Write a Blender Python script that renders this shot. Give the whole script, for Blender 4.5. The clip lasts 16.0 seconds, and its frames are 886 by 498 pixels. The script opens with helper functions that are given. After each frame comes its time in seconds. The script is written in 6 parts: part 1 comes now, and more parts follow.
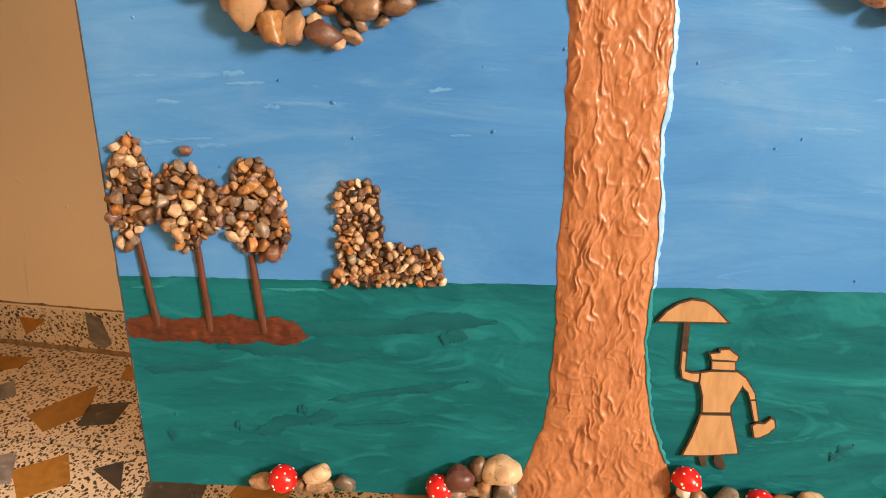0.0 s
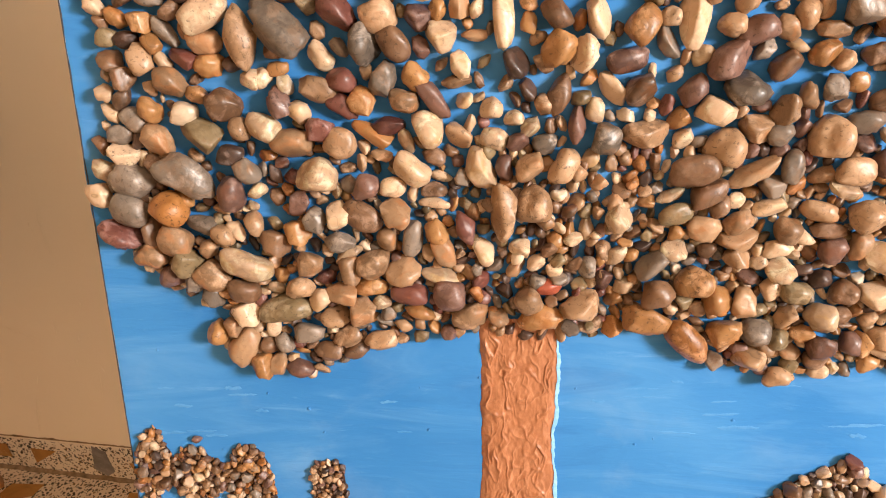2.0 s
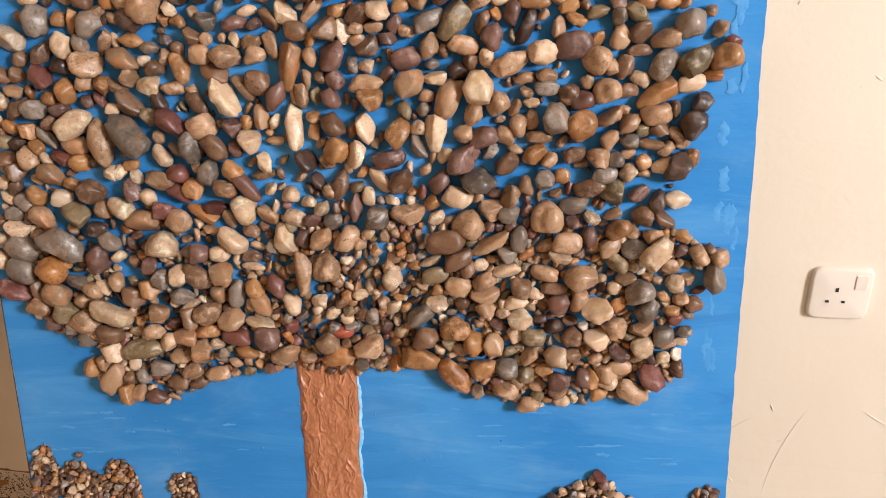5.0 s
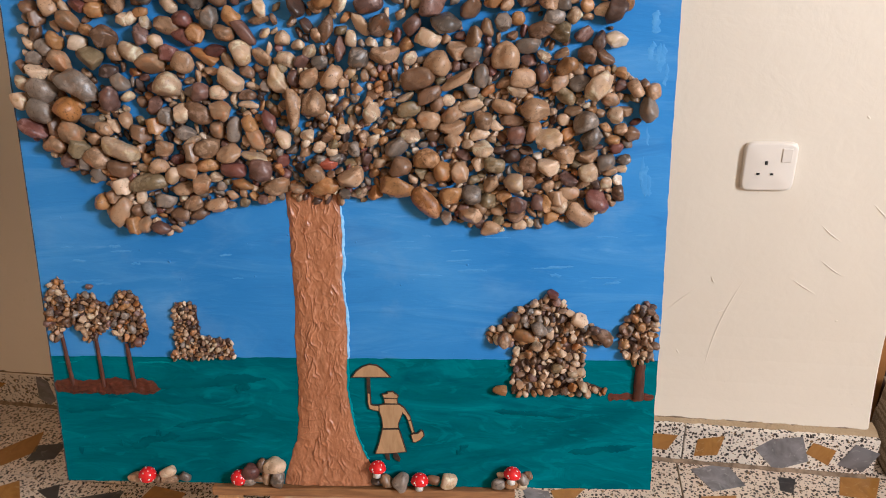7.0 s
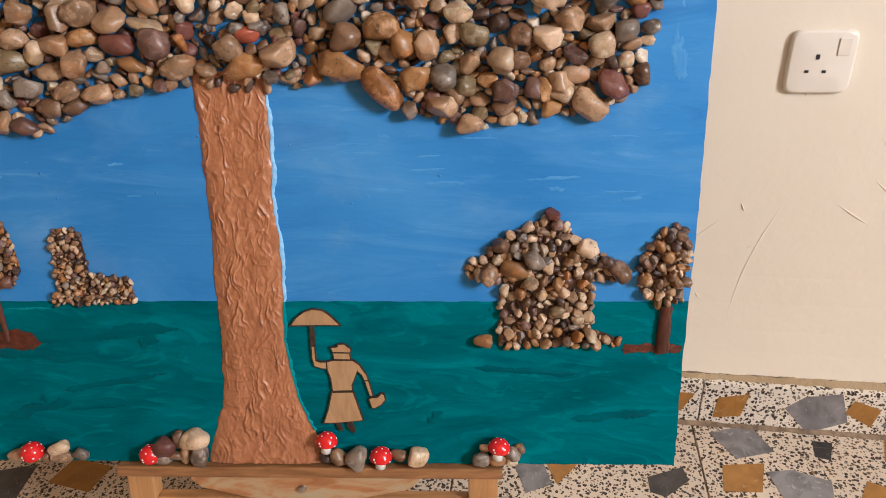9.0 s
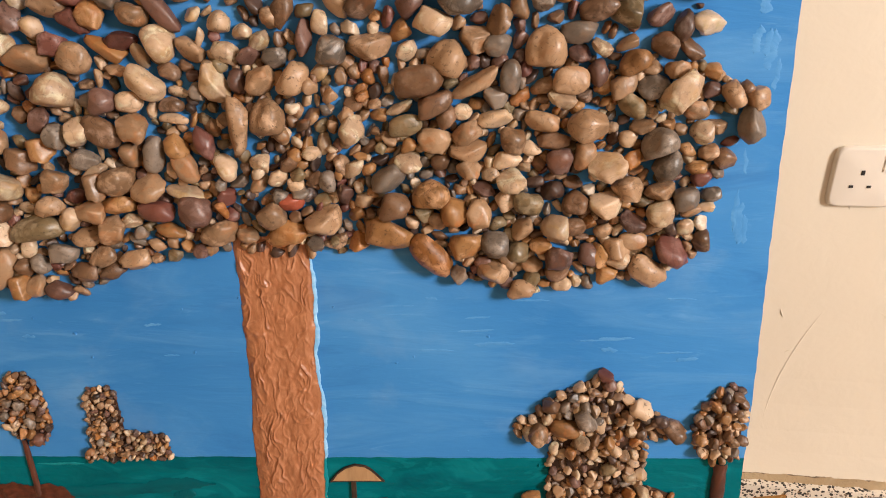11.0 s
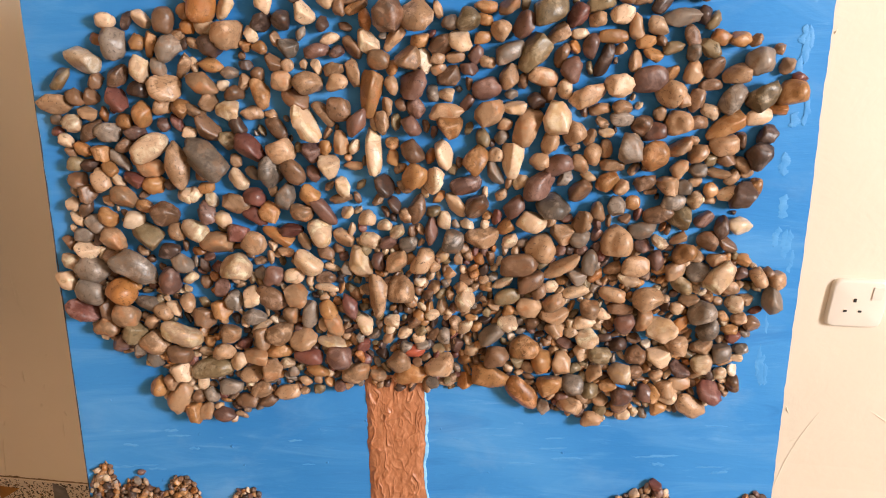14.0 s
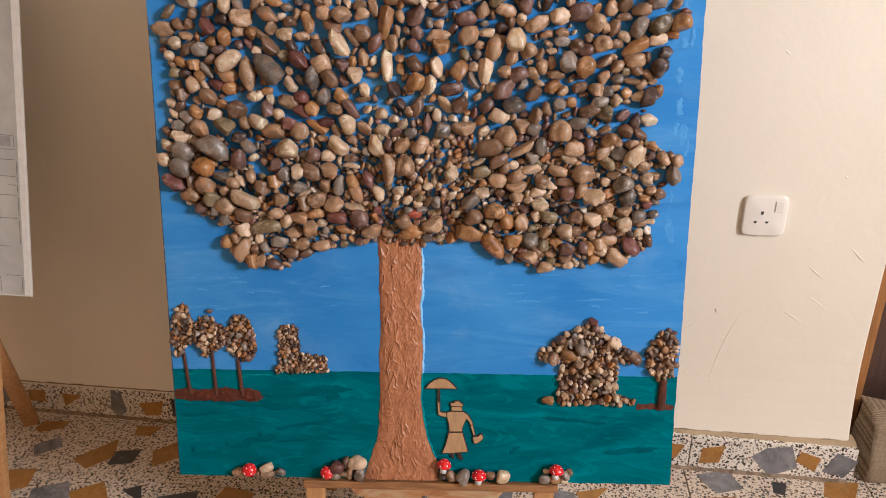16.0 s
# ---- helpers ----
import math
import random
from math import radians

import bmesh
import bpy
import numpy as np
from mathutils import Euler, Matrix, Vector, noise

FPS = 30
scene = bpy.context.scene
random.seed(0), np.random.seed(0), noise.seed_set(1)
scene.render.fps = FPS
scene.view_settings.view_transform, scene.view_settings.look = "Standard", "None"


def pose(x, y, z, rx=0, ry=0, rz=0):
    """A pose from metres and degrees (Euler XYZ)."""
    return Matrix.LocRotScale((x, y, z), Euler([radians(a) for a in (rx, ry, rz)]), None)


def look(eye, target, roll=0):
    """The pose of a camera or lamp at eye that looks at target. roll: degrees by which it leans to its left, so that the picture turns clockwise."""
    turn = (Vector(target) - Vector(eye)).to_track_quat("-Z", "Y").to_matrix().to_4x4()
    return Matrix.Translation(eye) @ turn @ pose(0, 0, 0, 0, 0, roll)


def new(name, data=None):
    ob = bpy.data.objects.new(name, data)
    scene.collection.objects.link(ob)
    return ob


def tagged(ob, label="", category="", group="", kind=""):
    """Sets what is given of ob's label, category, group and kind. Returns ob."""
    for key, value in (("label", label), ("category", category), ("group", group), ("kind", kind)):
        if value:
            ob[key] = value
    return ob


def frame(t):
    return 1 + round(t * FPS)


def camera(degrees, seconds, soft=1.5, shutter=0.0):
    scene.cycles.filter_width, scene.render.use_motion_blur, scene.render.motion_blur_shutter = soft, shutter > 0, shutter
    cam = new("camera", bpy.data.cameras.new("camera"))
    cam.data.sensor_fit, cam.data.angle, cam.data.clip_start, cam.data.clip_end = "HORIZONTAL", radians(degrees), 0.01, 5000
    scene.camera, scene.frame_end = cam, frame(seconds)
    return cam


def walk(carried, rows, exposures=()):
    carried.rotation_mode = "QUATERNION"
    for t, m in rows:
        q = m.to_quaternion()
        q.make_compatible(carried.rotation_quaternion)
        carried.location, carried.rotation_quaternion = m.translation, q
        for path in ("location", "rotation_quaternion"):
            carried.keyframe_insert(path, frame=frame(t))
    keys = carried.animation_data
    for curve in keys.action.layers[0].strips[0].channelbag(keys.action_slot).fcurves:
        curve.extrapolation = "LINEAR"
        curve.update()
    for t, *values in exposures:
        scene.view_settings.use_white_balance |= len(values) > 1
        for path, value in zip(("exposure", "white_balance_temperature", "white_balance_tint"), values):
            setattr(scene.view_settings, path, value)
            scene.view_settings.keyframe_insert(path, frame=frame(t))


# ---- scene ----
cam = camera(63.8, 16.0, soft=1.0)
PATH = [
    (0, (0.1219, 0.0563, 0.7809), (-0.1671, 1.3347, 0.0515), -2.82),
    (0.5, (0.1156, 0.0266, 0.8630), (-0.1704, 1.3087, 0.1389), -2.98),
    (1, (0.1247, 0.0180, 0.9419), (-0.1420, 1.3117, 0.2310), -2.57),
    (1.5, (0.1507, 0.0328, 1.0266), (-0.0983, 1.3171, 0.2927), -2.57),
    (2, (0.1758, 0.0330, 1.1076), (-0.0711, 1.3234, 0.3838), -2.59),
    (2.5, (0.2144, 0.0124, 1.1728), (-0.0404, 1.3181, 0.4798), -2.70),
    (3, (0.2641, -0.0169, 1.2163), (0.0021, 1.3023, 0.5522), -2.71),
    (3.5, (0.3183, -0.0386, 1.2416), (0.0626, 1.2914, 0.5968), -2.51),
    (3.7, (0.3481, -0.0362, 1.2445), (0.0788, 1.2913, 0.6000), -2.79),
    (5.8, (0.4534, -0.1679, 1.1284), (0.1687, 1.1714, 0.5158), -2.93),
    (6, (0.4603, -0.1949, 1.1131), (0.1760, 1.1457, 0.5032), -2.92),
    (6.5, (0.4735, -0.2539, 1.0873), (0.2137, 1.0881, 0.4695), -2.55),
    (7, (0.4724, -0.2823, 1.0451), (0.2378, 1.0597, 0.4175), -2.22),
    (7.5, (0.4753, -0.2638, 0.9682), (0.2588, 1.0704, 0.3179), -1.98),
    (8, (0.4715, -0.2070, 0.9156), (0.2606, 1.1132, 0.2356), -2.03),
    (8.2, (0.4679, -0.1811, 0.8911), (0.2569, 1.1359, 0.2050), -2.05),
    (10.3, (0.4464, 0.0097, 0.9043), (0.2441, 1.3014, 0.1690), -2.21),
    (10.5, (0.4385, 0.0064, 0.9410), (0.2297, 1.3097, 0.2285), -2.18),
    (11, (0.4024, 0.0134, 1.0278), (0.1953, 1.3188, 0.3186), -2.33),
    (11.5, (0.3665, 0.0131, 1.0932), (0.1647, 1.3280, 0.4002), -2.16),
    (12, (0.3329, 0.0104, 1.1489), (0.1360, 1.3251, 0.4542), -2.12),
    (12.5, (0.2963, 0.0060, 1.2041), (0.1087, 1.3182, 0.5022), -1.87),
    (13, (0.2767, -0.0076, 1.2444), (0.0933, 1.3042, 0.5405), -1.73),
    (13.5, (0.2611, -0.0389, 1.2621), (0.0769, 1.2857, 0.5828), -1.77),
    (14, (0.3052, -0.1108, 1.2455), (0.1134, 1.2228, 0.5864), -1.28),
    (14.5, (0.3621, -0.2195, 1.2246), (0.1631, 1.1201, 0.5798), -1.13),
    (15, (0.3881, -0.3056, 1.1963), (0.1824, 1.0398, 0.5658), -1.13),
    (15.5, (0.3864, -0.3817, 1.1810), (0.1790, 0.9696, 0.5637), -1.07),
    (16, (0.3776, -0.4969, 1.1598), (0.1717, 0.8698, 0.5770), -0.95),
]
EXPOSURES = [(0.0, 0.53, 7600, 17), (1.0, 0.57, 6850, 15), (2.0, 0.57, 6200, 13), (3.5, 0.50, 5900, 11), (6.0, -0.23, 5350, 11), (7.0, -0.25, 5250, 11), (8.0, -0.25, 5150, 10),
             (10.5, -0.18, 6050, 13), (12.0, 0.01, 6100, 13), (13.0, 0.14, 6000, 13), (13.5, 0.33, 6000, 13), (14.5, -0.03, 5550, 12), (16.0, -0.25, 5350, 12)]
walk(cam, [(t, look(eye, target, roll)) for t, eye, target, roll in PATH], EXPOSURES)

# ---- light: daylight through a high window in the wall to the right ----
world = bpy.data.worlds.new("world")
scene.world = world
world.use_nodes = True
wn = world.node_tree
sky = wn.nodes.new("ShaderNodeTexSky")
sky.sky_type = "NISHITA"
sky.sun_disc = False
sky.sun_elevation, sky.sun_rotation = radians(40), radians(110)
wn.links.new(sky.outputs[0], wn.nodes["Background"].inputs[0])
wn.nodes["Background"].inputs[1].default_value = 0.05

EAST, WIN_Y, WIN_Z = 3.05, (-1.45, -0.60), (1.40, 2.35)
lamp = bpy.data.lights.new("window_light", "AREA")
lamp.shape, lamp.size, lamp.size_y = "RECTANGLE", 0.70, 0.80
lamp.energy, lamp.color = 191.0, (1.0, 0.915, 0.80)
lamp_ob = new("window_light", lamp)
lamp_ob.matrix_world = look((EAST + 0.04, -1.02, 1.87), (0.0, -1.02, 1.87))


# ---- materials ----
def mat(name, rough=0.6, metal=0.0):
    m = bpy.data.materials.new(name)
    m.use_nodes = True
    b = m.node_tree.nodes["Principled BSDF"]
    b.inputs["Roughness"].default_value = rough
    b.inputs["Metallic"].default_value = metal
    return m, m.node_tree, b


def node(nt, kind, **inputs):
    n = nt.nodes.new("ShaderNode" + kind)
    for k, v in inputs.items():
        n.inputs[k].default_value = v
    return n


def coords(nt, kind="Object", scale=(1, 1, 1)):
    if kind == "World":
        src = nt.nodes.new("ShaderNodeNewGeometry").outputs["Position"]
    else:
        src = nt.nodes.new("ShaderNodeTexCoord").outputs[kind]
    mp = node(nt, "Mapping", Scale=scale)
    nt.links.new(src, mp.inputs["Vector"])
    return mp.outputs[0]


def noise_tex(nt, vec, scale, detail=4.0, rough=0.55, distortion=0.0):
    n = node(nt, "TexNoise", Scale=scale, Detail=detail, Roughness=rough, Distortion=distortion)
    nt.links.new(vec, n.inputs["Vector"])
    return n.outputs["Fac"]


def ramp(nt, fac, stops, interpolation="LINEAR"):
    r = nt.nodes.new("ShaderNodeValToRGB")
    r.color_ramp.interpolation = interpolation
    els = r.color_ramp.elements
    while len(els) < len(stops):
        els.new(0.5)
    for e, (p, c) in zip(els, stops):
        e.position, e.color = p, (*c, 1) if len(c) == 3 else c
    nt.links.new(fac, r.inputs[0])
    return r.outputs[0]


def mix(nt, a, b, fac, blend="MIX"):
    n = nt.nodes.new("ShaderNodeMix")
    n.data_type, n.blend_type = "RGBA", blend
    for slot, v in ((6, a), (7, b), (0, fac)):
        if hasattr(v, "links"):
            nt.links.new(v, n.inputs[slot])
        else:
            n.inputs[slot].default_value = (*v, 1) if isinstance(v, tuple) else v
    return n.outputs[2]


def calc(nt, op, a, b=0.0, c=0.0):
    n = nt.nodes.new("ShaderNodeMath")
    n.operation = op
    for i, v in enumerate((a, b, c)):
        if hasattr(v, "links"):
            nt.links.new(v, n.inputs[i])
        else:
            n.inputs[i].default_value = v
    return n.outputs[0]


def bump(nt, b, height, strength=0.3, distance=0.002):
    n = node(nt, "Bump", Strength=strength, Distance=distance)
    nt.links.new(height, n.inputs["Height"])
    nt.links.new(n.outputs[0], b.inputs["Normal"])


def grey(v):
    return (v, v, v)


def plaster(name, colour, warm):
    m, nt, b = mat(name, 0.55)
    v = coords(nt, "World")
    big = noise_tex(nt, v, 2.2, 3)
    fine = noise_tex(nt, v, 60, 5)
    c = ramp(nt, big, [(0.35, colour), (0.65, warm)])
    specks = noise_tex(nt, v, 140, 2)
    c = mix(nt, c, (0.5, 0.42, 0.32), ramp(nt, specks, [(0.74, grey(0)), (0.8, grey(0.5))]))
    nt.links.new(c, b.inputs["Base Color"])
    h = calc(nt, "ADD", calc(nt, "MULTIPLY", fine, 0.35), noise_tex(nt, v, 14, 4, 0.6, 0.6))
    bump(nt, b, h, 0.35, 0.003)
    return m


WALL = plaster("cream_paint", (0.72, 0.645, 0.53), (0.76, 0.69, 0.575))
# unseen walls and ceiling: tones chosen for the light they bounce back
FAR = plaster("unseen_wall_beige", (0.70, 0.50, 0.29), (0.76, 0.55, 0.33))
CEIL = plaster("unseen_ceiling_beige", (0.56, 0.48, 0.38), (0.60, 0.52, 0.42))
LEDGE = plaster("rough_mortar", (0.36, 0.25, 0.13), (0.62, 0.48, 0.30))
nt, b = LEDGE.node_tree, LEDGE.node_tree.nodes["Principled BSDF"]
bump(nt, b, noise_tex(nt, coords(nt, "World"), 110, 5, 0.7), 1.0, 0.006)


def terrazzo(name, base, dark):
    m, nt, b = mat(name, 0.32)
    v = coords(nt, "World")
    warp = nt.nodes.new("ShaderNodeTexNoise")
    warp.inputs["Scale"].default_value = 120
    nt.links.new(v, warp.inputs["Vector"])
    vm = nt.nodes.new("ShaderNodeVectorMath")
    vm.operation = "MULTIPLY_ADD"
    nt.links.new(warp.outputs["Color"], vm.inputs[0])
    vm.inputs[1].default_value = (0.005, 0.005, 0.005)
    nt.links.new(v, vm.inputs[2])
    stains = noise_tex(nt, v, 5, 4)
    col = ramp(nt, stains, [(0.3, base), (0.7, tuple(x * 0.82 for x in base))])
    grit = noise_tex(nt, v, 320, 2)
    col = mix(nt, col, tuple(x * 0.6 for x in base), ramp(nt, grit, [(0.58, grey(0)), (0.7, grey(0.6))]))
    for scale, keep, size in ((125, 0.12, 0.37), (215, 0.35, 0.37)):
        vo = node(nt, "TexVoronoi", Scale=scale, Randomness=1.0)
        nt.links.new(vm.outputs[0], vo.inputs["Vector"])
        sep = nt.nodes.new("ShaderNodeSeparateColor")
        nt.links.new(vo.outputs["Color"], sep.inputs[0])
        on = calc(nt, "GREATER_THAN", sep.outputs[0], keep)
        near = ramp(nt, vo.outputs["Distance"], [(size - 0.015, grey(1)), (size + 0.015, grey(0))])
        chip = ramp(nt, sep.outputs[1], [(0.0, dark), (0.75, tuple(x * 2.0 for x in dark)), (0.9, (0.22, 0.13, 0.05)), (1.0, (0.30, 0.28, 0.25))])
        col = mix(nt, col, chip, calc(nt, "MULTIPLY", on, near))
    nt.links.new(col, b.inputs["Base Color"])
    rough = ramp(nt, noise_tex(nt, v, 9, 4), [(0.3, grey(0.25)), (0.7, grey(0.5))])
    nt.links.new(rough, b.inputs["Roughness"])
    bump(nt, b, noise_tex(nt, v, 120, 3), 0.12, 0.001)
    return m


TERRAZZO = terrazzo("terrazzo", (0.71, 0.595, 0.47), (0.016, 0.011, 0.008))
PALE_TERRAZZO = terrazzo("pale_terrazzo", (0.80, 0.725, 0.62), (0.016, 0.012, 0.010))
GROUT, nt, b = mat("grout", 0.9)
nt.links.new(ramp(nt, noise_tex(nt, coords(nt, "World"), 40), [(0.3, (0.20, 0.15, 0.10)), (0.7, (0.36, 0.29, 0.21))]), b.inputs["Base Color"])


DIRT, nt, b = mat("dark_dirt", 0.9)
nt.links.new(ramp(nt, noise_tex(nt, coords(nt, "World"), 55), [(0.3, (0.11, 0.073, 0.044)), (0.7, (0.32, 0.23, 0.15))]), b.inputs["Base Color"])


def marble(name, low, high, vein):
    m, nt, b = mat(name, 0.28)
    v = coords(nt, "World")
    c = ramp(nt, noise_tex(nt, v, 16, 6, 0.6, 1.6), [(0.3, low), (0.62, high)])
    c = mix(nt, c, vein, ramp(nt, noise_tex(nt, v, 34, 5, 0.6, 2.5), [(0.60, grey(0)), (0.68, grey(0.55))]))
    info = nt.nodes.new("ShaderNodeObjectInfo")
    c = mix(nt, c, low, calc(nt, "MULTIPLY", info.outputs["Random"], 0.55))
    nt.links.new(c, b.inputs["Base Color"])
    bump(nt, b, noise_tex(nt, v, 60, 3), 0.1, 0.001)
    return m


AMBER = marble("amber_marble", (0.26, 0.115, 0.022), (0.44, 0.22, 0.05), (0.55, 0.38, 0.18))
SLATE = marble("grey_marble", (0.10, 0.095, 0.095), (0.27, 0.26, 0.27), (0.50, 0.48, 0.46))
COAL = marble("black_marble", (0.03, 0.026, 0.025), (0.075, 0.07, 0.068), (0.25, 0.24, 0.22))


def wood(name, low, high, axis=(6, 90, 90), rough=0.5, world_space=False):
    m, nt, b = mat(name, rough)
    v = coords(nt, "World" if world_space else "Object", axis)
    grain = noise_tex(nt, v, 1.6, 6, 0.6, 0.8)
    c = ramp(nt, grain, [(0.3, low), (0.68, high)])
    stain = noise_tex(nt, coords(nt, "Object"), 9, 4)
    c = mix(nt, c, tuple(x * 0.6 for x in low), ramp(nt, stain, [(0.55, grey(0)), (0.75, grey(0.5))]))
    nt.links.new(c, b.inputs["Base Color"])
    bump(nt, b, grain, 0.25, 0.001)
    return m


PINE = wood("varnished_pine", (0.36, 0.17, 0.055), (0.52, 0.28, 0.11))
PINE_UP = wood("varnished_pine_upright", (0.36, 0.17, 0.055), (0.52, 0.28, 0.11), (90, 6, 90))
JAMB = wood("stained_jamb", (0.22, 0.09, 0.02), (0.34, 0.15, 0.04), (90, 90, 6))
DARKWOOD = wood("dark_door_wood", (0.028, 0.014, 0.010), (0.085, 0.042, 0.026), (60, 60, 3))
PLY = wood("cut_plywood", (0.32, 0.185, 0.085), (0.43, 0.265, 0.13), (70, 14, 70), 0.6)

BURNT, nt, b = mat("burnt_wood_edge", 0.7)
nt.links.new(ramp(nt, noise_tex(nt, coords(nt), 120), [(0.3, (0.012, 0.007, 0.004)), (0.7, (0.055, 0.026, 0.013))]), b.inputs["Base Color"])

LEDGE_WOOD = wood("paint_smeared_ledge", (0.17, 0.072, 0.026), (0.34, 0.165, 0.062), (10, 90, 90))
# stained palette of brush marks on the easel's bracket
BRACKET, nt, b = mat("paint_stained_wood", 0.55)
v = coords(nt, "Object", (9, 30, 30))
c = ramp(nt, noise_tex(nt, v, 1.3, 4, 0.6, 1.0), [(0.25, (0.22, 0.085, 0.03)), (0.42, (0.36, 0.16, 0.06)), (0.55, (0.42, 0.28, 0.15)), (0.68, (0.38, 0.32, 0.21)), (0.8, (0.20, 0.22, 0.15))])
nt.links.new(c, b.inputs["Base Color"])
bump(nt, b, noise_tex(nt, v, 5, 4), 0.3, 0.001)

HORIZON = 0.206
PAINT, nt, b = mat("painted_sky_and_grass", 0.42)
b.inputs["Specular IOR Level"].default_value = 0.06
v0 = coords(nt)
stroke = noise_tex(nt, coords(nt, "Object", (4, 20, 1)), 1.0, 5, 0.6, 1.0)
fine = noise_tex(nt, coords(nt, "Object", (14, 75, 1)), 1.0, 5, 0.62, 0.8)
cloud = noise_tex(nt, v0, 4.2, 3, 0.5, 0.4)
skyc = ramp(nt, cloud, [(0.30, (0.036, 0.185, 0.49)), (0.55, (0.052, 0.225, 0.55)), (0.75, (0.080, 0.275, 0.60))])
skyc = mix(nt, skyc, (0.14, 0.35, 0.65), ramp(nt, stroke, [(0.50, grey(0)), (0.75, grey(0.5))]))
skyc = mix(nt, skyc, (0.21, 0.43, 0.71), ramp(nt, fine, [(0.62, grey(0)), (0.80, grey(0.35))]))
patch = noise_tex(nt, coords(nt, "Object", (7, 12, 1)), 1.0, 5, 0.6, 0.5)
skyc = mix(nt, skyc, (0.20, 0.36, 0.58), ramp(nt, patch, [(0.54, grey(0)), (0.64, grey(0.16)), (0.75, grey(0.26))]))
skyc = mix(nt, skyc, (0.030, 0.15, 0.43), ramp(nt, stroke, [(0.28, grey(0.5)), (0.42, grey(0))]))
gst = noise_tex(nt, coords(nt, "Object", (4, 12, 1)), 1.0, 5, 0.55, 1.3)
grass = ramp(nt, gst, [(0.30, (0.0006, 0.078, 0.100)), (0.43, (0.0008, 0.100, 0.124)), (0.47, (0.0012, 0.113, 0.139)), (0.60, (0.0017, 0.131, 0.163)), (0.64, (0.0036, 0.165, 0.198)), (0.8, (0.006, 0.194, 0.228))])
gdab = noise_tex(nt, coords(nt, "Object", (11, 26, 1)), 1.0, 3, 0.5, 2.6)
grass = mix(nt, grass, (0.0080, 0.2177, 0.2554), ramp(nt, gdab, [(0.56, grey(0)), (0.64, grey(0.32)), (0.8, grey(0.15))]))
swirl = noise_tex(nt, coords(nt, "Object", (5, 15, 1)), 1.0, 3, 0.5, 1.6)
grass = mix(nt, grass, (0.0008, 0.0535, 0.0833), ramp(nt, swirl, [(0.56, grey(0)), (0.65, grey(0.45)), (0.75, grey(0.3))]))
sep = nt.nodes.new("ShaderNodeSeparateXYZ")
nt.links.new(v0, sep.inputs[0])
wob = calc(nt, "MULTIPLY_ADD", noise_tex(nt, coords(nt, "Object", (14, 2, 1)), 2.0, 3), 0.006, -0.003)
edge = calc(nt, "GREATER_THAN", calc(nt, "ADD", sep.outputs[1], wob), HORIZON)
nt.links.new(mix(nt, grass, skyc, edge), b.inputs["Base Color"])
hb = calc(nt, "MULTIPLY", calc(nt, "ADD", stroke, calc(nt, "MULTIPLY", calc(nt, "ADD", fine, patch), 0.4)), 0.5)
lay = calc(nt, "MULTIPLY", calc(nt, "ADD", gst, calc(nt, "ADD", gdab, swirl)), calc(nt, "SUBTRACT", 1.0, edge))
bump(nt, b, calc(nt, "ADD", hb, lay), 0.8, 0.0030)


def paint(name, low, high, rough=0.45, scale=40, stretch=(1, 1, 1), strength=0.3):
    m, nt, b = mat(name, rough)
    v = coords(nt, "Object", stretch)
    n = noise_tex(nt, v, scale, 5, 0.6, 0.6)
    nt.links.new(ramp(nt, n, [(0.3, low), (0.7, high)]), b.inputs["Base Color"])
    bump(nt, b, n, strength, 0.0015)
    return m


PALE_BLUE = paint("pale_blue_paint", (0.12, 0.36, 0.66), (0.32, 0.56, 0.80), 0.45, 110)
DEEP_TEAL = paint("deep_teal_paint", (0.0006, 0.066, 0.088), (0.0012, 0.105, 0.130), 0.4, 45, (0.4, 1, 1))
PALE_TEAL = paint("pale_teal_paint", (0.004, 0.16, 0.19), (0.016, 0.23, 0.26), 0.45, 90)
for m in (PALE_TEAL, DEEP_TEAL):
    m.node_tree.nodes["Principled BSDF"].inputs["Specular IOR Level"].default_value = 0.1
SOIL = paint("red_brown_paint", (0.038, 0.008, 0.004), (0.115, 0.024, 0.010), 0.36, 90, (0.7, 1.6, 1), 1.0)
GLUE = paint("dark_brown_underpaint", (0.03, 0.013, 0.007), (0.07, 0.028, 0.014), 0.45, 90)
TWIG = paint("brown_twig_paint", (0.030, 0.009, 0.005), (0.105, 0.030, 0.016), 0.34, 120, (1, 0.2, 1), 0.6)
EDGE = paint("board_edge", (0.05, 0.05, 0.06), (0.16, 0.17, 0.19), 0.8, 60)
DARK_EDGE = paint("dark_edge_strip", (0.02, 0.02, 0.025), (0.06, 0.06, 0.07), 0.8, 90)
RED = paint("red_enamel", (0.55, 0.008, 0.010), (0.66, 0.016, 0.016), 0.22, 20, (1, 1, 1), 0.05)
WHITE = paint("white_enamel", (0.72, 0.70, 0.66), (0.8, 0.78, 0.75), 0.3, 60)
PLASTIC = paint("ivory_plastic", (0.74, 0.68, 0.60), (0.78, 0.72, 0.64), 0.28, 12, (1, 1, 1), 0.02)
BLACK = paint("slot_shade_black", (0.01, 0.009, 0.008), (0.02, 0.018, 0.016), 0.7)
STEEL, nt, b = mat("screw_steel", 0.35, 1.0)
nt.links.new(ramp(nt, noise_tex(nt, coords(nt), 200), [(0.3, grey(0.35)), (0.7, grey(0.55))]), b.inputs["Base Color"])

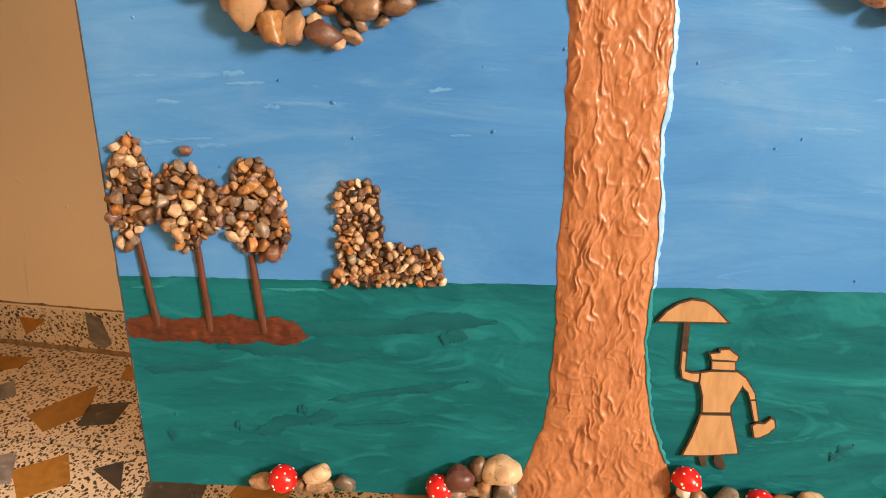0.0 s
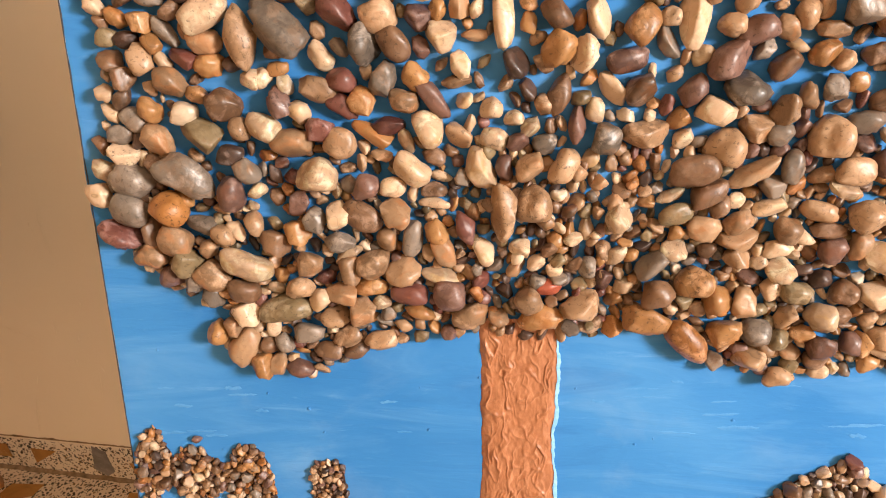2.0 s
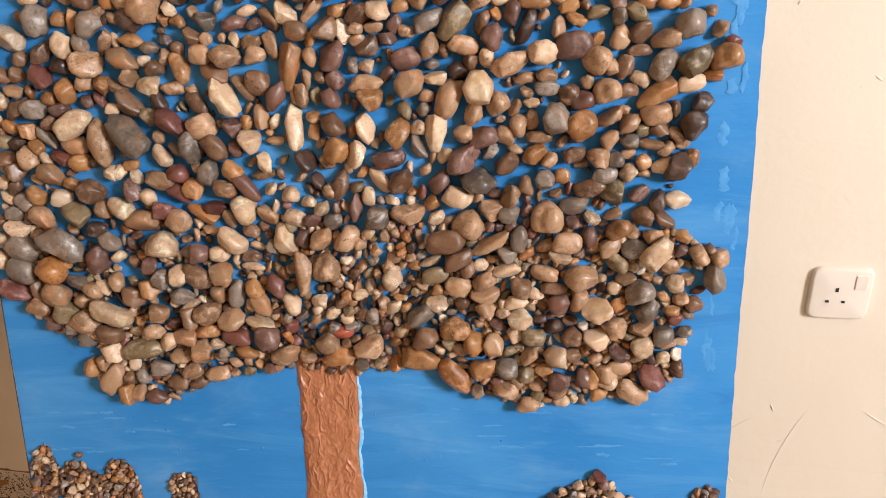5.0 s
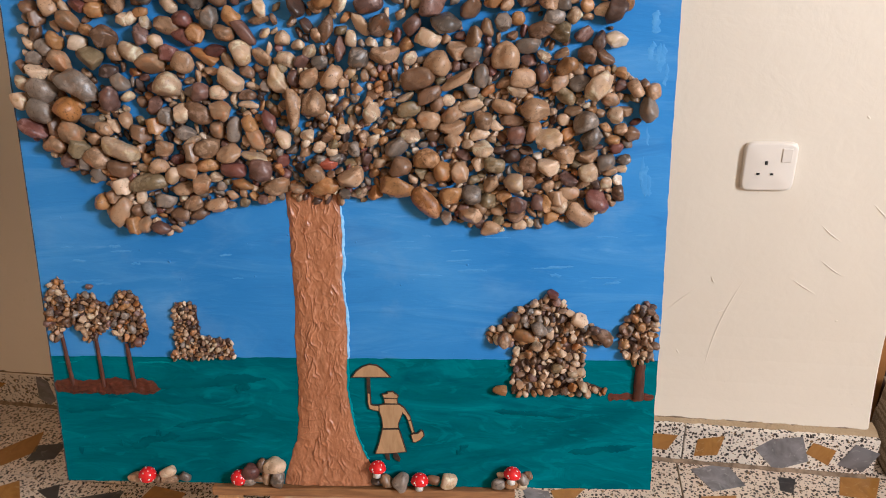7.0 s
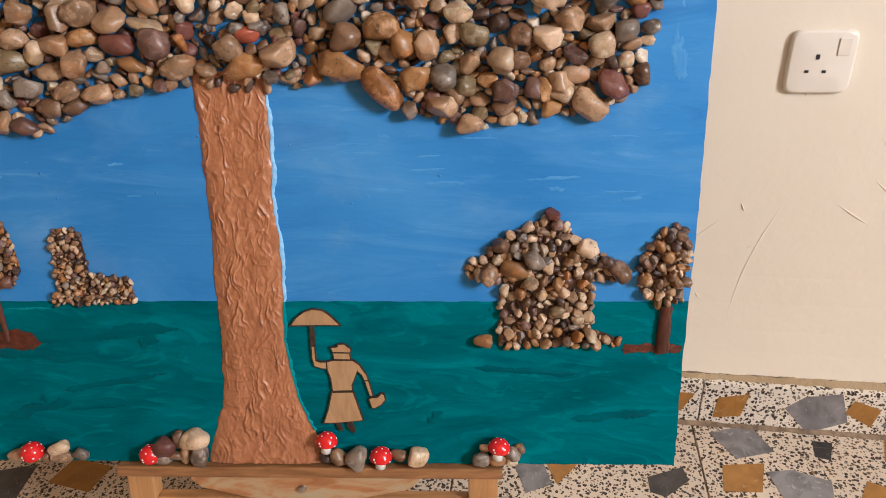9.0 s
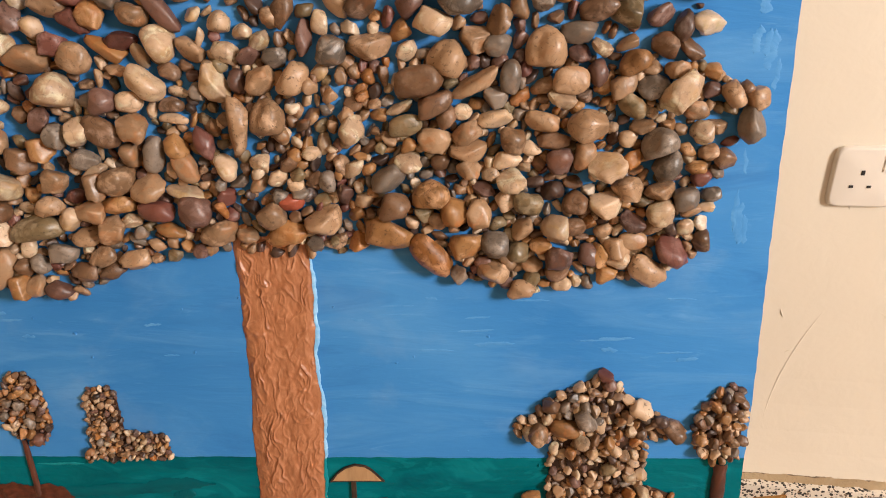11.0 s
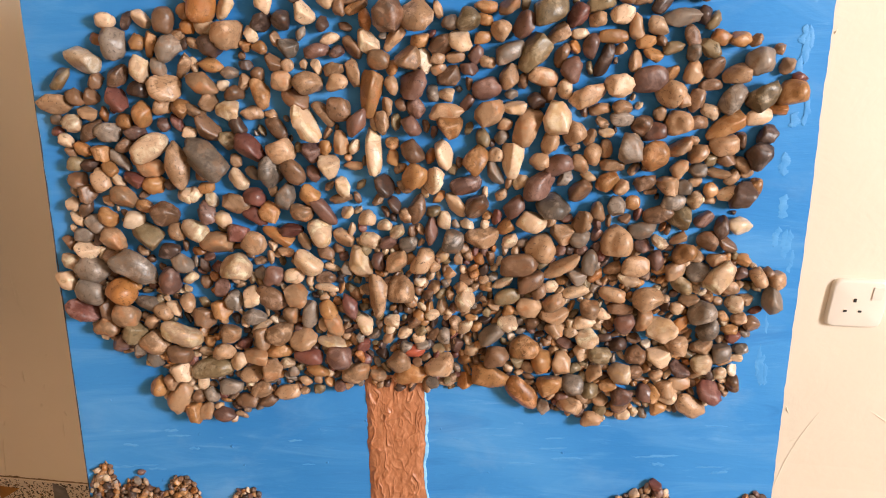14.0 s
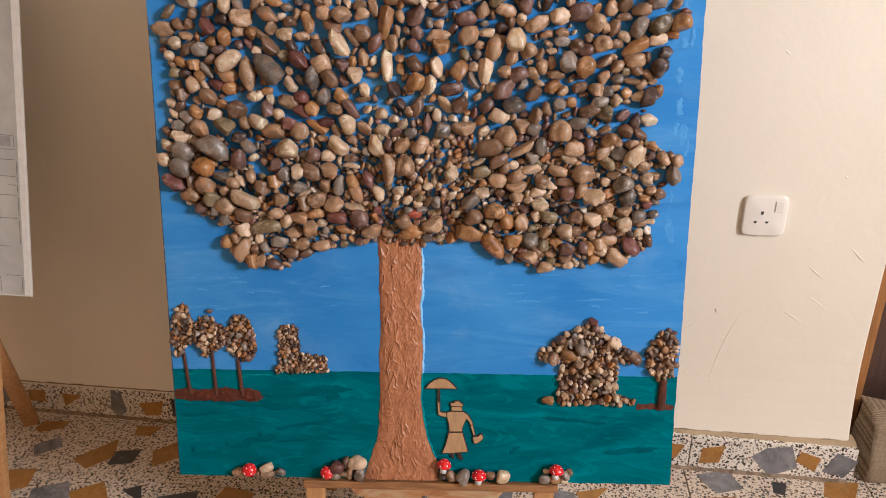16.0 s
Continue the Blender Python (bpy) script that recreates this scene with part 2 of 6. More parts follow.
TRUNK, nt, b = mat("crumpled_painted_paper", 0.36)
v = coords(nt)
fib = noise_tex(nt, coords(nt, "Object", (130, 65, 130)), 1.0, 5, 0.6, 1.6)
c = ramp(nt, fib, [(0.28, (0.28, 0.105, 0.043)), (0.5, (0.36, 0.145, 0.064)), (0.75, (0.46, 0.215, 0.108))])
c = mix(nt, c, (0.22, 0.075, 0.03), ramp(nt, noise_tex(nt, v, 16, 3), [(0.5, grey(0)), (0.75, grey(0.5))]))
nt.links.new(c, b.inputs["Base Color"])
bump(nt, b, fib, 0.35, 0.0008)

# pebbles: one colour family each, and a shade of its own for every pebble
PALETTE = {
    "tan": ((0.235, 0.155, 0.092), (0.40, 0.285, 0.182)), "brown": ((0.105, 0.062, 0.037), (0.20, 0.125, 0.075)),
    "ochre": ((0.27, 0.145, 0.055), (0.38, 0.225, 0.095)), "grey": ((0.115, 0.103, 0.091), (0.24, 0.218, 0.195)),
    "mauve": ((0.095, 0.053, 0.046), (0.18, 0.11, 0.095)), "cream": ((0.44, 0.335, 0.235), (0.63, 0.51, 0.385)),
    "dark": ((0.038, 0.025, 0.021), (0.085, 0.055, 0.045)), "olive": ((0.135, 0.108, 0.06), (0.22, 0.185, 0.11)),
    "orange": ((0.27, 0.12, 0.035), (0.37, 0.185, 0.06)), "white": ((0.60, 0.52, 0.41), (0.72, 0.65, 0.54)),
    "maroon": ((0.105, 0.038, 0.032), (0.17, 0.072, 0.062)), "red": ((0.34, 0.075, 0.045), (0.42, 0.13, 0.08)),
}
COMMON = ["tan"] * 15 + ["brown"] * 12 + ["ochre"] * 7 + ["grey"] * 8 + ["mauve"] * 4 + ["cream"] * 14 + ["dark"] * 6 + ["olive"] * 8 + ["orange"] * 2 + ["maroon"] * 3 + ["white"] * 3
GROVE = ["ochre"] * 11 + ["orange"] * 4 + ["tan"] * 11 + ["cream"] * 8 + ["brown"] * 10 + ["mauve"] * 8 + ["grey"] * 7 + ["dark"] * 4
GRAVEL = ["tan"] * 14 + ["brown"] * 14 + ["ochre"] * 9 + ["cream"] * 17 + ["dark"] * 9 + ["mauve"] * 6 + ["grey"] * 6 + ["orange"] * 3


def pebble_material(name, low, high, island):
    low, high = [tuple(x * k for x, k in zip(c, (0.83, 0.725, 0.64))) for c in (low, high)]
    m, nt, b = mat(name, 0.5)
    if island:
        rnd = nt.nodes.new("ShaderNodeNewGeometry").outputs["Random Per Island"]
    else:
        rnd = nt.nodes.new("ShaderNodeObjectInfo").outputs["Random"]
    shift = nt.nodes.new("ShaderNodeVectorMath")
    shift.operation = "ADD"
    nt.links.new(coords(nt, "World"), shift.inputs[0])
    nt.links.new(calc(nt, "MULTIPLY", rnd, 37.0), shift.inputs[1])
    v = shift.outputs[0]
    # two more random numbers for each pebble
    second = calc(nt, "FRACT", calc(nt, "MULTIPLY", rnd, 17.31))
    third = calc(nt, "FRACT", calc(nt, "MULTIPLY", rnd, 91.73))
    body = noise_tex(nt, v, 55, 5, 0.6, 1.4)
    t = calc(nt, "ADD", calc(nt, "MULTIPLY", rnd, 0.62), calc(nt, "MULTIPLY", body, 0.6))
    c = ramp(nt, t, [(0.25, tuple(x * 0.72 for x in low)), (0.55, tuple((p + q) / 2 for p, q in zip(low, high))), (0.85, tuple(x * 1.08 for x in high))])
    # rusty stains, pale quartz patches, dark pits and seams
    rust = ramp(nt, noise_tex(nt, v, 60, 4, 0.6, 0.4), [(0.51, grey(0)), (0.62, grey(0.6))])
    c = mix(nt, c, (min(0.42, high[0] * 1.1), high[1] * 0.72, high[2] * 0.42), calc(nt, "MULTIPLY", rust, second))
    pale = ramp(nt, noise_tex(nt, v, 70, 5, 0.62, 0.5), [(0.50, grey(0)), (0.66, grey(0.75))])
    c = mix(nt, c, tuple(min(0.72, x * 1.6 + 0.11) for x in high), calc(nt, "MULTIPLY", pale, calc(nt, "POWER", third, 0.8)))
    pits = ramp(nt, noise_tex(nt, v, 260, 4, 0.6, 0.6), [(0.57, grey(0)), (0.67, grey(0.75))])
    c = mix(nt, c, tuple(x * 0.28 for x in low), calc(nt, "MULTIPLY", pits, calc(nt, "SUBTRACT", 1.1, second)))
    seam = calc(nt, "ABSOLUTE", calc(nt, "SUBTRACT", noise_tex(nt, v, 30, 2, 0.5, 0.4), 0.5))
    seam = ramp(nt, seam, [(0.0, grey(0.5)), (0.016, grey(0))])
    c = mix(nt, c, tuple(x * 0.4 for x in low), calc(nt, "MULTIPLY", seam, third))
    nt.links.new(c, b.inputs["Base Color"])
    r = calc(nt, "MULTIPLY_ADD", noise_tex(nt, v, 60, 3), 0.45, 0.20)
    nt.links.new(r, b.inputs["Roughness"])
    relief = calc(nt, "SUBTRACT", noise_tex(nt, v, 65, 4, 0.5), calc(nt, "MULTIPLY", seam, 0.06))
    bump(nt, b, relief, 0.8, 0.0022)
    return m


PEB_ONE = {k: pebble_material("pebble_" + k, *v, False) for k, v in PALETTE.items()}
PEB_ALL = {k: pebble_material("pebble_mix_" + k, *v, True) for k, v in PALETTE.items()}
PEB_KEYS = list(PALETTE)


# ---- building helpers ----
def mesh_of(name, bm, *mats, smooth=False):
    me = bpy.data.meshes.new(name)
    bm.normal_update()
    bm.to_mesh(me)
    bm.free()
    for m in mats:
        me.materials.append(m)
    if smooth:
        me.polygons.foreach_set("use_smooth", [True] * len(me.polygons))
    return me


def part(name, bm, material, parent, label="", smooth=False):
    mats = material if isinstance(material, (list, tuple)) else (material,)
    ob = new(name, mesh_of(name, bm, *mats, smooth=smooth))
    ob.parent = parent
    return tagged(ob, label)


def box(bm, lo, hi, bevel=0.0, matrix=None):
    g = bmesh.ops.create_cube(bm, size=1.0)
    vs = g["verts"]
    for v in vs:
        v.co = Vector([l + (h - l) * (c + 0.5) for l, h, c in zip(lo, hi, v.co)])
    if bevel:
        es = list({e for v in vs for e in v.link_edges})
        r = bmesh.ops.bevel(bm, geom=es, offset=bevel, segments=2, affect="EDGES", profile=0.6)
        vs = list({v for f in r["faces"] for v in f.verts} | {v for v in vs if v.is_valid})
    if matrix is not None:
        for v in vs:
            v.co = matrix @ v.co
    return vs


def solid(name, lo, hi, material, label="", category="", kind="", bevel=0.0):
    bm = bmesh.new()
    box(bm, lo, hi, bevel)
    ob = new(name, mesh_of(name, bm, material))
    return tagged(ob, label, category, "", kind)


def beam(bm, a, b, w, d, facing, bevel=0.002):
    """A straight wooden bar from a to b, w wide and d deep along facing."""
    a, b = Vector(a), Vector(b)
    z = (b - a).normalized()
    y = Vector(facing) - z * z.dot(Vector(facing))
    y.normalize()
    x = y.cross(z)
    m = Matrix((x, y, z)).transposed().to_4x4()
    m.translation = a
    box(bm, (-w / 2, -d / 2, 0), (w / 2, d / 2, (b - a).length), bevel, m)


def slab(bm, outline, z0, z1, slot=0, inset=0.0):
    """A flat plate from an outline, with its top at z1."""
    lower = [bm.verts.new((x, y, z0)) for x, y in outline]
    upper = [bm.verts.new((x, y, z1)) for x, y in outline]
    n = len(outline)
    fs = [bm.faces.new(upper)]
    for i in range(n):
        fs.append(bm.faces.new((lower[i], lower[(i + 1) % n], upper[(i + 1) % n], upper[i])))
    for f in fs:
        f.material_index = slot
    bmesh.ops.recalc_face_normals(bm, faces=fs)


def inside(p, poly):
    hit, j = False, len(poly) - 1
    for i in range(len(poly)):
        (x0, y0), (x1, y1) = poly[i], poly[j]
        if (y0 > p[1]) != (y1 > p[1]) and p[0] < (x1 - x0) * (p[1] - y0) / (y1 - y0) + x0:
            hit = not hit
        j = i
    return hit


# ---- the room ----
WALL_Y, CORNER_X, FLOOR_TOP = 0.994, 1.10, 0.0
bm = bmesh.new()
prev = None
for z in [0.0, 0.085, 0.0895, 0.092, 0.096, 0.11, 0.14, 0.18, 0.23, 0.28, 0.34, 0.5, 0.9, 1.4, 2.0, 2.8]:
    k = max(0.0, 1 - max(0.0, z - 0.09) / 0.25)
    front = WALL_Y - (0.030 * k * k if z > 0.0894 else -0.004)
    ring = [bm.verts.new((-2.6, front, z)), bm.verts.new((CORNER_X - 0.004, front, z)), bm.verts.new((CORNER_X, front + 0.004, z)), bm.verts.new((CORNER_X, WALL_Y + 0.12, z)), bm.verts.new((-2.6, WALL_Y + 0.12, z))]
    for q in range(5):
        if prev:
            bm.faces.new((prev[q], prev[(q + 1) % 5], ring[(q + 1) % 5], ring[q]))
    prev = ring
bmesh.ops.recalc_face_normals(bm, faces=bm.faces)
tagged(new("wall_north", mesh_of("wall_north", bm, WALL)), "cream painted plaster wall with scratches and small dents", "wall", "", "structure")
solid("wall_over_door", (CORNER_X, WALL_Y, 2.1), (2.05, WALL_Y + 0.12, 2.8), WALL, "cream painted plaster above the door", "wall", "structure")
solid("wall_beside_door", (2.05, WALL_Y, 0.0), (EAST, WALL_Y + 0.12, 2.8), WALL, "cream painted plaster wall beside the door", "wall", "structure")
# added unseen walls close the room; the west one stands near to bounce light
solid("wall_west", (-2.72, -4.5, 0.0), (-2.6, WALL_Y + 0.12, 2.8), FAR, "unseen beige side wall, set near to bounce light", "wall", "structure")
solid("wall_south", (-2.72, -4.62, 0.0), (EAST + 0.12, -4.5, 2.8), FAR, "unseen beige rear wall closing the room", "wall", "structure")
bm = bmesh.new()
for lo, hi in (((EAST, -4.5, 0), (EAST + 0.12, WIN_Y[0], 2.8)), ((EAST, WIN_Y[1], 0), (EAST + 0.12, WALL_Y + 0.12, 2.8)),
               ((EAST, WIN_Y[0], 0), (EAST + 0.12, WIN_Y[1], WIN_Z[0])), ((EAST, WIN_Y[0], WIN_Z[1]), (EAST + 0.12, WIN_Y[1], 2.8))):
    box(bm, lo, hi)
tagged(new("wall_east", mesh_of("wall_east", bm, FAR)), "beige painted plaster wall with a window opening", "wall", "", "structure")
solid("ceiling", (-2.72, -4.62, 2.8), (EAST + 0.12, WALL_Y + 0.12, 2.9), CEIL, "unseen beige ceiling closing the room", "ceiling", "structure")

# dark wooden door in the reveal past the wall's corner
door = new("door_1")
tagged(door, "dark brown wooden door in a varnished frame", "door", "", "structure")
bm = bmesh.new()
box(bm, (CORNER_X, 1.105, 0), (1.172, 1.150, 2.1), 0.003)
part("door_jamb", bm, JAMB, door, "amber varnished jamb")
bm = bmesh.new()
box(bm, (1.172, 1.120, 0.01), (2.05, 1.160, 2.1), 0.003)
part("door_leaf", bm, DARKWOOD, door, "dark brown scratched leaf")

# plaster scratches and drips on the wall
scratch_rng = random.Random(11)


def scratch(x, z, length, lean, curve, width):
    bm = bmesh.new()
    prev = None
    n = 14
    for i in range(n + 1):
        s = i / n
        a = lean + curve * (s - 0.5)
        if i == 0:
            px, pz = x, z
        else:
            px += math.sin(a) * length / n
            pz += math.cos(a) * length / n
        w = 1.4 * width * math.sin(math.pi * (0.08 + 0.84 * s))
        d = 0.0018 * math.sin(math.pi * s) + 0.0002
        nx, nz = math.cos(a), -math.sin(a)
        wy = WALL_Y - 0.030 * max(0.0, 1 - max(0.0, pz - 0.09) / 0.25) ** 2
        ring = [bm.verts.new((px - nx * w, wy - 0.0001, pz - nz * w)), bm.verts.new((px, wy - d, pz)), bm.verts.new((px + nx * w, wy - 0.0001, pz + nz * w))]
        if prev:
            bm.faces.new((prev[0], prev[1], ring[1], ring[0]))
            bm.faces.new((prev[1], prev[2], ring[2], ring[1]))
        prev = ring
    bmesh.ops.recalc_face_normals(bm, faces=bm.faces)
    part("plaster_scratch", bm, WALL, bpy.data.objects["wall_north"], smooth=True)


for x, z, length, lean, curve, width in ((0.775, 0.20, 0.22, 0.25, 0.35, 0.0013), (0.985, 0.49, 0.05, -0.9, 0.3, 0.001), (1.00, 0.42, 0.055, -0.95, 0.2, 0.001),
                                         (0.96, 0.38, 0.06, -1.0, 0.1, 0.0009), (1.06, 0.53, 0.05, -0.8, 0.1, 0.0012), (0.69, 0.33, 0.08, 0.8, 0.2, 0.0009),
                                         (-0.71, 0.50, 0.12, 0.0, 0.4, 0.0012), (-0.885, 0.355, 0.07, 1.9, 0.3, 0.0022), (-0.83, 0.335, 0.03, 2.0, 0.2, 0.0026), (-0.76, 0.34, 0.035, 0.1, 0.2, 0.0016), (-0.63, 0.33, 0.03, 0.05, 0.1, 0.0014), (-0.69, 0.41, 0.012, 0.2, 0.1, 0.002), (-0.58, 0.37, 0.010, 0.3, 0.1, 0.002), (-0.74, 0.28, 0.012, 0.5, 0.1, 0.0025), (-0.90, 0.33, 0.10, -1.2, 0.3, 0.0018), (-0.70, 0.20, 0.06, 0.1, 0.1, 0.001),
                                         (-0.86, 0.10, 0.10, 0.1, 0.2, 0.0015), (-0.52, 0.72, 0.10, -0.1, 0.3, 0.0012), (-0.60, 0.62, 0.04, -0.1, 0.1, 0.0012)):
    scratch(x, z, length, lean, curve, width)
for i in range(16):
    scratch(scratch_rng.uniform(-1.1, -0.45), scratch_rng.uniform(0.15, 1.1), scratch_rng.uniform(0.005, 0.03), scratch_rng.uniform(-0.6, 0.6), 0.2, scratch_rng.uniform(0.0008, 0.002))
for i in range(10):
    scratch(scratch_rng.uniform(0.7, 1.05), scratch_rng.uniform(0.15, 1.1), scratch_rng.uniform(0.004, 0.02), scratch_rng.uniform(-1.2, 1.2), 0.2, scratch_rng.uniform(0.0006, 0.0014))

# broken dark crack where the plaster meets the mortar
bm = bmesh.new()
prev = None
for i in range(700):
    x = -1.6 + 2.69 * i / 699
    h = 0.0970 + 0.0034 * noise.noise((x * 28, 3, 1)) + 0.0018 * noise.noise((x * 110, 8, 1))
    ring = [bm.verts.new((x, WALL_Y - 0.0300, 0.094)), bm.verts.new((x, WALL_Y - 0.0285, max(h, 0.0962)))]
    if prev:
        bm.faces.new((prev[0], ring[0], ring[1], prev[1]))
    prev = ring
part("plaster_crack", bm, DIRT, bpy.data.objects["wall_north"])

# ---- wall socket ----
socket = new("wall_socket")
socket.location = (0.838, WALL_Y, 0.632)
tagged(socket, "ivory plastic switched wall socket with three holes", "socket")
bm = bmesh.new()
n = 24
rings = []
for half, y in ((0.0445, 0.0), (0.0445, -0.004), (0.043, -0.0075), (0.040, -0.0085), (0.0, -0.0085)):
    ring = []
    for i in range(n * 2):
        a = 2 * math.pi * i / (n * 2)
        cx, cz = math.cos(a), math.sin(a)
        k = (abs(cx) ** 9 + abs(cz) ** 9) ** (-1 / 9)
        ring.append(bm.verts.new((half * k * cx, y, half * k * cz)))
    rings.append(ring)
for r0, r1 in zip(rings, rings[1:]):
    for i in range(n * 2):
        bm.faces.new((r0[i], r0[(i + 1) % (n * 2)], r1[(i + 1) % (n * 2)], r1[i]))
bmesh.ops.remove_doubles(bm, verts=bm.verts, dist=1e-5)
bmesh.ops.recalc_face_normals(bm, faces=bm.faces)
part("plate", bm, PLASTIC, socket, smooth=True)
# Hole shade is put in as raised black blocks; the plate has no openings.
for x, z, w, h in ((-0.006, 0.008, 0.0023, 0.0034), (-0.0175, -0.0125, 0.0027, 0.0019), (0.0055, -0.0125, 0.0027, 0.0019)):
    bm = bmesh.new()
    box(bm, (x - w, -0.0095, z - h), (x + w, -0.0075, z + h), 0.0004)
    part("hole_shade_block", bm, BLACK, socket, "black raised block painted as the hole's shade")
bm = bmesh.new()
box(bm, (0.0180, -0.0102, 0.010), (0.0350, -0.007, 0.034), 0.0010)
part("switch_rocker", bm, PLASTIC, socket, "small rocker switch")

# ---- the board with the pebble picture ----
BOARD = Matrix(((0.99332, -0.00643, 0.11523, -0.2640), (0.11416, 0.20108, -0.97290, 0.4670), (-0.01691, 0.97955, 0.20047, 0.2757), (0, 0, 0, 1)))
BW, BH, BT = 0.894, 1.0, 0.009
bm = bmesh.new()
nx, ny = 90, 100
edge_rng = random.Random(5)
grid = {}
for j in range(ny + 1):
    for i in range(nx + 1):
        x, y = BW * i / nx, BH * j / ny
        if i in (0, nx):
            x += edge_rng.uniform(-0.0007, 0.0007) + 0.0008 * math.sin(y * 19 + i)
        if j in (0, ny):
            y += edge_rng.uniform(-0.0006, 0.0006)
        grid[i, j] = bm.verts.new((x, y, 0.0012 * noise.noise((x * 3, y * 3, 1)) * (0 if j < 3 else 1)))
for j in range(ny):
    for i in range(nx):
        bm.faces.new((grid[i, j], grid[i + 1, j], grid[i + 1, j + 1], grid[i, j + 1]))
border = [e for e in bm.edges if len(e.link_faces) == 1]
ex = bmesh.ops.extrude_edge_only(bm, edges=border)
for v in ex["geom"]:
    if isinstance(v, bmesh.types.BMVert):
        v.co.z = -BT
for f in ex["geom"]:
    if isinstance(f, bmesh.types.BMFace):
        f.material_index = 1
back = [bm.verts.new((x, y, -BT)) for x, y in ((0, 0), (0, BH), (BW, BH), (BW, 0))]
bm.faces.new(back).material_index = 1
bmesh.ops.recalc_face_normals(bm, faces=bm.faces)
picture = new("pebble_picture", mesh_of("pebble_picture", bm, PAINT, EDGE))
picture.matrix_world = BOARD
tagged(picture, "painted board with glued pebble tree, standing on a pine easel", "artwork")

# thin dark strip of uneven width along the board's left side
bm = bmesh.new()
prev = None
for j in range(161):
    v = BH * j / 160
    w = 0.0011 + 0.0009 * noise.noise((v * 40, 2, 6)) + 0.0006 * noise.noise((v * 150, 7, 6))
    ring = [bm.verts.new((-0.0004, v, -0.0002)), bm.verts.new((-0.0002, v, 0.0005)), bm.verts.new((max(w, 0.0003), v, 0.0003))]
    if prev:
        bm.faces.new((prev[0], prev[1], ring[1], ring[0]))
        bm.faces.new((prev[1], prev[2], ring[2], ring[1]))
    prev = ring
bmesh.ops.recalc_face_normals(bm, faces=bm.faces)
part("dark_left_edge", bm, DARK_EDGE, picture)


# pebble shapes
def pebble_shape(seed, angular):
    rng = random.Random(seed)
    bm = bmesh.new()
    bmesh.ops.create_icosphere(bm, subdivisions=3, radius=1.0)
    off = Vector((rng.uniform(0, 50), rng.uniform(0, 50), rng.uniform(0, 50)))
    cuts = []
    for i in range(angular):
        d = Vector((rng.gauss(0, 1), rng.gauss(0, 1), rng.gauss(0, 0.8) + 0.4)).normalized()
        cuts.append((d, rng.uniform(0.40, 0.78)))
    taper, skew = rng.uniform(-0.28, 0.28), rng.uniform(-0.2, 0.2)
    for v in bm.verts:
        p = v.co.copy()
        p = Vector([math.copysign(abs(q) ** 0.86, q) for q in p])
        p *= 1 + 0.34 * noise.noise(p * 0.9 + off) + 0.16 * noise.noise(p * 2.1 + off)
        p.y *= 1 + taper * p.x
        p.y += skew * p.x * p.x
        for d, k in cuts:
            over = p.dot(d) - k
            if over > 0:
                p -= d * over * 0.9
        if angular:
            p *= 1 + 0.11 * noise.noise(p * 2.6 + off) + 0.05 * noise.noise(p * 5.5 + off)
        v.co = p
    bmesh.ops.smooth_vert(bm, verts=bm.verts, factor=0.2 if angular > 3 else 0.5, use_axis_x=True, use_axis_y=True, use_axis_z=True)
    xs = [v.co.x for v in bm.verts]
    ys = [v.co.y for v in bm.verts]
    zs = [v.co.z for v in bm.verts]
    for v in bm.verts:
        v.co.x = (v.co.x - (max(xs) + min(xs)) / 2) * 2 / (max(xs) - min(xs))
        v.co.y = (v.co.y - (max(ys) + min(ys)) / 2) * 2 / (max(ys) - min(ys))
        v.co.z = (v.co.z - (max(zs) + min(zs)) / 2) * 2 / (max(zs) - min(zs))
    me = mesh_of("pebble", bm, smooth=True)
    me.set_sharp_from_angle(angle=radians(60))
    return me


SHAPES = [pebble_shape(i, (0, 1, 3, 0, 5, 6, 1, 4, 7, 2, 5, 1, 6, 4, 3, 5, 2, 6, 4, 7)[i]) for i in range(20)]
ANGULAR = [2, 4, 5, 7, 8, 10, 12, 13, 15, 17, 18, 19]
ROUND = [0, 1, 3, 6, 9, 11]
SHAPE_CO = [np.array([v.co[:] for v in me.vertices]) for me in SHAPES]
SHAPE_TRI = [np.array([p.vertices[:] for p in me.polygons]) for me in SHAPES]
TINTED = {}


def tinted(shape, colour):
    if (shape, colour) not in TINTED:
        me = SHAPES[shape].copy()
        me.materials.append(PEB_ONE[colour])
        TINTED[shape, colour] = me
    return TINTED[shape, colour]


def stone_matrix(s, rng):
    u, v, a, b, ang, lift = s
    c = min(a, b) * rng.uniform(0.92, 1.3)
    m = Matrix.Translation((u, v, c * 0.80 + lift)) @ Matrix.Rotation(radians(ang), 4, "Z")
    m = m @ Euler((rng.uniform(-0.2, 0.2), rng.uniform(-0.2, 0.2), 0)).to_matrix().to_4x4()
    return m @ Matrix.Diagonal((a * 1.09, b * 1.09, c, 1))


def lay_one(s, parent, rng, colour=None, shape=None):
    colour = colour or rng.choice(COMMON)
    shape = rng.randrange(len(SHAPES)) if shape is None else shape
    ob = new("pebble", tinted(shape, colour))
    ob.parent = parent
    ob.matrix_basis = stone_matrix(s, rng)
    return ob


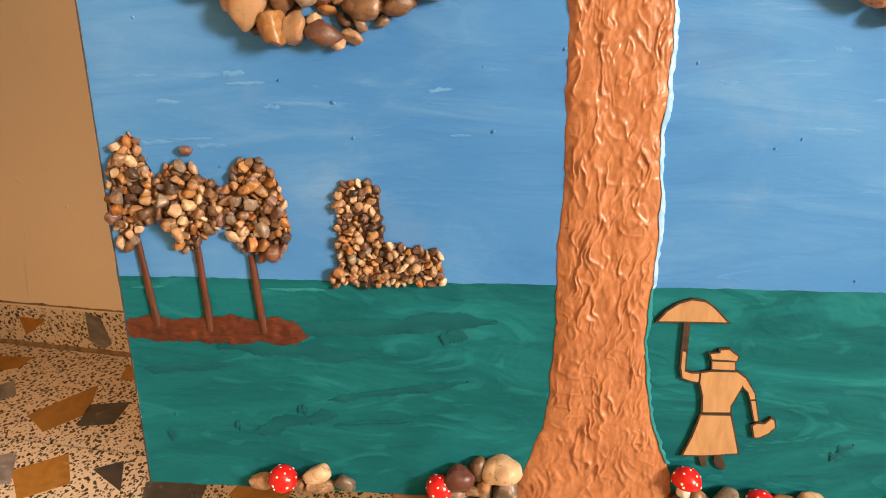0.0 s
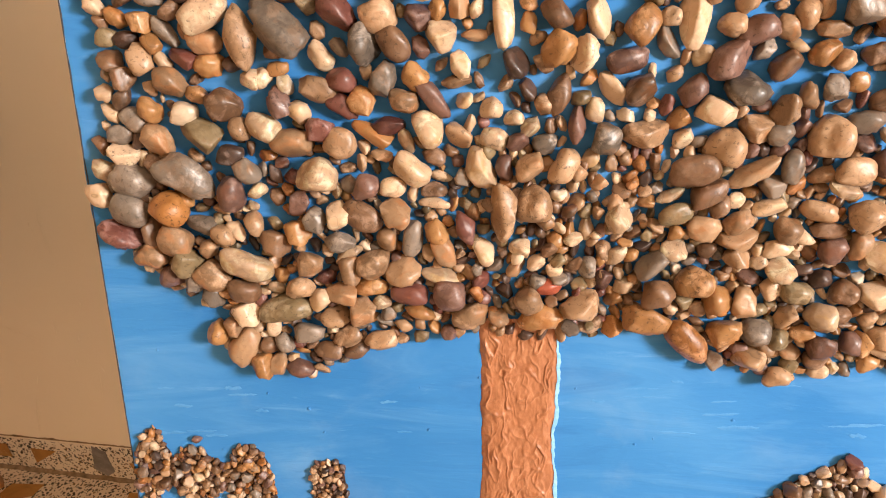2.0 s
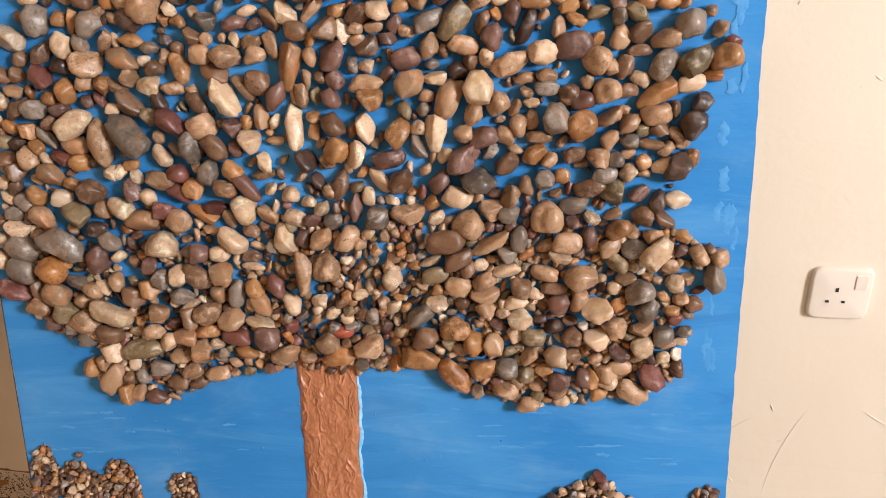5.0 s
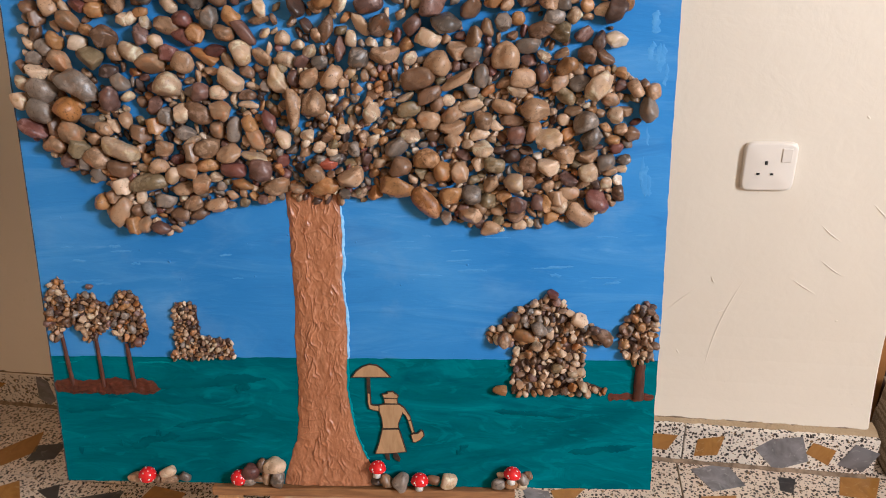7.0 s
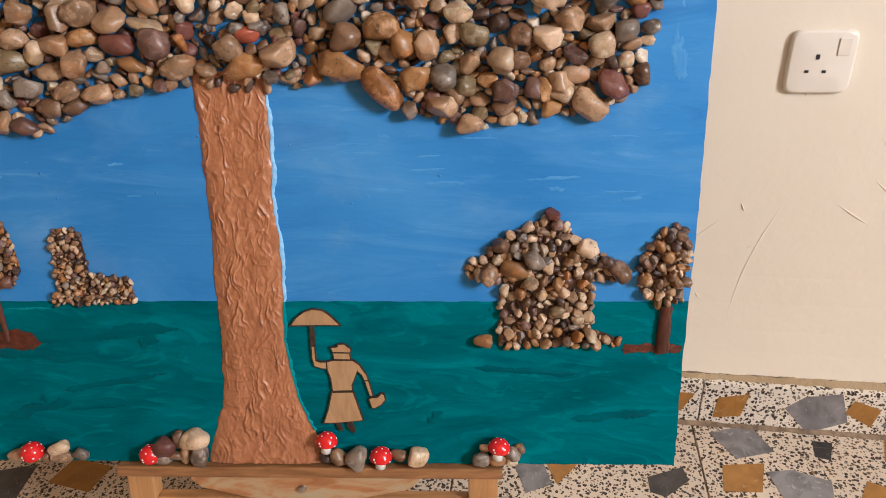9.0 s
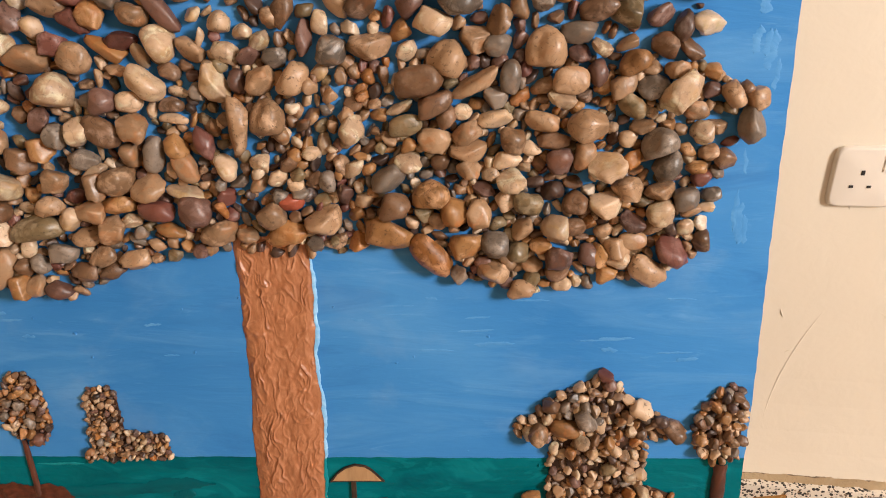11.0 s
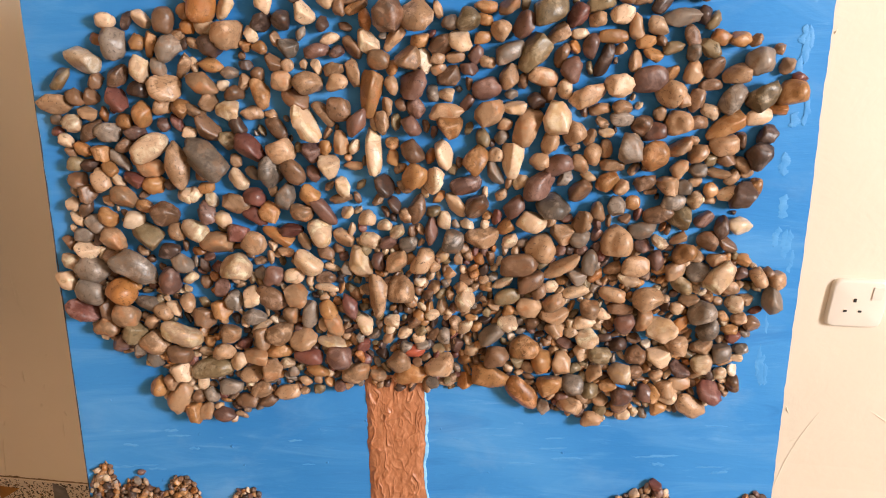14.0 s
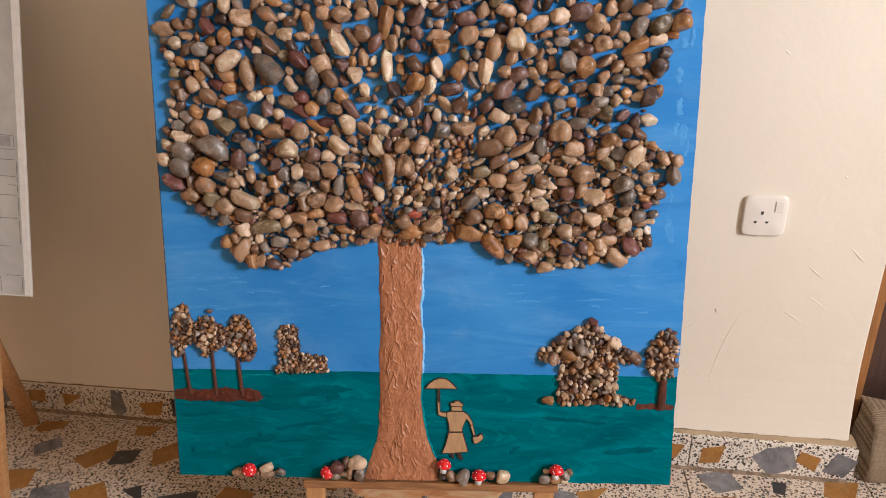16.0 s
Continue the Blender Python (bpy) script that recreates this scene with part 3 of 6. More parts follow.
def lay_many(name, stones, parent, rng, label, colours=COMMON, shapes=range(20), in_order=False):
    cos, tris, mats, base = [], [], [], 0
    for i, s in enumerate(stones):
        k = rng.choice(shapes)
        m = np.array(stone_matrix(s, rng))
        cos.append(SHAPE_CO[k] @ m[:3, :3].T + m[:3, 3])
        tris.append(SHAPE_TRI[k] + base)
        mats += [PEB_KEYS.index(colours[i] if in_order else rng.choice(colours))] * len(SHAPE_TRI[k])
        base += len(SHAPE_CO[k])
    me = bpy.data.meshes.new(name)
    me.from_pydata(np.concatenate(cos).tolist(), [], np.concatenate(tris).tolist())
    for k in PEB_KEYS:
        me.materials.append(PEB_ALL[k])
    me.polygons.foreach_set("material_index", mats)
    me.polygons.foreach_set("use_smooth", [True] * len(me.polygons))
    me.set_sharp_from_angle(angle=radians(60))
    ob = new(name, me)
    ob.parent = parent
    return tagged(ob, label, "", "", "stuff")


class Packer:
    """Throws pebbles, large ones first, into what is still free."""

    def __init__(self, rng, cell=0.03):
        self.rng, self.cell, self.grid, self.stones = rng, cell, {}, []

    def discs(self, s):
        u, v, a, b, ang, _ = s
        c, d = math.cos(radians(ang)), math.sin(radians(ang))
        if a < b * 1.25:
            return [(u, v, (a + b) / 2)]
        k = a - b
        return [(u - c * k, v - d * k, b), (u, v, b), (u + c * k, v + d * k, b)]

    def free(self, s, tight):
        for x, y, r in self.discs(s):
            i, j = int(x // self.cell), int(y // self.cell)
            for di in (-1, 0, 1):
                for dj in (-1, 0, 1):
                    for x2, y2, r2 in self.grid.get((i + di, j + dj), ()):
                        if (x - x2) ** 2 + (y - y2) ** 2 < (tight * (r + r2)) ** 2:
                            return False
        return True

    def add(self, s):
        self.stones.append(s)
        for d in self.discs(s):
            self.grid.setdefault((int(d[0] // self.cell), int(d[1] // self.cell)), []).append(d)

    def fill(self, bounds, test, lo, hi, tries, turn, tight=0.93, slender=(0.62, 0.95)):
        rng = self.rng
        for _ in range(tries):
            u, v = rng.uniform(bounds[0], bounds[2]), rng.uniform(bounds[1], bounds[3])
            if not test(u, v):
                continue
            a = rng.uniform(lo, hi)
            s = (u, v, a, a * rng.uniform(*slender), turn(u, v), 0.0)
            if self.free(s, tight):
                self.add(s)


CROWN = [(0.015, 0.782), (0.034, 0.821), (0.052, 0.845), (0.089, 0.880), (0.130, 0.885), (0.165, 0.893), (0.200, 0.915), (0.235, 0.885), (0.262, 0.872), (0.300, 0.905), (0.360, 0.915), (0.450, 0.902), (0.500, 0.884), (0.56, 0.905), (0.64, 0.915), (0.725, 0.925),
         (0.75, 0.895), (0.791, 0.868), (0.835, 0.851), (0.862, 0.819), (0.858, 0.791), (0.835, 0.765), (0.835, 0.73), (0.820, 0.68), (0.805, 0.626),
         (0.862, 0.597), (0.862, 0.557), (0.843, 0.53), (0.826, 0.437), (0.787, 0.408), (0.737, 0.404), (0.654, 0.388), (0.57, 0.418), (0.545, 0.447),
         (0.479, 0.434), (0.37, 0.442), (0.28, 0.422), (0.195, 0.386), (0.135, 0.399), (0.100, 0.432), (0.122, 0.455), (0.072, 0.479), (0.014, 0.535), (0.014, 0.627), (0.033, 0.667), (0.028, 0.749)]
FAN = (0.415, 0.44)


def fan(u, v):
    return math.atan2(u - FAN[0], v - FAN[1] + 0.02), math.hypot(u - FAN[0], v - FAN[1])


crown_rng = random.Random(21)


def crown_turn(u, v):
    a, r = fan(u, v)
    if r < 0.09 or (v < 0.52 and crown_rng.random() < 0.5):
        return crown_rng.uniform(0, 180)
    return 90 - math.degrees(a) + crown_rng.gauss(0, 28)


def in_crown(margin):
    def test(u, v):
        for du, dv in ((margin, 0), (-margin, 0), (0, margin), (0, -margin)):
            if not inside((u + du, v + dv), CROWN):
                return False
        a, r = fan(u, v)
        bare = math.sin(a * 36 + 3.0 * noise.noise((u * 5, v * 5, 3.0)) + 0.6) + 1.0 * noise.noise((u * 9, v * 9, 8.0))
        if v > 0.53 and r > 0.13 and bare > (0.74 if u < FAN[0] else 0.92):
            return False
        return True
    return test


TINT = dict(w="white", c="cream", g="grey", b="brown", v="olive", t="tan", d="dark", n="maroon", o="ochre", m="mauve", r="orange", R="red")
GLUED = []


def bough(*stones):
    """Stones of one stretch of the crown: tint, centre, half length, half width, turn."""
    GLUED.extend(stones)


bough(("o", 0.112, 0.440, 0.0100, 0.0104, 0), ("g", 0.113, 0.480, 0.0128, 0.0088, -40), ("o", 0.127, 0.483, 0.0079, 0.0072, 0), ("t", 0.130, 0.446, 0.0106, 0.0088, 0), ("t", 0.139, 0.427, 0.0197, 0.0124, 58), ("c", 0.144, 0.460, 0.0148, 0.0115, 11), ("b", 0.146, 0.486, 0.0144, 0.0115, 0), ("o", 0.156, 0.406, 0.0121, 0.0121, 0), ("b", 0.164, 0.427, 0.0080, 0.0089, 0), ("c", 0.169, 0.446, 0.0096, 0.0066, 85), ("t", 0.172, 0.406, 0.0121, 0.0081, 85), ("g", 0.179, 0.431, 0.0093, 0.0096, 0), ("v", 0.183, 0.468, 0.0253, 0.0115, 8), ("m", 0.192, 0.403, 0.0136, 0.0097, 11), ("t", 0.199, 0.489, 0.0130, 0.0100, 0), ("g", 0.204, 0.442, 0.0146, 0.0103, 0))
bough(("c", 0.217, 0.478, 0.0113, 0.0093, 41), ("b", 0.221, 0.421, 0.0133, 0.0097, 0), ("t", 0.232, 0.458, 0.0137, 0.0099, 21), ("t", 0.239, 0.483, 0.0144, 0.0107, 0), ("t", 0.241, 0.436, 0.0139, 0.0099, 27), ("b", 0.250, 0.423, 0.0120, 0.0089, 0), ("t", 0.258, 0.464, 0.0145, 0.0118, 86), ("t", 0.274, 0.434, 0.0148, 0.0095, 11), ("c", 0.277, 0.474, 0.0079, 0.0072, 0), ("n", 0.303, 0.483, 0.0169, 0.0100, 0), ("o", 0.313, 0.464, 0.0144, 0.0073, -6), ("m", 0.341, 0.483, 0.0143, 0.0143, 0), ("t", 0.361, 0.460, 0.0173, 0.0107, 16), ("t", 0.388, 0.458, 0.0092, 0.0080, 0), ("t", 0.416, 0.479, 0.0125, 0.0115, -43), ("o", 0.429, 0.461, 0.0183, 0.0130, 0))
bough(("t", 0.465, 0.472, 0.0187, 0.0126, 32), ("t", 0.472, 0.450, 0.0132, 0.0072, 22), ("o", 0.525, 0.461, 0.0224, 0.0143, -16), ("b", 0.533, 0.488, 0.0142, 0.0135, 0), ("c", 0.548, 0.470, 0.0065, 0.0065, 0), ("v", 0.559, 0.479, 0.0091, 0.0086, 0), ("r", 0.565, 0.438, 0.0238, 0.0124, -42), ("t", 0.572, 0.472, 0.0096, 0.0075, -42), ("o", 0.588, 0.482, 0.0142, 0.0116, 92), ("o", 0.599, 0.449, 0.0156, 0.0124, 17), ("t", 0.611, 0.479, 0.0143, 0.0116, 93), ("m", 0.615, 0.428, 0.0079, 0.0074, 0), ("g", 0.625, 0.448, 0.0130, 0.0131, 0), ("t", 0.628, 0.421, 0.0157, 0.0119, 23), ("t", 0.639, 0.433, 0.0117, 0.0079, -60), ("v", 0.648, 0.439, 0.0118, 0.0110, 0))
bough(("t", 0.654, 0.461, 0.0104, 0.0115, 0), ("t", 0.654, 0.402, 0.0132, 0.0097, 0), ("v", 0.658, 0.489, 0.0141, 0.0106, 0), ("o", 0.671, 0.446, 0.0103, 0.0081, 23), ("c", 0.683, 0.464, 0.0130, 0.0130, 0), ("b", 0.688, 0.419, 0.0118, 0.0089, 0), ("m", 0.688, 0.435, 0.0131, 0.0117, 0), ("c", 0.693, 0.407, 0.0092, 0.0067, 0), ("b", 0.703, 0.489, 0.0115, 0.0099, 0), ("b", 0.703, 0.464, 0.0104, 0.0086, 0), ("m", 0.716, 0.437, 0.0110, 0.0085, 95), ("o", 0.728, 0.435, 0.0133, 0.0078, -59), ("c", 0.729, 0.486, 0.0152, 0.0122, 11), ("o", 0.735, 0.417, 0.0103, 0.0082, 11), ("t", 0.743, 0.442, 0.0130, 0.0109, 0), ("c", 0.745, 0.435, 0.0123, 0.0099, -22))
bough(("m", 0.756, 0.469, 0.0116, 0.0100, 0), ("t", 0.758, 0.450, 0.0143, 0.0087, 0), ("t", 0.774, 0.420, 0.0195, 0.0133, -26), ("t", 0.776, 0.463, 0.0090, 0.0073, 46), ("c", 0.784, 0.478, 0.0139, 0.0116, 11), ("d", 0.794, 0.463, 0.0077, 0.0072, 0), ("n", 0.796, 0.441, 0.0156, 0.0146, 0), ("c", 0.807, 0.464, 0.0077, 0.0080, 0), ("t", 0.813, 0.478, 0.0103, 0.0064, 0), ("b", 0.823, 0.450, 0.0109, 0.0078, 97), ("c", 0.015, 0.578, 0.0124, 0.0090, -63), ("n", 0.032, 0.541, 0.0187, 0.0115, -17), ("g", 0.043, 0.564, 0.0172, 0.0142, -22), ("g", 0.050, 0.591, 0.0194, 0.0140, -28), ("t", 0.059, 0.519, 0.0151, 0.0123, -23), ("b", 0.062, 0.540, 0.0167, 0.0103, 82))
bough(("m", 0.075, 0.499, 0.0118, 0.0107, 0), ("r", 0.084, 0.569, 0.0172, 0.0141, -28), ("t", 0.084, 0.535, 0.0156, 0.0136, -23), ("v", 0.093, 0.515, 0.0151, 0.0109, -34), ("o", 0.097, 0.575, 0.0086, 0.0063, -22), ("g", 0.098, 0.494, 0.0091, 0.0100, 0), ("g", 0.104, 0.597, 0.0273, 0.0166, -43), ("g", 0.109, 0.550, 0.0138, 0.0084, -11), ("t", 0.115, 0.527, 0.0084, 0.0077, 0), ("t", 0.117, 0.501, 0.0165, 0.0124, -34), ("t", 0.130, 0.540, 0.0109, 0.0097, 0), ("c", 0.143, 0.544, 0.0104, 0.0068, -67), ("m", 0.143, 0.580, 0.0159, 0.0110, 93), ("c", 0.151, 0.512, 0.0241, 0.0129, -17), ("t", 0.160, 0.552, 0.0110, 0.0096, 84), ("c", 0.166, 0.583, 0.0082, 0.0074, 0))
bough(("b", 0.178, 0.533, 0.0151, 0.0106, -22), ("o", 0.200, 0.543, 0.0128, 0.0110, 0), ("m", 0.204, 0.570, 0.0130, 0.0088, 76), ("t", 0.211, 0.515, 0.0117, 0.0119, 0), ("g", 0.219, 0.556, 0.0123, 0.0096, 85), ("c", 0.240, 0.560, 0.0136, 0.0102, 86), ("g", 0.240, 0.534, 0.0128, 0.0097, 0), ("c", 0.247, 0.522, 0.0133, 0.0068, 21), ("t", 0.249, 0.508, 0.0117, 0.0127, 0), ("b", 0.262, 0.560, 0.0188, 0.0124, -27), ("o", 0.267, 0.490, 0.0156, 0.0086, 0), ("m", 0.268, 0.588, 0.0113, 0.0120, 0), ("t", 0.271, 0.513, 0.0157, 0.0118, 10), ("t", 0.283, 0.538, 0.0111, 0.0090, 87), ("c", 0.291, 0.587, 0.0113, 0.0093, 0), ("t", 0.294, 0.563, 0.0140, 0.0136, 0))
bough(("t", 0.299, 0.506, 0.0149, 0.0122, 31), ("g", 0.308, 0.538, 0.0165, 0.0090, 87), ("c", 0.328, 0.571, 0.0138, 0.0047, -6), ("b", 0.328, 0.584, 0.0113, 0.0067, 0), ("o", 0.330, 0.546, 0.0109, 0.0117, 0), ("c", 0.333, 0.501, 0.0167, 0.0071, -9), ("t", 0.337, 0.525, 0.0148, 0.0093, -64), ("n", 0.357, 0.549, 0.0157, 0.0093, -53), ("c", 0.374, 0.526, 0.0135, 0.0079, -63), ("t", 0.391, 0.565, 0.0255, 0.0141, 103), ("c", 0.406, 0.528, 0.0090, 0.0083, 0), ("t", 0.418, 0.573, 0.0151, 0.0161, 0), ("c", 0.422, 0.514, 0.0083, 0.0084, 0), ("R", 0.434, 0.491, 0.0110, 0.0078, 0), ("c", 0.439, 0.507, 0.0077, 0.0070, 0), ("t", 0.457, 0.599, 0.0075, 0.0079, 0))
bough(("g", 0.468, 0.511, 0.0098, 0.0077, 90), ("t", 0.484, 0.525, 0.0104, 0.0077, 90), ("c", 0.494, 0.523, 0.0115, 0.0072, 62), ("c", 0.494, 0.559, 0.0135, 0.0114, 91), ("g", 0.528, 0.513, 0.0166, 0.0119, 16), ("c", 0.539, 0.578, 0.0126, 0.0060, 32), ("v", 0.544, 0.563, 0.0150, 0.0095, 11), ("c", 0.546, 0.528, 0.0115, 0.0090, 0), ("o", 0.547, 0.544, 0.0070, 0.0069, 0), ("o", 0.567, 0.499, 0.0167, 0.0127, 0), ("t", 0.571, 0.548, 0.0153, 0.0108, -11), ("b", 0.571, 0.582, 0.0174, 0.0094, 27), ("b", 0.576, 0.528, 0.0089, 0.0069, 0), ("b", 0.581, 0.569, 0.0108, 0.0088, 92), ("c", 0.597, 0.574, 0.0082, 0.0074, 0), ("t", 0.601, 0.555, 0.0137, 0.0096, 22))
bough(("t", 0.601, 0.537, 0.0176, 0.0097, 11), ("t", 0.602, 0.521, 0.0108, 0.0098, 22), ("t", 0.608, 0.599, 0.0234, 0.0093, 37), ("c", 0.622, 0.516, 0.0076, 0.0070, 33), ("g", 0.626, 0.587, 0.0112, 0.0100, 0), ("c", 0.627, 0.567, 0.0157, 0.0087, 0), ("c", 0.638, 0.493, 0.0117, 0.0084, 44), ("c", 0.638, 0.530, 0.0127, 0.0083, 0), ("c", 0.642, 0.510, 0.0126, 0.0113, 22), ("t", 0.643, 0.548, 0.0113, 0.0123, 0), ("c", 0.658, 0.541, 0.0107, 0.0068, 0), ("t", 0.669, 0.565, 0.0153, 0.0086, -11), ("b", 0.680, 0.547, 0.0151, 0.0075, 0), ("c", 0.686, 0.585, 0.0124, 0.0093, 0), ("m", 0.687, 0.528, 0.0127, 0.0111, 0), ("t", 0.709, 0.534, 0.0124, 0.0101, 95))
bough(("t", 0.710, 0.561, 0.0173, 0.0151, 11), ("c", 0.729, 0.524, 0.0162, 0.0141, 33), ("t", 0.741, 0.596, 0.0132, 0.0088, 33), ("c", 0.749, 0.548, 0.0088, 0.0075, 0), ("t", 0.750, 0.502, 0.0138, 0.0107, 11), ("v", 0.750, 0.578, 0.0132, 0.0088, -30), ("r", 0.753, 0.529, 0.0112, 0.0077, 39), ("t", 0.760, 0.559, 0.0110, 0.0076, 22), ("g", 0.768, 0.595, 0.0132, 0.0108, 44), ("g", 0.775, 0.546, 0.0159, 0.0126, 22), ("t", 0.782, 0.499, 0.0137, 0.0086, 17), ("g", 0.783, 0.524, 0.0152, 0.0127, 96), ("c", 0.791, 0.591, 0.0205, 0.0136, 50), ("g", 0.805, 0.492, 0.0124, 0.0101, 23), ("t", 0.809, 0.573, 0.0106, 0.0081, 0), ("o", 0.813, 0.520, 0.0088, 0.0069, 0))
bough(("c", 0.815, 0.553, 0.0100, 0.0109, 0), ("n", 0.820, 0.510, 0.0101, 0.0070, 0), ("m", 0.822, 0.591, 0.0086, 0.0073, 0), ("t", 0.823, 0.534, 0.0085, 0.0078, 22), ("t", 0.829, 0.558, 0.0100, 0.0068, 0), ("b", 0.838, 0.529, 0.0101, 0.0097, 0), ("t", 0.840, 0.588, 0.0111, 0.0120, 0), ("g", 0.858, 0.560, 0.0149, 0.0119, 98), ("t", 0.863, 0.584, 0.0100, 0.0097, 34), ("c", 0.024, 0.601, 0.0111, 0.0096, -11), ("c", 0.034, 0.671, 0.0080, 0.0077, 0), ("c", 0.036, 0.687, 0.0059, 0.0053, -22), ("b", 0.043, 0.699, 0.0098, 0.0094, 0), ("g", 0.043, 0.634, 0.0125, 0.0085, 0), ("c", 0.044, 0.615, 0.0135, 0.0109, -11), ("b", 0.048, 0.666, 0.0109, 0.0087, 82))
bough(("b", 0.053, 0.684, 0.0098, 0.0101, 0), ("g", 0.059, 0.648, 0.0129, 0.0095, -45), ("c", 0.059, 0.610, 0.0096, 0.0043, 69), ("d", 0.061, 0.629, 0.0075, 0.0079, 0), ("t", 0.071, 0.701, 0.0129, 0.0110, -67), ("b", 0.073, 0.605, 0.0101, 0.0107, 0), ("o", 0.074, 0.656, 0.0102, 0.0100, -22), ("t", 0.079, 0.630, 0.0143, 0.0123, -45), ("c", 0.090, 0.698, 0.0087, 0.0059, -44), ("t", 0.096, 0.681, 0.0141, 0.0119, -33), ("w", 0.105, 0.653, 0.0118, 0.0097, 0), ("n", 0.108, 0.701, 0.0135, 0.0078, -21), ("v", 0.117, 0.635, 0.0192, 0.0121, -27), ("o", 0.132, 0.694, 0.0116, 0.0094, 0), ("b", 0.142, 0.661, 0.0142, 0.0141, 0), ("d", 0.144, 0.616, 0.0119, 0.0086, 0))
bough(("d", 0.152, 0.695, 0.0073, 0.0069, 0), ("t", 0.154, 0.640, 0.0109, 0.0100, -22), ("g", 0.158, 0.602, 0.0126, 0.0113, 0), ("c", 0.167, 0.682, 0.0098, 0.0088, 0), ("c", 0.175, 0.640, 0.0157, 0.0113, -22), ("c", 0.178, 0.683, 0.0086, 0.0088, 0), ("b", 0.189, 0.708, 0.0085, 0.0080, 0), ("m", 0.191, 0.663, 0.0136, 0.0102, -75), ("o", 0.192, 0.691, 0.0099, 0.0061, 10), ("w", 0.198, 0.678, 0.0084, 0.0084, -21), ("t", 0.201, 0.625, 0.0170, 0.0140, -22), ("c", 0.209, 0.654, 0.0103, 0.0091, -54), ("c", 0.223, 0.600, 0.0176, 0.0146, 0), ("t", 0.227, 0.673, 0.0168, 0.0103, -21), ("n", 0.227, 0.639, 0.0124, 0.0110, 0), ("c", 0.231, 0.701, 0.0129, 0.0089, -43))
bough(("t", 0.245, 0.626, 0.0135, 0.0132, -21), ("n", 0.248, 0.682, 0.0133, 0.0102, -11), ("n", 0.249, 0.658, 0.0145, 0.0091, -43), ("o", 0.266, 0.663, 0.0127, 0.0111, 86), ("o", 0.273, 0.634, 0.0183, 0.0079, -27), ("t", 0.282, 0.615, 0.0100, 0.0059, 0), ("g", 0.285, 0.682, 0.0152, 0.0108, 67), ("n", 0.288, 0.641, 0.0137, 0.0083, 10), ("t", 0.303, 0.663, 0.0123, 0.0101, 0), ("c", 0.304, 0.627, 0.0113, 0.0058, -64), ("c", 0.309, 0.603, 0.0174, 0.0120, -32), ("o", 0.313, 0.683, 0.0120, 0.0108, -32), ("c", 0.325, 0.639, 0.0163, 0.0114, -63), ("m", 0.329, 0.664, 0.0196, 0.0076, -53), ("t", 0.349, 0.679, 0.0123, 0.0056, 10), ("t", 0.351, 0.632, 0.0138, 0.0089, -53))
bough(("c", 0.352, 0.693, 0.0122, 0.0080, -72), ("c", 0.360, 0.641, 0.0103, 0.0055, 78), ("c", 0.369, 0.603, 0.0193, 0.0115, -63), ("c", 0.379, 0.657, 0.0098, 0.0089, 0), ("c", 0.383, 0.629, 0.0124, 0.0097, -32), ("m", 0.391, 0.603, 0.0112, 0.0075, 89), ("c", 0.399, 0.648, 0.0086, 0.0064, 0), ("d", 0.400, 0.695, 0.0136, 0.0109, 89), ("m", 0.403, 0.626, 0.0099, 0.0084, 0), ("t", 0.414, 0.603, 0.0125, 0.0132, 0), ("c", 0.414, 0.638, 0.0086, 0.0090, 0), ("t", 0.424, 0.694, 0.0092, 0.0067, -51), ("t", 0.425, 0.658, 0.0100, 0.0068, -61), ("g", 0.427, 0.624, 0.0111, 0.0085, 0), ("o", 0.435, 0.704, 0.0159, 0.0133, 60), ("b", 0.437, 0.667, 0.0176, 0.0098, 90))
bough(("t", 0.444, 0.606, 0.0157, 0.0113, 71), ("m", 0.454, 0.641, 0.0154, 0.0074, 90), ("c", 0.458, 0.701, 0.0148, 0.0114, 100), ("c", 0.469, 0.654, 0.0108, 0.0074, 90), ("g", 0.480, 0.630, 0.0123, 0.0129, 0), ("c", 0.483, 0.672, 0.0162, 0.0085, -60), ("m", 0.495, 0.696, 0.0180, 0.0105, 20), ("b", 0.507, 0.670, 0.0134, 0.0138, 0), ("t", 0.514, 0.633, 0.0196, 0.0116, 10), ("g", 0.526, 0.710, 0.0154, 0.0071, -60), ("c", 0.546, 0.628, 0.0086, 0.0090, 0), ("m", 0.550, 0.670, 0.0138, 0.0121, 92), ("b", 0.557, 0.602, 0.0210, 0.0132, 10), ("c", 0.557, 0.700, 0.0095, 0.0074, 31), ("c", 0.570, 0.654, 0.0157, 0.0141, 31), ("m", 0.577, 0.695, 0.0191, 0.0137, 52))
bough(("t", 0.583, 0.623, 0.0164, 0.0152, -21), ("g", 0.595, 0.672, 0.0179, 0.0158, 21), ("t", 0.608, 0.637, 0.0135, 0.0116, 0), ("b", 0.626, 0.689, 0.0142, 0.0113, 20), ("g", 0.628, 0.632, 0.0122, 0.0090, 0), ("t", 0.630, 0.653, 0.0139, 0.0110, 93), ("c", 0.635, 0.706, 0.0090, 0.0055, 0), ("g", 0.640, 0.605, 0.0143, 0.0088, 84), ("t", 0.647, 0.666, 0.0113, 0.0079, 94), ("o", 0.656, 0.700, 0.0128, 0.0101, 37), ("g", 0.668, 0.672, 0.0113, 0.0103, 94), ("t", 0.671, 0.631, 0.0171, 0.0168, 0), ("t", 0.673, 0.694, 0.0090, 0.0086, 0), ("o", 0.687, 0.676, 0.0084, 0.0081, 0), ("t", 0.694, 0.601, 0.0161, 0.0118, 0), ("b", 0.699, 0.700, 0.0128, 0.0088, 21))
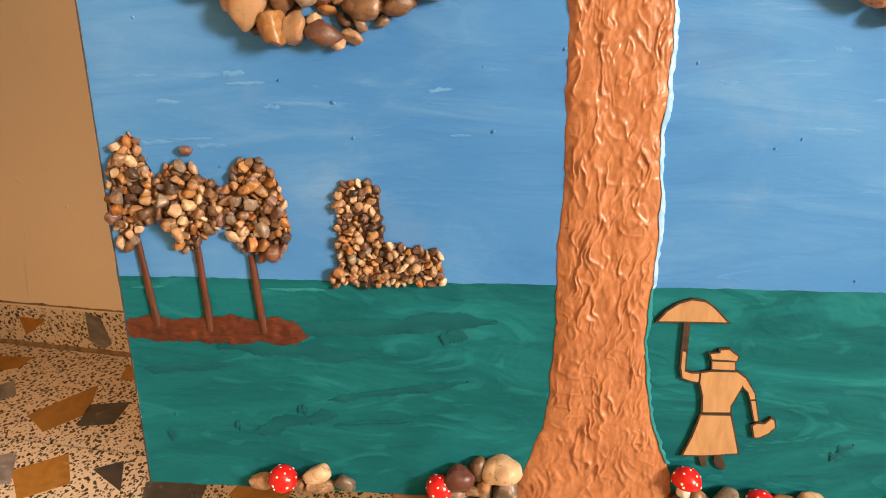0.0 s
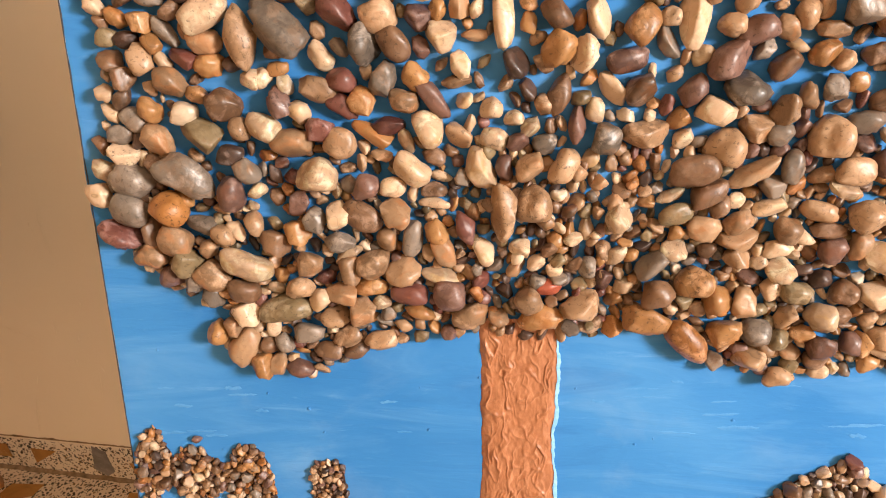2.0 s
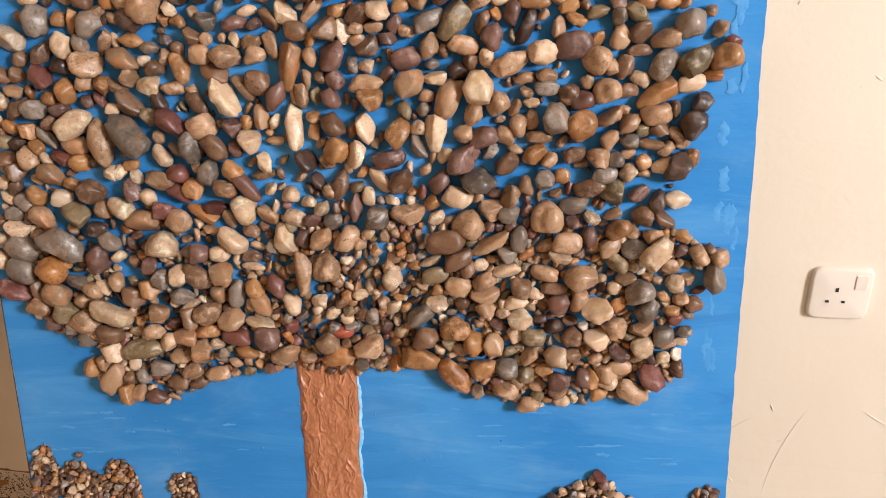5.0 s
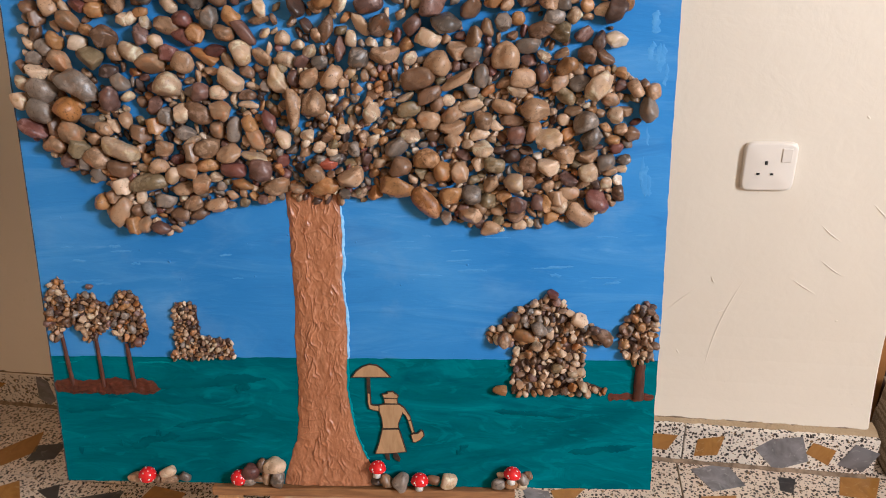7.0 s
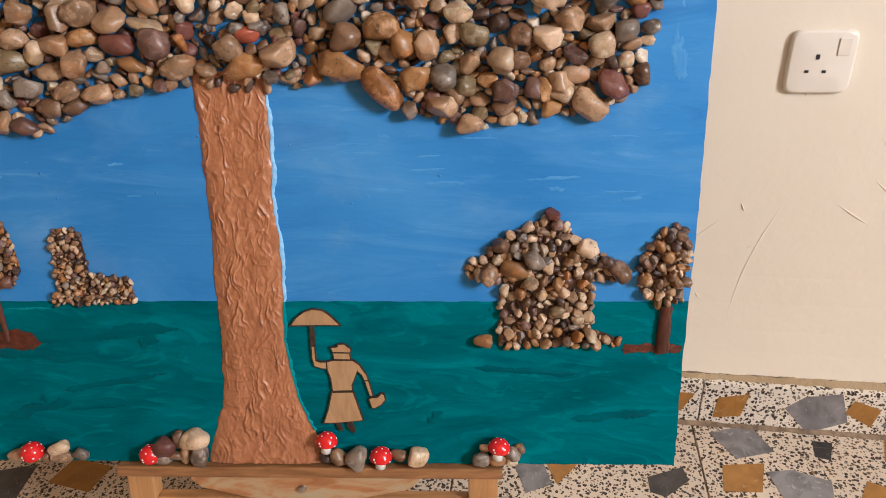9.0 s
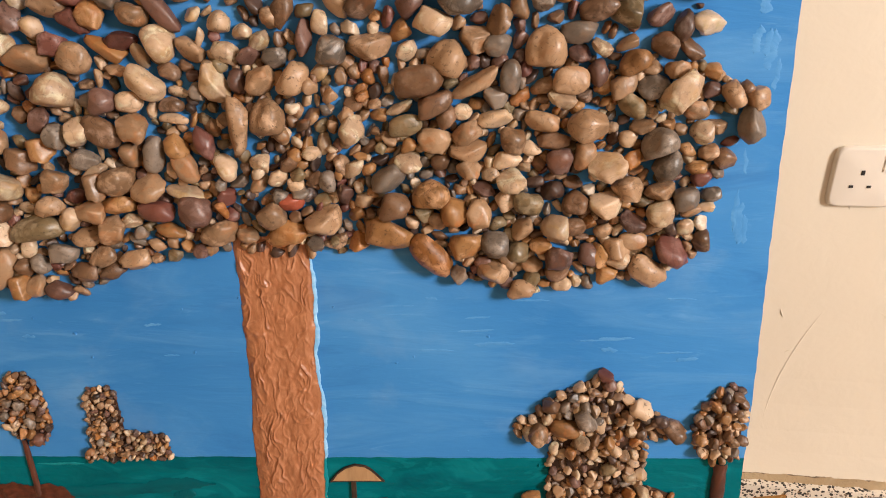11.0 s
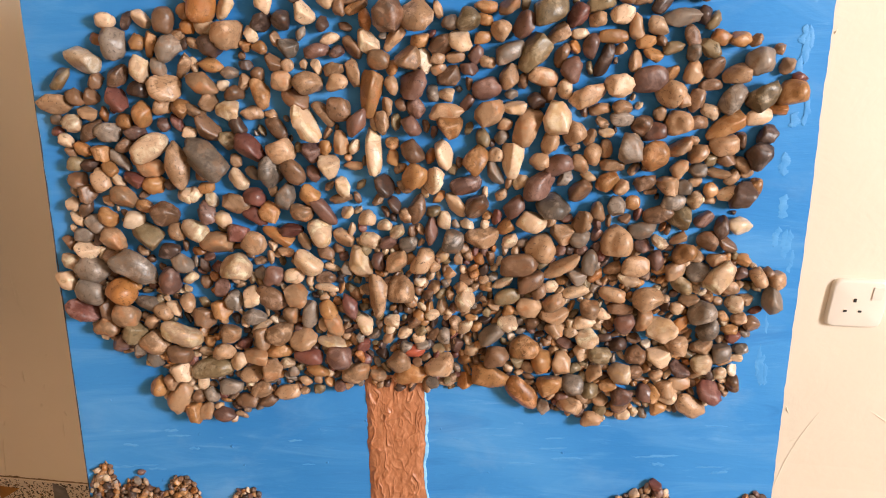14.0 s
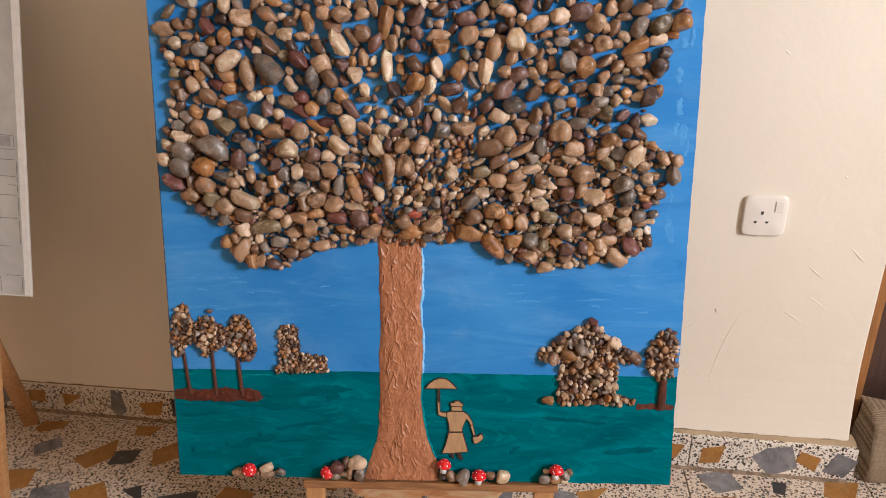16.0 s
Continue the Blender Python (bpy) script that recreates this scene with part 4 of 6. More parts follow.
bough(("g", 0.700, 0.642, 0.0158, 0.0090, 0), ("m", 0.702, 0.624, 0.0098, 0.0071, 0), ("b", 0.717, 0.662, 0.0165, 0.0097, 21), ("m", 0.718, 0.608, 0.0112, 0.0091, 65), ("c", 0.720, 0.629, 0.0086, 0.0084, 0), ("t", 0.726, 0.696, 0.0131, 0.0099, 0), ("g", 0.733, 0.678, 0.0132, 0.0094, 0), ("v", 0.740, 0.658, 0.0133, 0.0127, 0), ("g", 0.744, 0.694, 0.0096, 0.0086, 0), ("o", 0.750, 0.617, 0.0142, 0.0100, 27), ("t", 0.758, 0.699, 0.0084, 0.0049, 0), ("c", 0.759, 0.680, 0.0098, 0.0090, 32), ("t", 0.767, 0.611, 0.0084, 0.0060, 16), ("m", 0.772, 0.656, 0.0130, 0.0084, 16), ("o", 0.774, 0.691, 0.0080, 0.0084, 43), ("b", 0.776, 0.630, 0.0110, 0.0110, 0))
bough(("t", 0.788, 0.610, 0.0108, 0.0080, 10), ("d", 0.791, 0.646, 0.0141, 0.0085, 96), ("c", 0.796, 0.685, 0.0116, 0.0089, 16), ("t", 0.799, 0.705, 0.0097, 0.0071, 55), ("b", 0.799, 0.627, 0.0128, 0.0087, -20), ("d", 0.811, 0.684, 0.0175, 0.0115, 66), ("w", 0.813, 0.649, 0.0145, 0.0102, 0), ("t", 0.816, 0.710, 0.0083, 0.0055, 0), ("o", 0.820, 0.607, 0.0074, 0.0072, 0), ("o", 0.826, 0.694, 0.0103, 0.0073, 87), ("n", 0.025, 0.756, 0.0072, 0.0054, 0), ("g", 0.027, 0.769, 0.0072, 0.0060, 0), ("t", 0.028, 0.787, 0.0166, 0.0116, -16), ("c", 0.035, 0.745, 0.0090, 0.0078, -44), ("b", 0.038, 0.732, 0.0073, 0.0061, 0), ("v", 0.038, 0.815, 0.0134, 0.0095, 62))
bough(("v", 0.043, 0.719, 0.0085, 0.0080, 0), ("c", 0.045, 0.765, 0.0108, 0.0102, 0), ("o", 0.053, 0.735, 0.0107, 0.0065, -44), ("b", 0.053, 0.795, 0.0106, 0.0094, -1), ("d", 0.060, 0.717, 0.0099, 0.0072, 9), ("t", 0.065, 0.776, 0.0107, 0.0089, 0), ("b", 0.065, 0.757, 0.0157, 0.0097, 63), ("b", 0.068, 0.794, 0.0093, 0.0088, -55), ("o", 0.075, 0.731, 0.0120, 0.0087, -5), ("b", 0.077, 0.812, 0.0097, 0.0067, 63), ("o", 0.082, 0.714, 0.0103, 0.0078, -44), ("g", 0.086, 0.755, 0.0131, 0.0102, 0), ("g", 0.095, 0.723, 0.0143, 0.0077, -55), ("n", 0.100, 0.791, 0.0154, 0.0106, -43), ("b", 0.103, 0.817, 0.0133, 0.0094, 54), ("b", 0.104, 0.741, 0.0096, 0.0091, 0))
bough(("o", 0.104, 0.767, 0.0095, 0.0089, 0), ("m", 0.118, 0.755, 0.0102, 0.0100, -32), ("d", 0.125, 0.804, 0.0115, 0.0089, -11), ("o", 0.128, 0.776, 0.0140, 0.0112, -65), ("t", 0.130, 0.714, 0.0136, 0.0109, 10), ("c", 0.133, 0.738, 0.0209, 0.0126, 33), ("t", 0.149, 0.784, 0.0095, 0.0094, 0), ("t", 0.156, 0.804, 0.0160, 0.0131, -16), ("t", 0.164, 0.718, 0.0265, 0.0138, -70), ("n", 0.165, 0.766, 0.0113, 0.0062, -43), ("o", 0.169, 0.782, 0.0103, 0.0097, -21), ("c", 0.178, 0.755, 0.0078, 0.0066, 0), ("t", 0.187, 0.778, 0.0114, 0.0067, -21), ("g", 0.195, 0.726, 0.0289, 0.0171, -43), ("t", 0.198, 0.810, 0.0184, 0.0117, -10), ("b", 0.198, 0.760, 0.0188, 0.0099, -48))
bough(("t", 0.203, 0.789, 0.0094, 0.0093, 0), ("w", 0.220, 0.807, 0.0064, 0.0057, 0), ("v", 0.221, 0.745, 0.0102, 0.0096, 0), ("c", 0.224, 0.779, 0.0124, 0.0117, 0), ("b", 0.233, 0.799, 0.0106, 0.0081, -1), ("d", 0.234, 0.762, 0.0114, 0.0086, -53), ("t", 0.245, 0.811, 0.0092, 0.0070, 85), ("n", 0.247, 0.739, 0.0174, 0.0124, -42), ("t", 0.253, 0.777, 0.0115, 0.0084, -21), ("b", 0.259, 0.819, 0.0080, 0.0070, 86), ("o", 0.263, 0.799, 0.0170, 0.0089, -73), ("g", 0.270, 0.711, 0.0167, 0.0137, -69), ("t", 0.274, 0.774, 0.0074, 0.0061, -52), ("b", 0.279, 0.760, 0.0144, 0.0085, -52), ("t", 0.284, 0.734, 0.0146, 0.0135, -53), ("t", 0.288, 0.812, 0.0111, 0.0103, 0))
bough(("b", 0.296, 0.711, 0.0160, 0.0112, -53), ("b", 0.302, 0.792, 0.0150, 0.0100, -20), ("c", 0.312, 0.765, 0.0231, 0.0133, -47), ("t", 0.317, 0.810, 0.0157, 0.0126, 0), ("m", 0.317, 0.732, 0.0120, 0.0109, 0), ("o", 0.333, 0.737, 0.0084, 0.0072, 87), ("t", 0.334, 0.777, 0.0161, 0.0072, -52), ("c", 0.336, 0.716, 0.0126, 0.0128, 0), ("t", 0.350, 0.744, 0.0130, 0.0084, -77), ("b", 0.350, 0.781, 0.0129, 0.0128, 0), ("t", 0.350, 0.811, 0.0116, 0.0097, 0), ("t", 0.364, 0.717, 0.0108, 0.0049, 0), ("c", 0.366, 0.739, 0.0084, 0.0059, 78), ("m", 0.370, 0.767, 0.0171, 0.0106, 78), ("o", 0.388, 0.798, 0.0247, 0.0116, 86), ("c", 0.389, 0.733, 0.0265, 0.0084, 93))
bough(("c", 0.389, 0.768, 0.0106, 0.0047, 89), ("t", 0.399, 0.766, 0.0129, 0.0083, 99), ("t", 0.405, 0.784, 0.0104, 0.0076, 109), ("t", 0.410, 0.808, 0.0103, 0.0081, 89), ("o", 0.410, 0.727, 0.0091, 0.0066, 89), ("o", 0.410, 0.743, 0.0071, 0.0072, 0), ("t", 0.418, 0.715, 0.0078, 0.0048, 30), ("b", 0.421, 0.787, 0.0076, 0.0070, 0), ("m", 0.432, 0.764, 0.0112, 0.0112, 0), ("b", 0.433, 0.735, 0.0137, 0.0132, 0), ("m", 0.435, 0.809, 0.0160, 0.0145, 89), ("m", 0.437, 0.783, 0.0105, 0.0093, -50), ("c", 0.469, 0.730, 0.0163, 0.0101, 90), ("c", 0.471, 0.797, 0.0087, 0.0075, 0), ("t", 0.472, 0.779, 0.0187, 0.0093, 0), ("b", 0.475, 0.816, 0.0137, 0.0098, 39))
bough(("o", 0.475, 0.762, 0.0141, 0.0130, 0), ("m", 0.494, 0.787, 0.0115, 0.0059, 55), ("o", 0.505, 0.725, 0.0167, 0.0121, 61), ("v", 0.513, 0.750, 0.0107, 0.0083, 91), ("m", 0.516, 0.804, 0.0149, 0.0115, 20), ("t", 0.520, 0.778, 0.0173, 0.0130, 35), ("c", 0.528, 0.731, 0.0083, 0.0078, 0), ("t", 0.538, 0.765, 0.0082, 0.0065, -1), ("t", 0.541, 0.817, 0.0140, 0.0104, 81), ("c", 0.548, 0.783, 0.0126, 0.0100, 20), ("c", 0.548, 0.724, 0.0193, 0.0119, 92), ("t", 0.563, 0.763, 0.0218, 0.0132, 56), ("d", 0.572, 0.791, 0.0099, 0.0092, 0), ("t", 0.577, 0.723, 0.0101, 0.0097, 0), ("t", 0.579, 0.817, 0.0162, 0.0095, -15), ("b", 0.586, 0.798, 0.0092, 0.0081, 93))
bough(("t", 0.589, 0.743, 0.0117, 0.0096, 73), ("c", 0.595, 0.772, 0.0187, 0.0152, 93), ("m", 0.599, 0.720, 0.0164, 0.0111, 20), ("c", 0.603, 0.804, 0.0108, 0.0081, 93), ("t", 0.614, 0.757, 0.0126, 0.0121, 31), ("t", 0.624, 0.721, 0.0111, 0.0093, -39), ("t", 0.628, 0.797, 0.0203, 0.0112, 25), ("t", 0.634, 0.751, 0.0099, 0.0066, 78), ("t", 0.638, 0.732, 0.0116, 0.0098, 63), ("t", 0.644, 0.782, 0.0116, 0.0064, 5), ("t", 0.646, 0.767, 0.0070, 0.0070, 0), ("c", 0.652, 0.756, 0.0087, 0.0060, 10), ("t", 0.653, 0.738, 0.0102, 0.0071, 94), ("t", 0.661, 0.719, 0.0144, 0.0072, -5), ("c", 0.663, 0.808, 0.0161, 0.0125, 0), ("t", 0.668, 0.784, 0.0105, 0.0081, 0))
bough(("g", 0.669, 0.771, 0.0128, 0.0082, 0), ("g", 0.678, 0.739, 0.0167, 0.0141, 94), ("b", 0.691, 0.764, 0.0114, 0.0102, 74), ("m", 0.696, 0.815, 0.0192, 0.0138, 10), ("b", 0.703, 0.719, 0.0083, 0.0067, 0), ("o", 0.706, 0.732, 0.0159, 0.0149, 42), ("m", 0.707, 0.758, 0.0127, 0.0096, 10), ("t", 0.712, 0.777, 0.0078, 0.0072, 20), ("t", 0.719, 0.800, 0.0137, 0.0138, 64), ("t", 0.732, 0.768, 0.0146, 0.0121, 20), ("t", 0.736, 0.792, 0.0086, 0.0075, 96), ("t", 0.736, 0.739, 0.0146, 0.0094, 48), ("t", 0.737, 0.716, 0.0114, 0.0088, 43), ("b", 0.750, 0.791, 0.0122, 0.0090, 75), ("t", 0.752, 0.747, 0.0059, 0.0054, 0), ("b", 0.753, 0.767, 0.0117, 0.0076, 0))
bough(("t", 0.758, 0.733, 0.0125, 0.0087, 21), ("g", 0.758, 0.713, 0.0095, 0.0085, 0), ("b", 0.765, 0.809, 0.0125, 0.0063, 5), ("c", 0.768, 0.779, 0.0110, 0.0076, -38), ("v", 0.773, 0.725, 0.0083, 0.0073, 0), ("t", 0.781, 0.710, 0.0142, 0.0061, 0), ("o", 0.785, 0.762, 0.0220, 0.0106, 35), ("t", 0.786, 0.742, 0.0158, 0.0118, 21), ("b", 0.790, 0.726, 0.0101, 0.0082, 32), ("g", 0.790, 0.794, 0.0172, 0.0116, 48), ("t", 0.791, 0.819, 0.0142, 0.0106, 20), ("b", 0.806, 0.747, 0.0090, 0.0074, 66), ("t", 0.809, 0.720, 0.0114, 0.0067, -47), ("c", 0.820, 0.774, 0.0147, 0.0089, 10), ("v", 0.822, 0.797, 0.0193, 0.0134, 37), ("d", 0.824, 0.732, 0.0145, 0.0139, 32))
bough(("d", 0.833, 0.753, 0.0132, 0.0087, 61), ("o", 0.854, 0.802, 0.0150, 0.0129, 10), ("n", 0.861, 0.816, 0.0086, 0.0068, -1), ("w", 0.065, 0.834, 0.0183, 0.0135, -43), ("c", 0.096, 0.877, 0.0097, 0.0083, 0), ("g", 0.103, 0.853, 0.0182, 0.0122, 88), ("c", 0.130, 0.826, 0.0146, 0.0116, -54), ("c", 0.135, 0.878, 0.0110, 0.0083, -64), ("o", 0.142, 0.851, 0.0136, 0.0069, 78), ("g", 0.150, 0.828, 0.0105, 0.0095, -31), ("b", 0.162, 0.877, 0.0137, 0.0103, 84), ("g", 0.163, 0.848, 0.0149, 0.0124, 27), ("t", 0.174, 0.862, 0.0082, 0.0059, 18), ("t", 0.177, 0.827, 0.0142, 0.0072, 60), ("d", 0.180, 0.853, 0.0067, 0.0058, 84), ("o", 0.186, 0.886, 0.0085, 0.0082, -1))
bough(("r", 0.186, 0.870, 0.0080, 0.0071, -1), ("m", 0.187, 0.912, 0.0085, 0.0053, -1), ("c", 0.189, 0.830, 0.0088, 0.0042, -75), ("t", 0.192, 0.853, 0.0069, 0.0061, 0), ("c", 0.205, 0.870, 0.0103, 0.0093, -1), ("r", 0.206, 0.897, 0.0232, 0.0142, 85), ("o", 0.210, 0.829, 0.0134, 0.0076, -26), ("d", 0.210, 0.850, 0.0132, 0.0105, -31), ("g", 0.229, 0.821, 0.0093, 0.0068, 0), ("c", 0.229, 0.891, 0.0141, 0.0096, 80), ("t", 0.231, 0.861, 0.0155, 0.0144, 0), ("d", 0.247, 0.829, 0.0081, 0.0056, 0), ("o", 0.248, 0.850, 0.0069, 0.0067, -1), ("c", 0.255, 0.862, 0.0097, 0.0064, -52), ("o", 0.265, 0.848, 0.0082, 0.0070, -41), ("d", 0.268, 0.875, 0.0102, 0.0098, 0))
bough(("c", 0.273, 0.902, 0.0172, 0.0095, 81), ("b", 0.279, 0.831, 0.0123, 0.0076, -31), ("d", 0.289, 0.877, 0.0103, 0.0097, 86), ("t", 0.294, 0.829, 0.0070, 0.0067, 38), ("g", 0.296, 0.847, 0.0115, 0.0100, 0), ("d", 0.305, 0.900, 0.0079, 0.0064, -1), ("c", 0.314, 0.884, 0.0135, 0.0096, -45), ("m", 0.328, 0.845, 0.0138, 0.0078, 4), ("c", 0.338, 0.900, 0.0113, 0.0083, -40), ("c", 0.343, 0.858, 0.0103, 0.0066, 0), ("t", 0.346, 0.825, 0.0116, 0.0078, 9), ("m", 0.350, 0.844, 0.0080, 0.0072, 0), ("b", 0.354, 0.891, 0.0097, 0.0068, 88), ("b", 0.364, 0.900, 0.0141, 0.0058, 14), ("b", 0.367, 0.848, 0.0138, 0.0075, -61), ("t", 0.368, 0.821, 0.0152, 0.0076, -76))
bough(("o", 0.373, 0.891, 0.0134, 0.0059, 33), ("r", 0.382, 0.878, 0.0114, 0.0074, 88), ("c", 0.383, 0.854, 0.0145, 0.0102, -45), ("t", 0.396, 0.835, 0.0121, 0.0101, 0), ("b", 0.408, 0.883, 0.0189, 0.0158, 78), ("o", 0.411, 0.827, 0.0079, 0.0063, 89), ("t", 0.414, 0.858, 0.0156, 0.0073, 58), ("t", 0.430, 0.835, 0.0142, 0.0124, 39), ("t", 0.439, 0.881, 0.0167, 0.0148, 28), ("w", 0.447, 0.834, 0.0129, 0.0074, -70), ("b", 0.456, 0.908, 0.0095, 0.0084, 90), ("t", 0.462, 0.837, 0.0080, 0.0062, -1), ("t", 0.463, 0.825, 0.0086, 0.0062, 19), ("b", 0.465, 0.851, 0.0125, 0.0111, 0), ("g", 0.475, 0.874, 0.0089, 0.0077, 19), ("t", 0.482, 0.838, 0.0103, 0.0061, 9))
bough(("c", 0.487, 0.855, 0.0120, 0.0115, 0), ("v", 0.496, 0.878, 0.0124, 0.0119, 0), ("m", 0.496, 0.825, 0.0104, 0.0067, 0), ("m", 0.504, 0.841, 0.0100, 0.0069, 60), ("o", 0.511, 0.859, 0.0096, 0.0067, 14), ("o", 0.514, 0.878, 0.0079, 0.0065, 0), ("o", 0.514, 0.891, 0.0123, 0.0064, -5), ("t", 0.517, 0.833, 0.0086, 0.0067, 0), ("t", 0.530, 0.867, 0.0108, 0.0102, 60), ("t", 0.540, 0.892, 0.0128, 0.0090, 55), ("g", 0.541, 0.844, 0.0178, 0.0091, 29), ("m", 0.557, 0.872, 0.0141, 0.0130, 92), ("v", 0.568, 0.842, 0.0208, 0.0144, 61), ("v", 0.584, 0.887, 0.0202, 0.0133, 24), ("t", 0.594, 0.862, 0.0136, 0.0091, 40), ("b", 0.598, 0.840, 0.0131, 0.0064, 67))
bough(("m", 0.610, 0.826, 0.0132, 0.0117, 62), ("r", 0.613, 0.849, 0.0072, 0.0063, 93), ("n", 0.614, 0.881, 0.0137, 0.0097, 61), ("c", 0.618, 0.863, 0.0095, 0.0055, 9), ("m", 0.630, 0.851, 0.0130, 0.0081, 73), ("t", 0.637, 0.878, 0.0095, 0.0081, 0), ("v", 0.639, 0.897, 0.0153, 0.0093, 14), ("d", 0.646, 0.835, 0.0180, 0.0076, 73), ("o", 0.654, 0.860, 0.0169, 0.0071, -1), ("c", 0.663, 0.883, 0.0132, 0.0098, 9), ("t", 0.667, 0.904, 0.0111, 0.0095, 0), ("t", 0.679, 0.870, 0.0147, 0.0079, 95), ("t", 0.680, 0.834, 0.0115, 0.0069, 84), ("t", 0.683, 0.902, 0.0111, 0.0090, -1), ("o", 0.690, 0.854, 0.0110, 0.0068, 14), ("o", 0.698, 0.841, 0.0102, 0.0083, -1))
bough(("c", 0.701, 0.871, 0.0128, 0.0094, -28), ("d", 0.706, 0.896, 0.0144, 0.0081, 57), ("b", 0.707, 0.856, 0.0066, 0.0056, 95), ("v", 0.720, 0.848, 0.0123, 0.0067, 10), ("o", 0.721, 0.821, 0.0086, 0.0079, -1), ("g", 0.727, 0.880, 0.0198, 0.0094, 9), ("t", 0.731, 0.905, 0.0130, 0.0076, 9), ("b", 0.740, 0.860, 0.0125, 0.0076, 115), ("g", 0.743, 0.842, 0.0089, 0.0079, 96), ("t", 0.745, 0.822, 0.0129, 0.0095, 64), ("b", 0.751, 0.904, 0.0089, 0.0074, -1), ("d", 0.751, 0.883, 0.0092, 0.0075, 64), ("v", 0.760, 0.847, 0.0130, 0.0079, -42), ("b", 0.766, 0.827, 0.0125, 0.0112, 0), ("o", 0.771, 0.859, 0.0109, 0.0080, -10), ("o", 0.793, 0.857, 0.0120, 0.0086, -10))
bough(("t", 0.810, 0.856, 0.0074, 0.0064, 76), ("g", 0.816, 0.834, 0.0153, 0.0145, 0), ("t", 0.837, 0.847, 0.0062, 0.0066, 42))

pack = Packer(crown_rng)
for tint, *s in GLUED:
    pack.add((*s, 0.0))
placed = len(pack.stones)
area = (0.0, 0.38, 0.88, 0.97)
pack.fill((0.05, 0.905, 0.80, 0.95), in_crown(0.006), 0.0080, 0.0150, 400, crown_turn, 0.95)
# small chips in the gaps, closer set low in the crown and round the fork
low = in_crown(0.006)
pack.fill(area, low, 0.0070, 0.0110, 16000, crown_turn, 0.95, (0.5, 0.9))
pack.fill(area, lambda u, v: inside((u, v), CROWN) and fan(u, v)[1] < 0.29 and abs(fan(u, v)[0]) < 1.0, 0.0060, 0.0098, 12000, crown_turn, 0.90, (0.5, 0.9))
pack.fill(area, lambda u, v: v < 0.66 and low(u, v), 0.0055, 0.0080, 16000, crown_turn, 0.86, (0.5, 0.9))
pack.fill(area, lambda u, v: v < 0.62 and low(u, v), 0.0050, 0.0080, 24000, crown_turn, 0.70)
pack.fill(area, lambda u, v: v < 0.62 and low(u, v), 0.0036, 0.0055, 20000, crown_turn, 0.78)
pack.fill(area, low, 0.0034, 0.0062, 2500, crown_turn, 0.95)
# chips heaped where the branches leave the trunk, a second layer deep
heap = Packer(random.Random(4), 0.02)
heap.fill((0.30, 0.44, 0.56, 0.64), lambda u, v: ((u - 0.44) / 0.10) ** 2 + ((v - 0.53) / 0.085) ** 2 < 1, 0.0042, 0.0085, 300, lambda u, v: heap.rng.uniform(0, 180), 1.0)
chips = pack.stones[placed:] + [(*s[:5], 0.006) for s in heap.stones]
order = sorted(GLUED, key=lambda s: -s[3] * s[4])
crown = lay_many("tree_crown", chips, picture, random.Random(31), "glued crown of mixed river pebbles", COMMON, ANGULAR)
one_rng = random.Random(8)
for tint, *s in order[:300]:
    lay_one((*s, 0.005 if 0.47 < s[1] < 0.62 and 0.08 < s[0] < 0.80 else 0.001), crown, one_rng, TINT[tint], one_rng.choice(ROUND + ANGULAR))
lay_many("pebble_rest", [(*s[1:], 0.004 if 0.47 < s[2] < 0.62 and 0.08 < s[1] < 0.80 else 0.001) for s in order[300:]], crown, one_rng, "smaller river pebbles of the crown", [TINT[s[0]] for s in order[300:]], in_order=True)

# trunk of crumpled, painted paper
TR = [(0.0, 0.340, 0.4795), (0.02, 0.344, 0.477), (0.04, 0.351, 0.4735), (0.06, 0.358, 0.466), (0.085, 0.3655, 0.457), (0.10, 0.367, 0.454), (0.13, 0.3685, 0.449), (0.165, 0.371, 0.4455), (0.20, 0.370, 0.447),
      (0.23, 0.3695, 0.449), (0.26, 0.371, 0.4495), (0.277, 0.372, 0.4485), (0.30, 0.373, 0.447), (0.32, 0.372, 0.444), (0.35, 0.371, 0.447), (0.38, 0.371, 0.4475), (0.41, 0.3705, 0.4475), (0.44, 0.3685, 0.446), (0.46, 0.368, 0.446)]


def trunk_sides(v):
    l, r = np.interp(v, [t[0] for t in TR], [t[1] for t in TR]), np.interp(v, [t[0] for t in TR], [t[2] for t in TR])
    return l + 0.0016 * noise.noise((v * 60, 1, 2)) + 0.0009 * noise.noise((v * 170, 4, 2)), r + 0.0016 * noise.noise((v * 55, 9, 4)) + 0.0009 * noise.noise((v * 160, 3, 4))


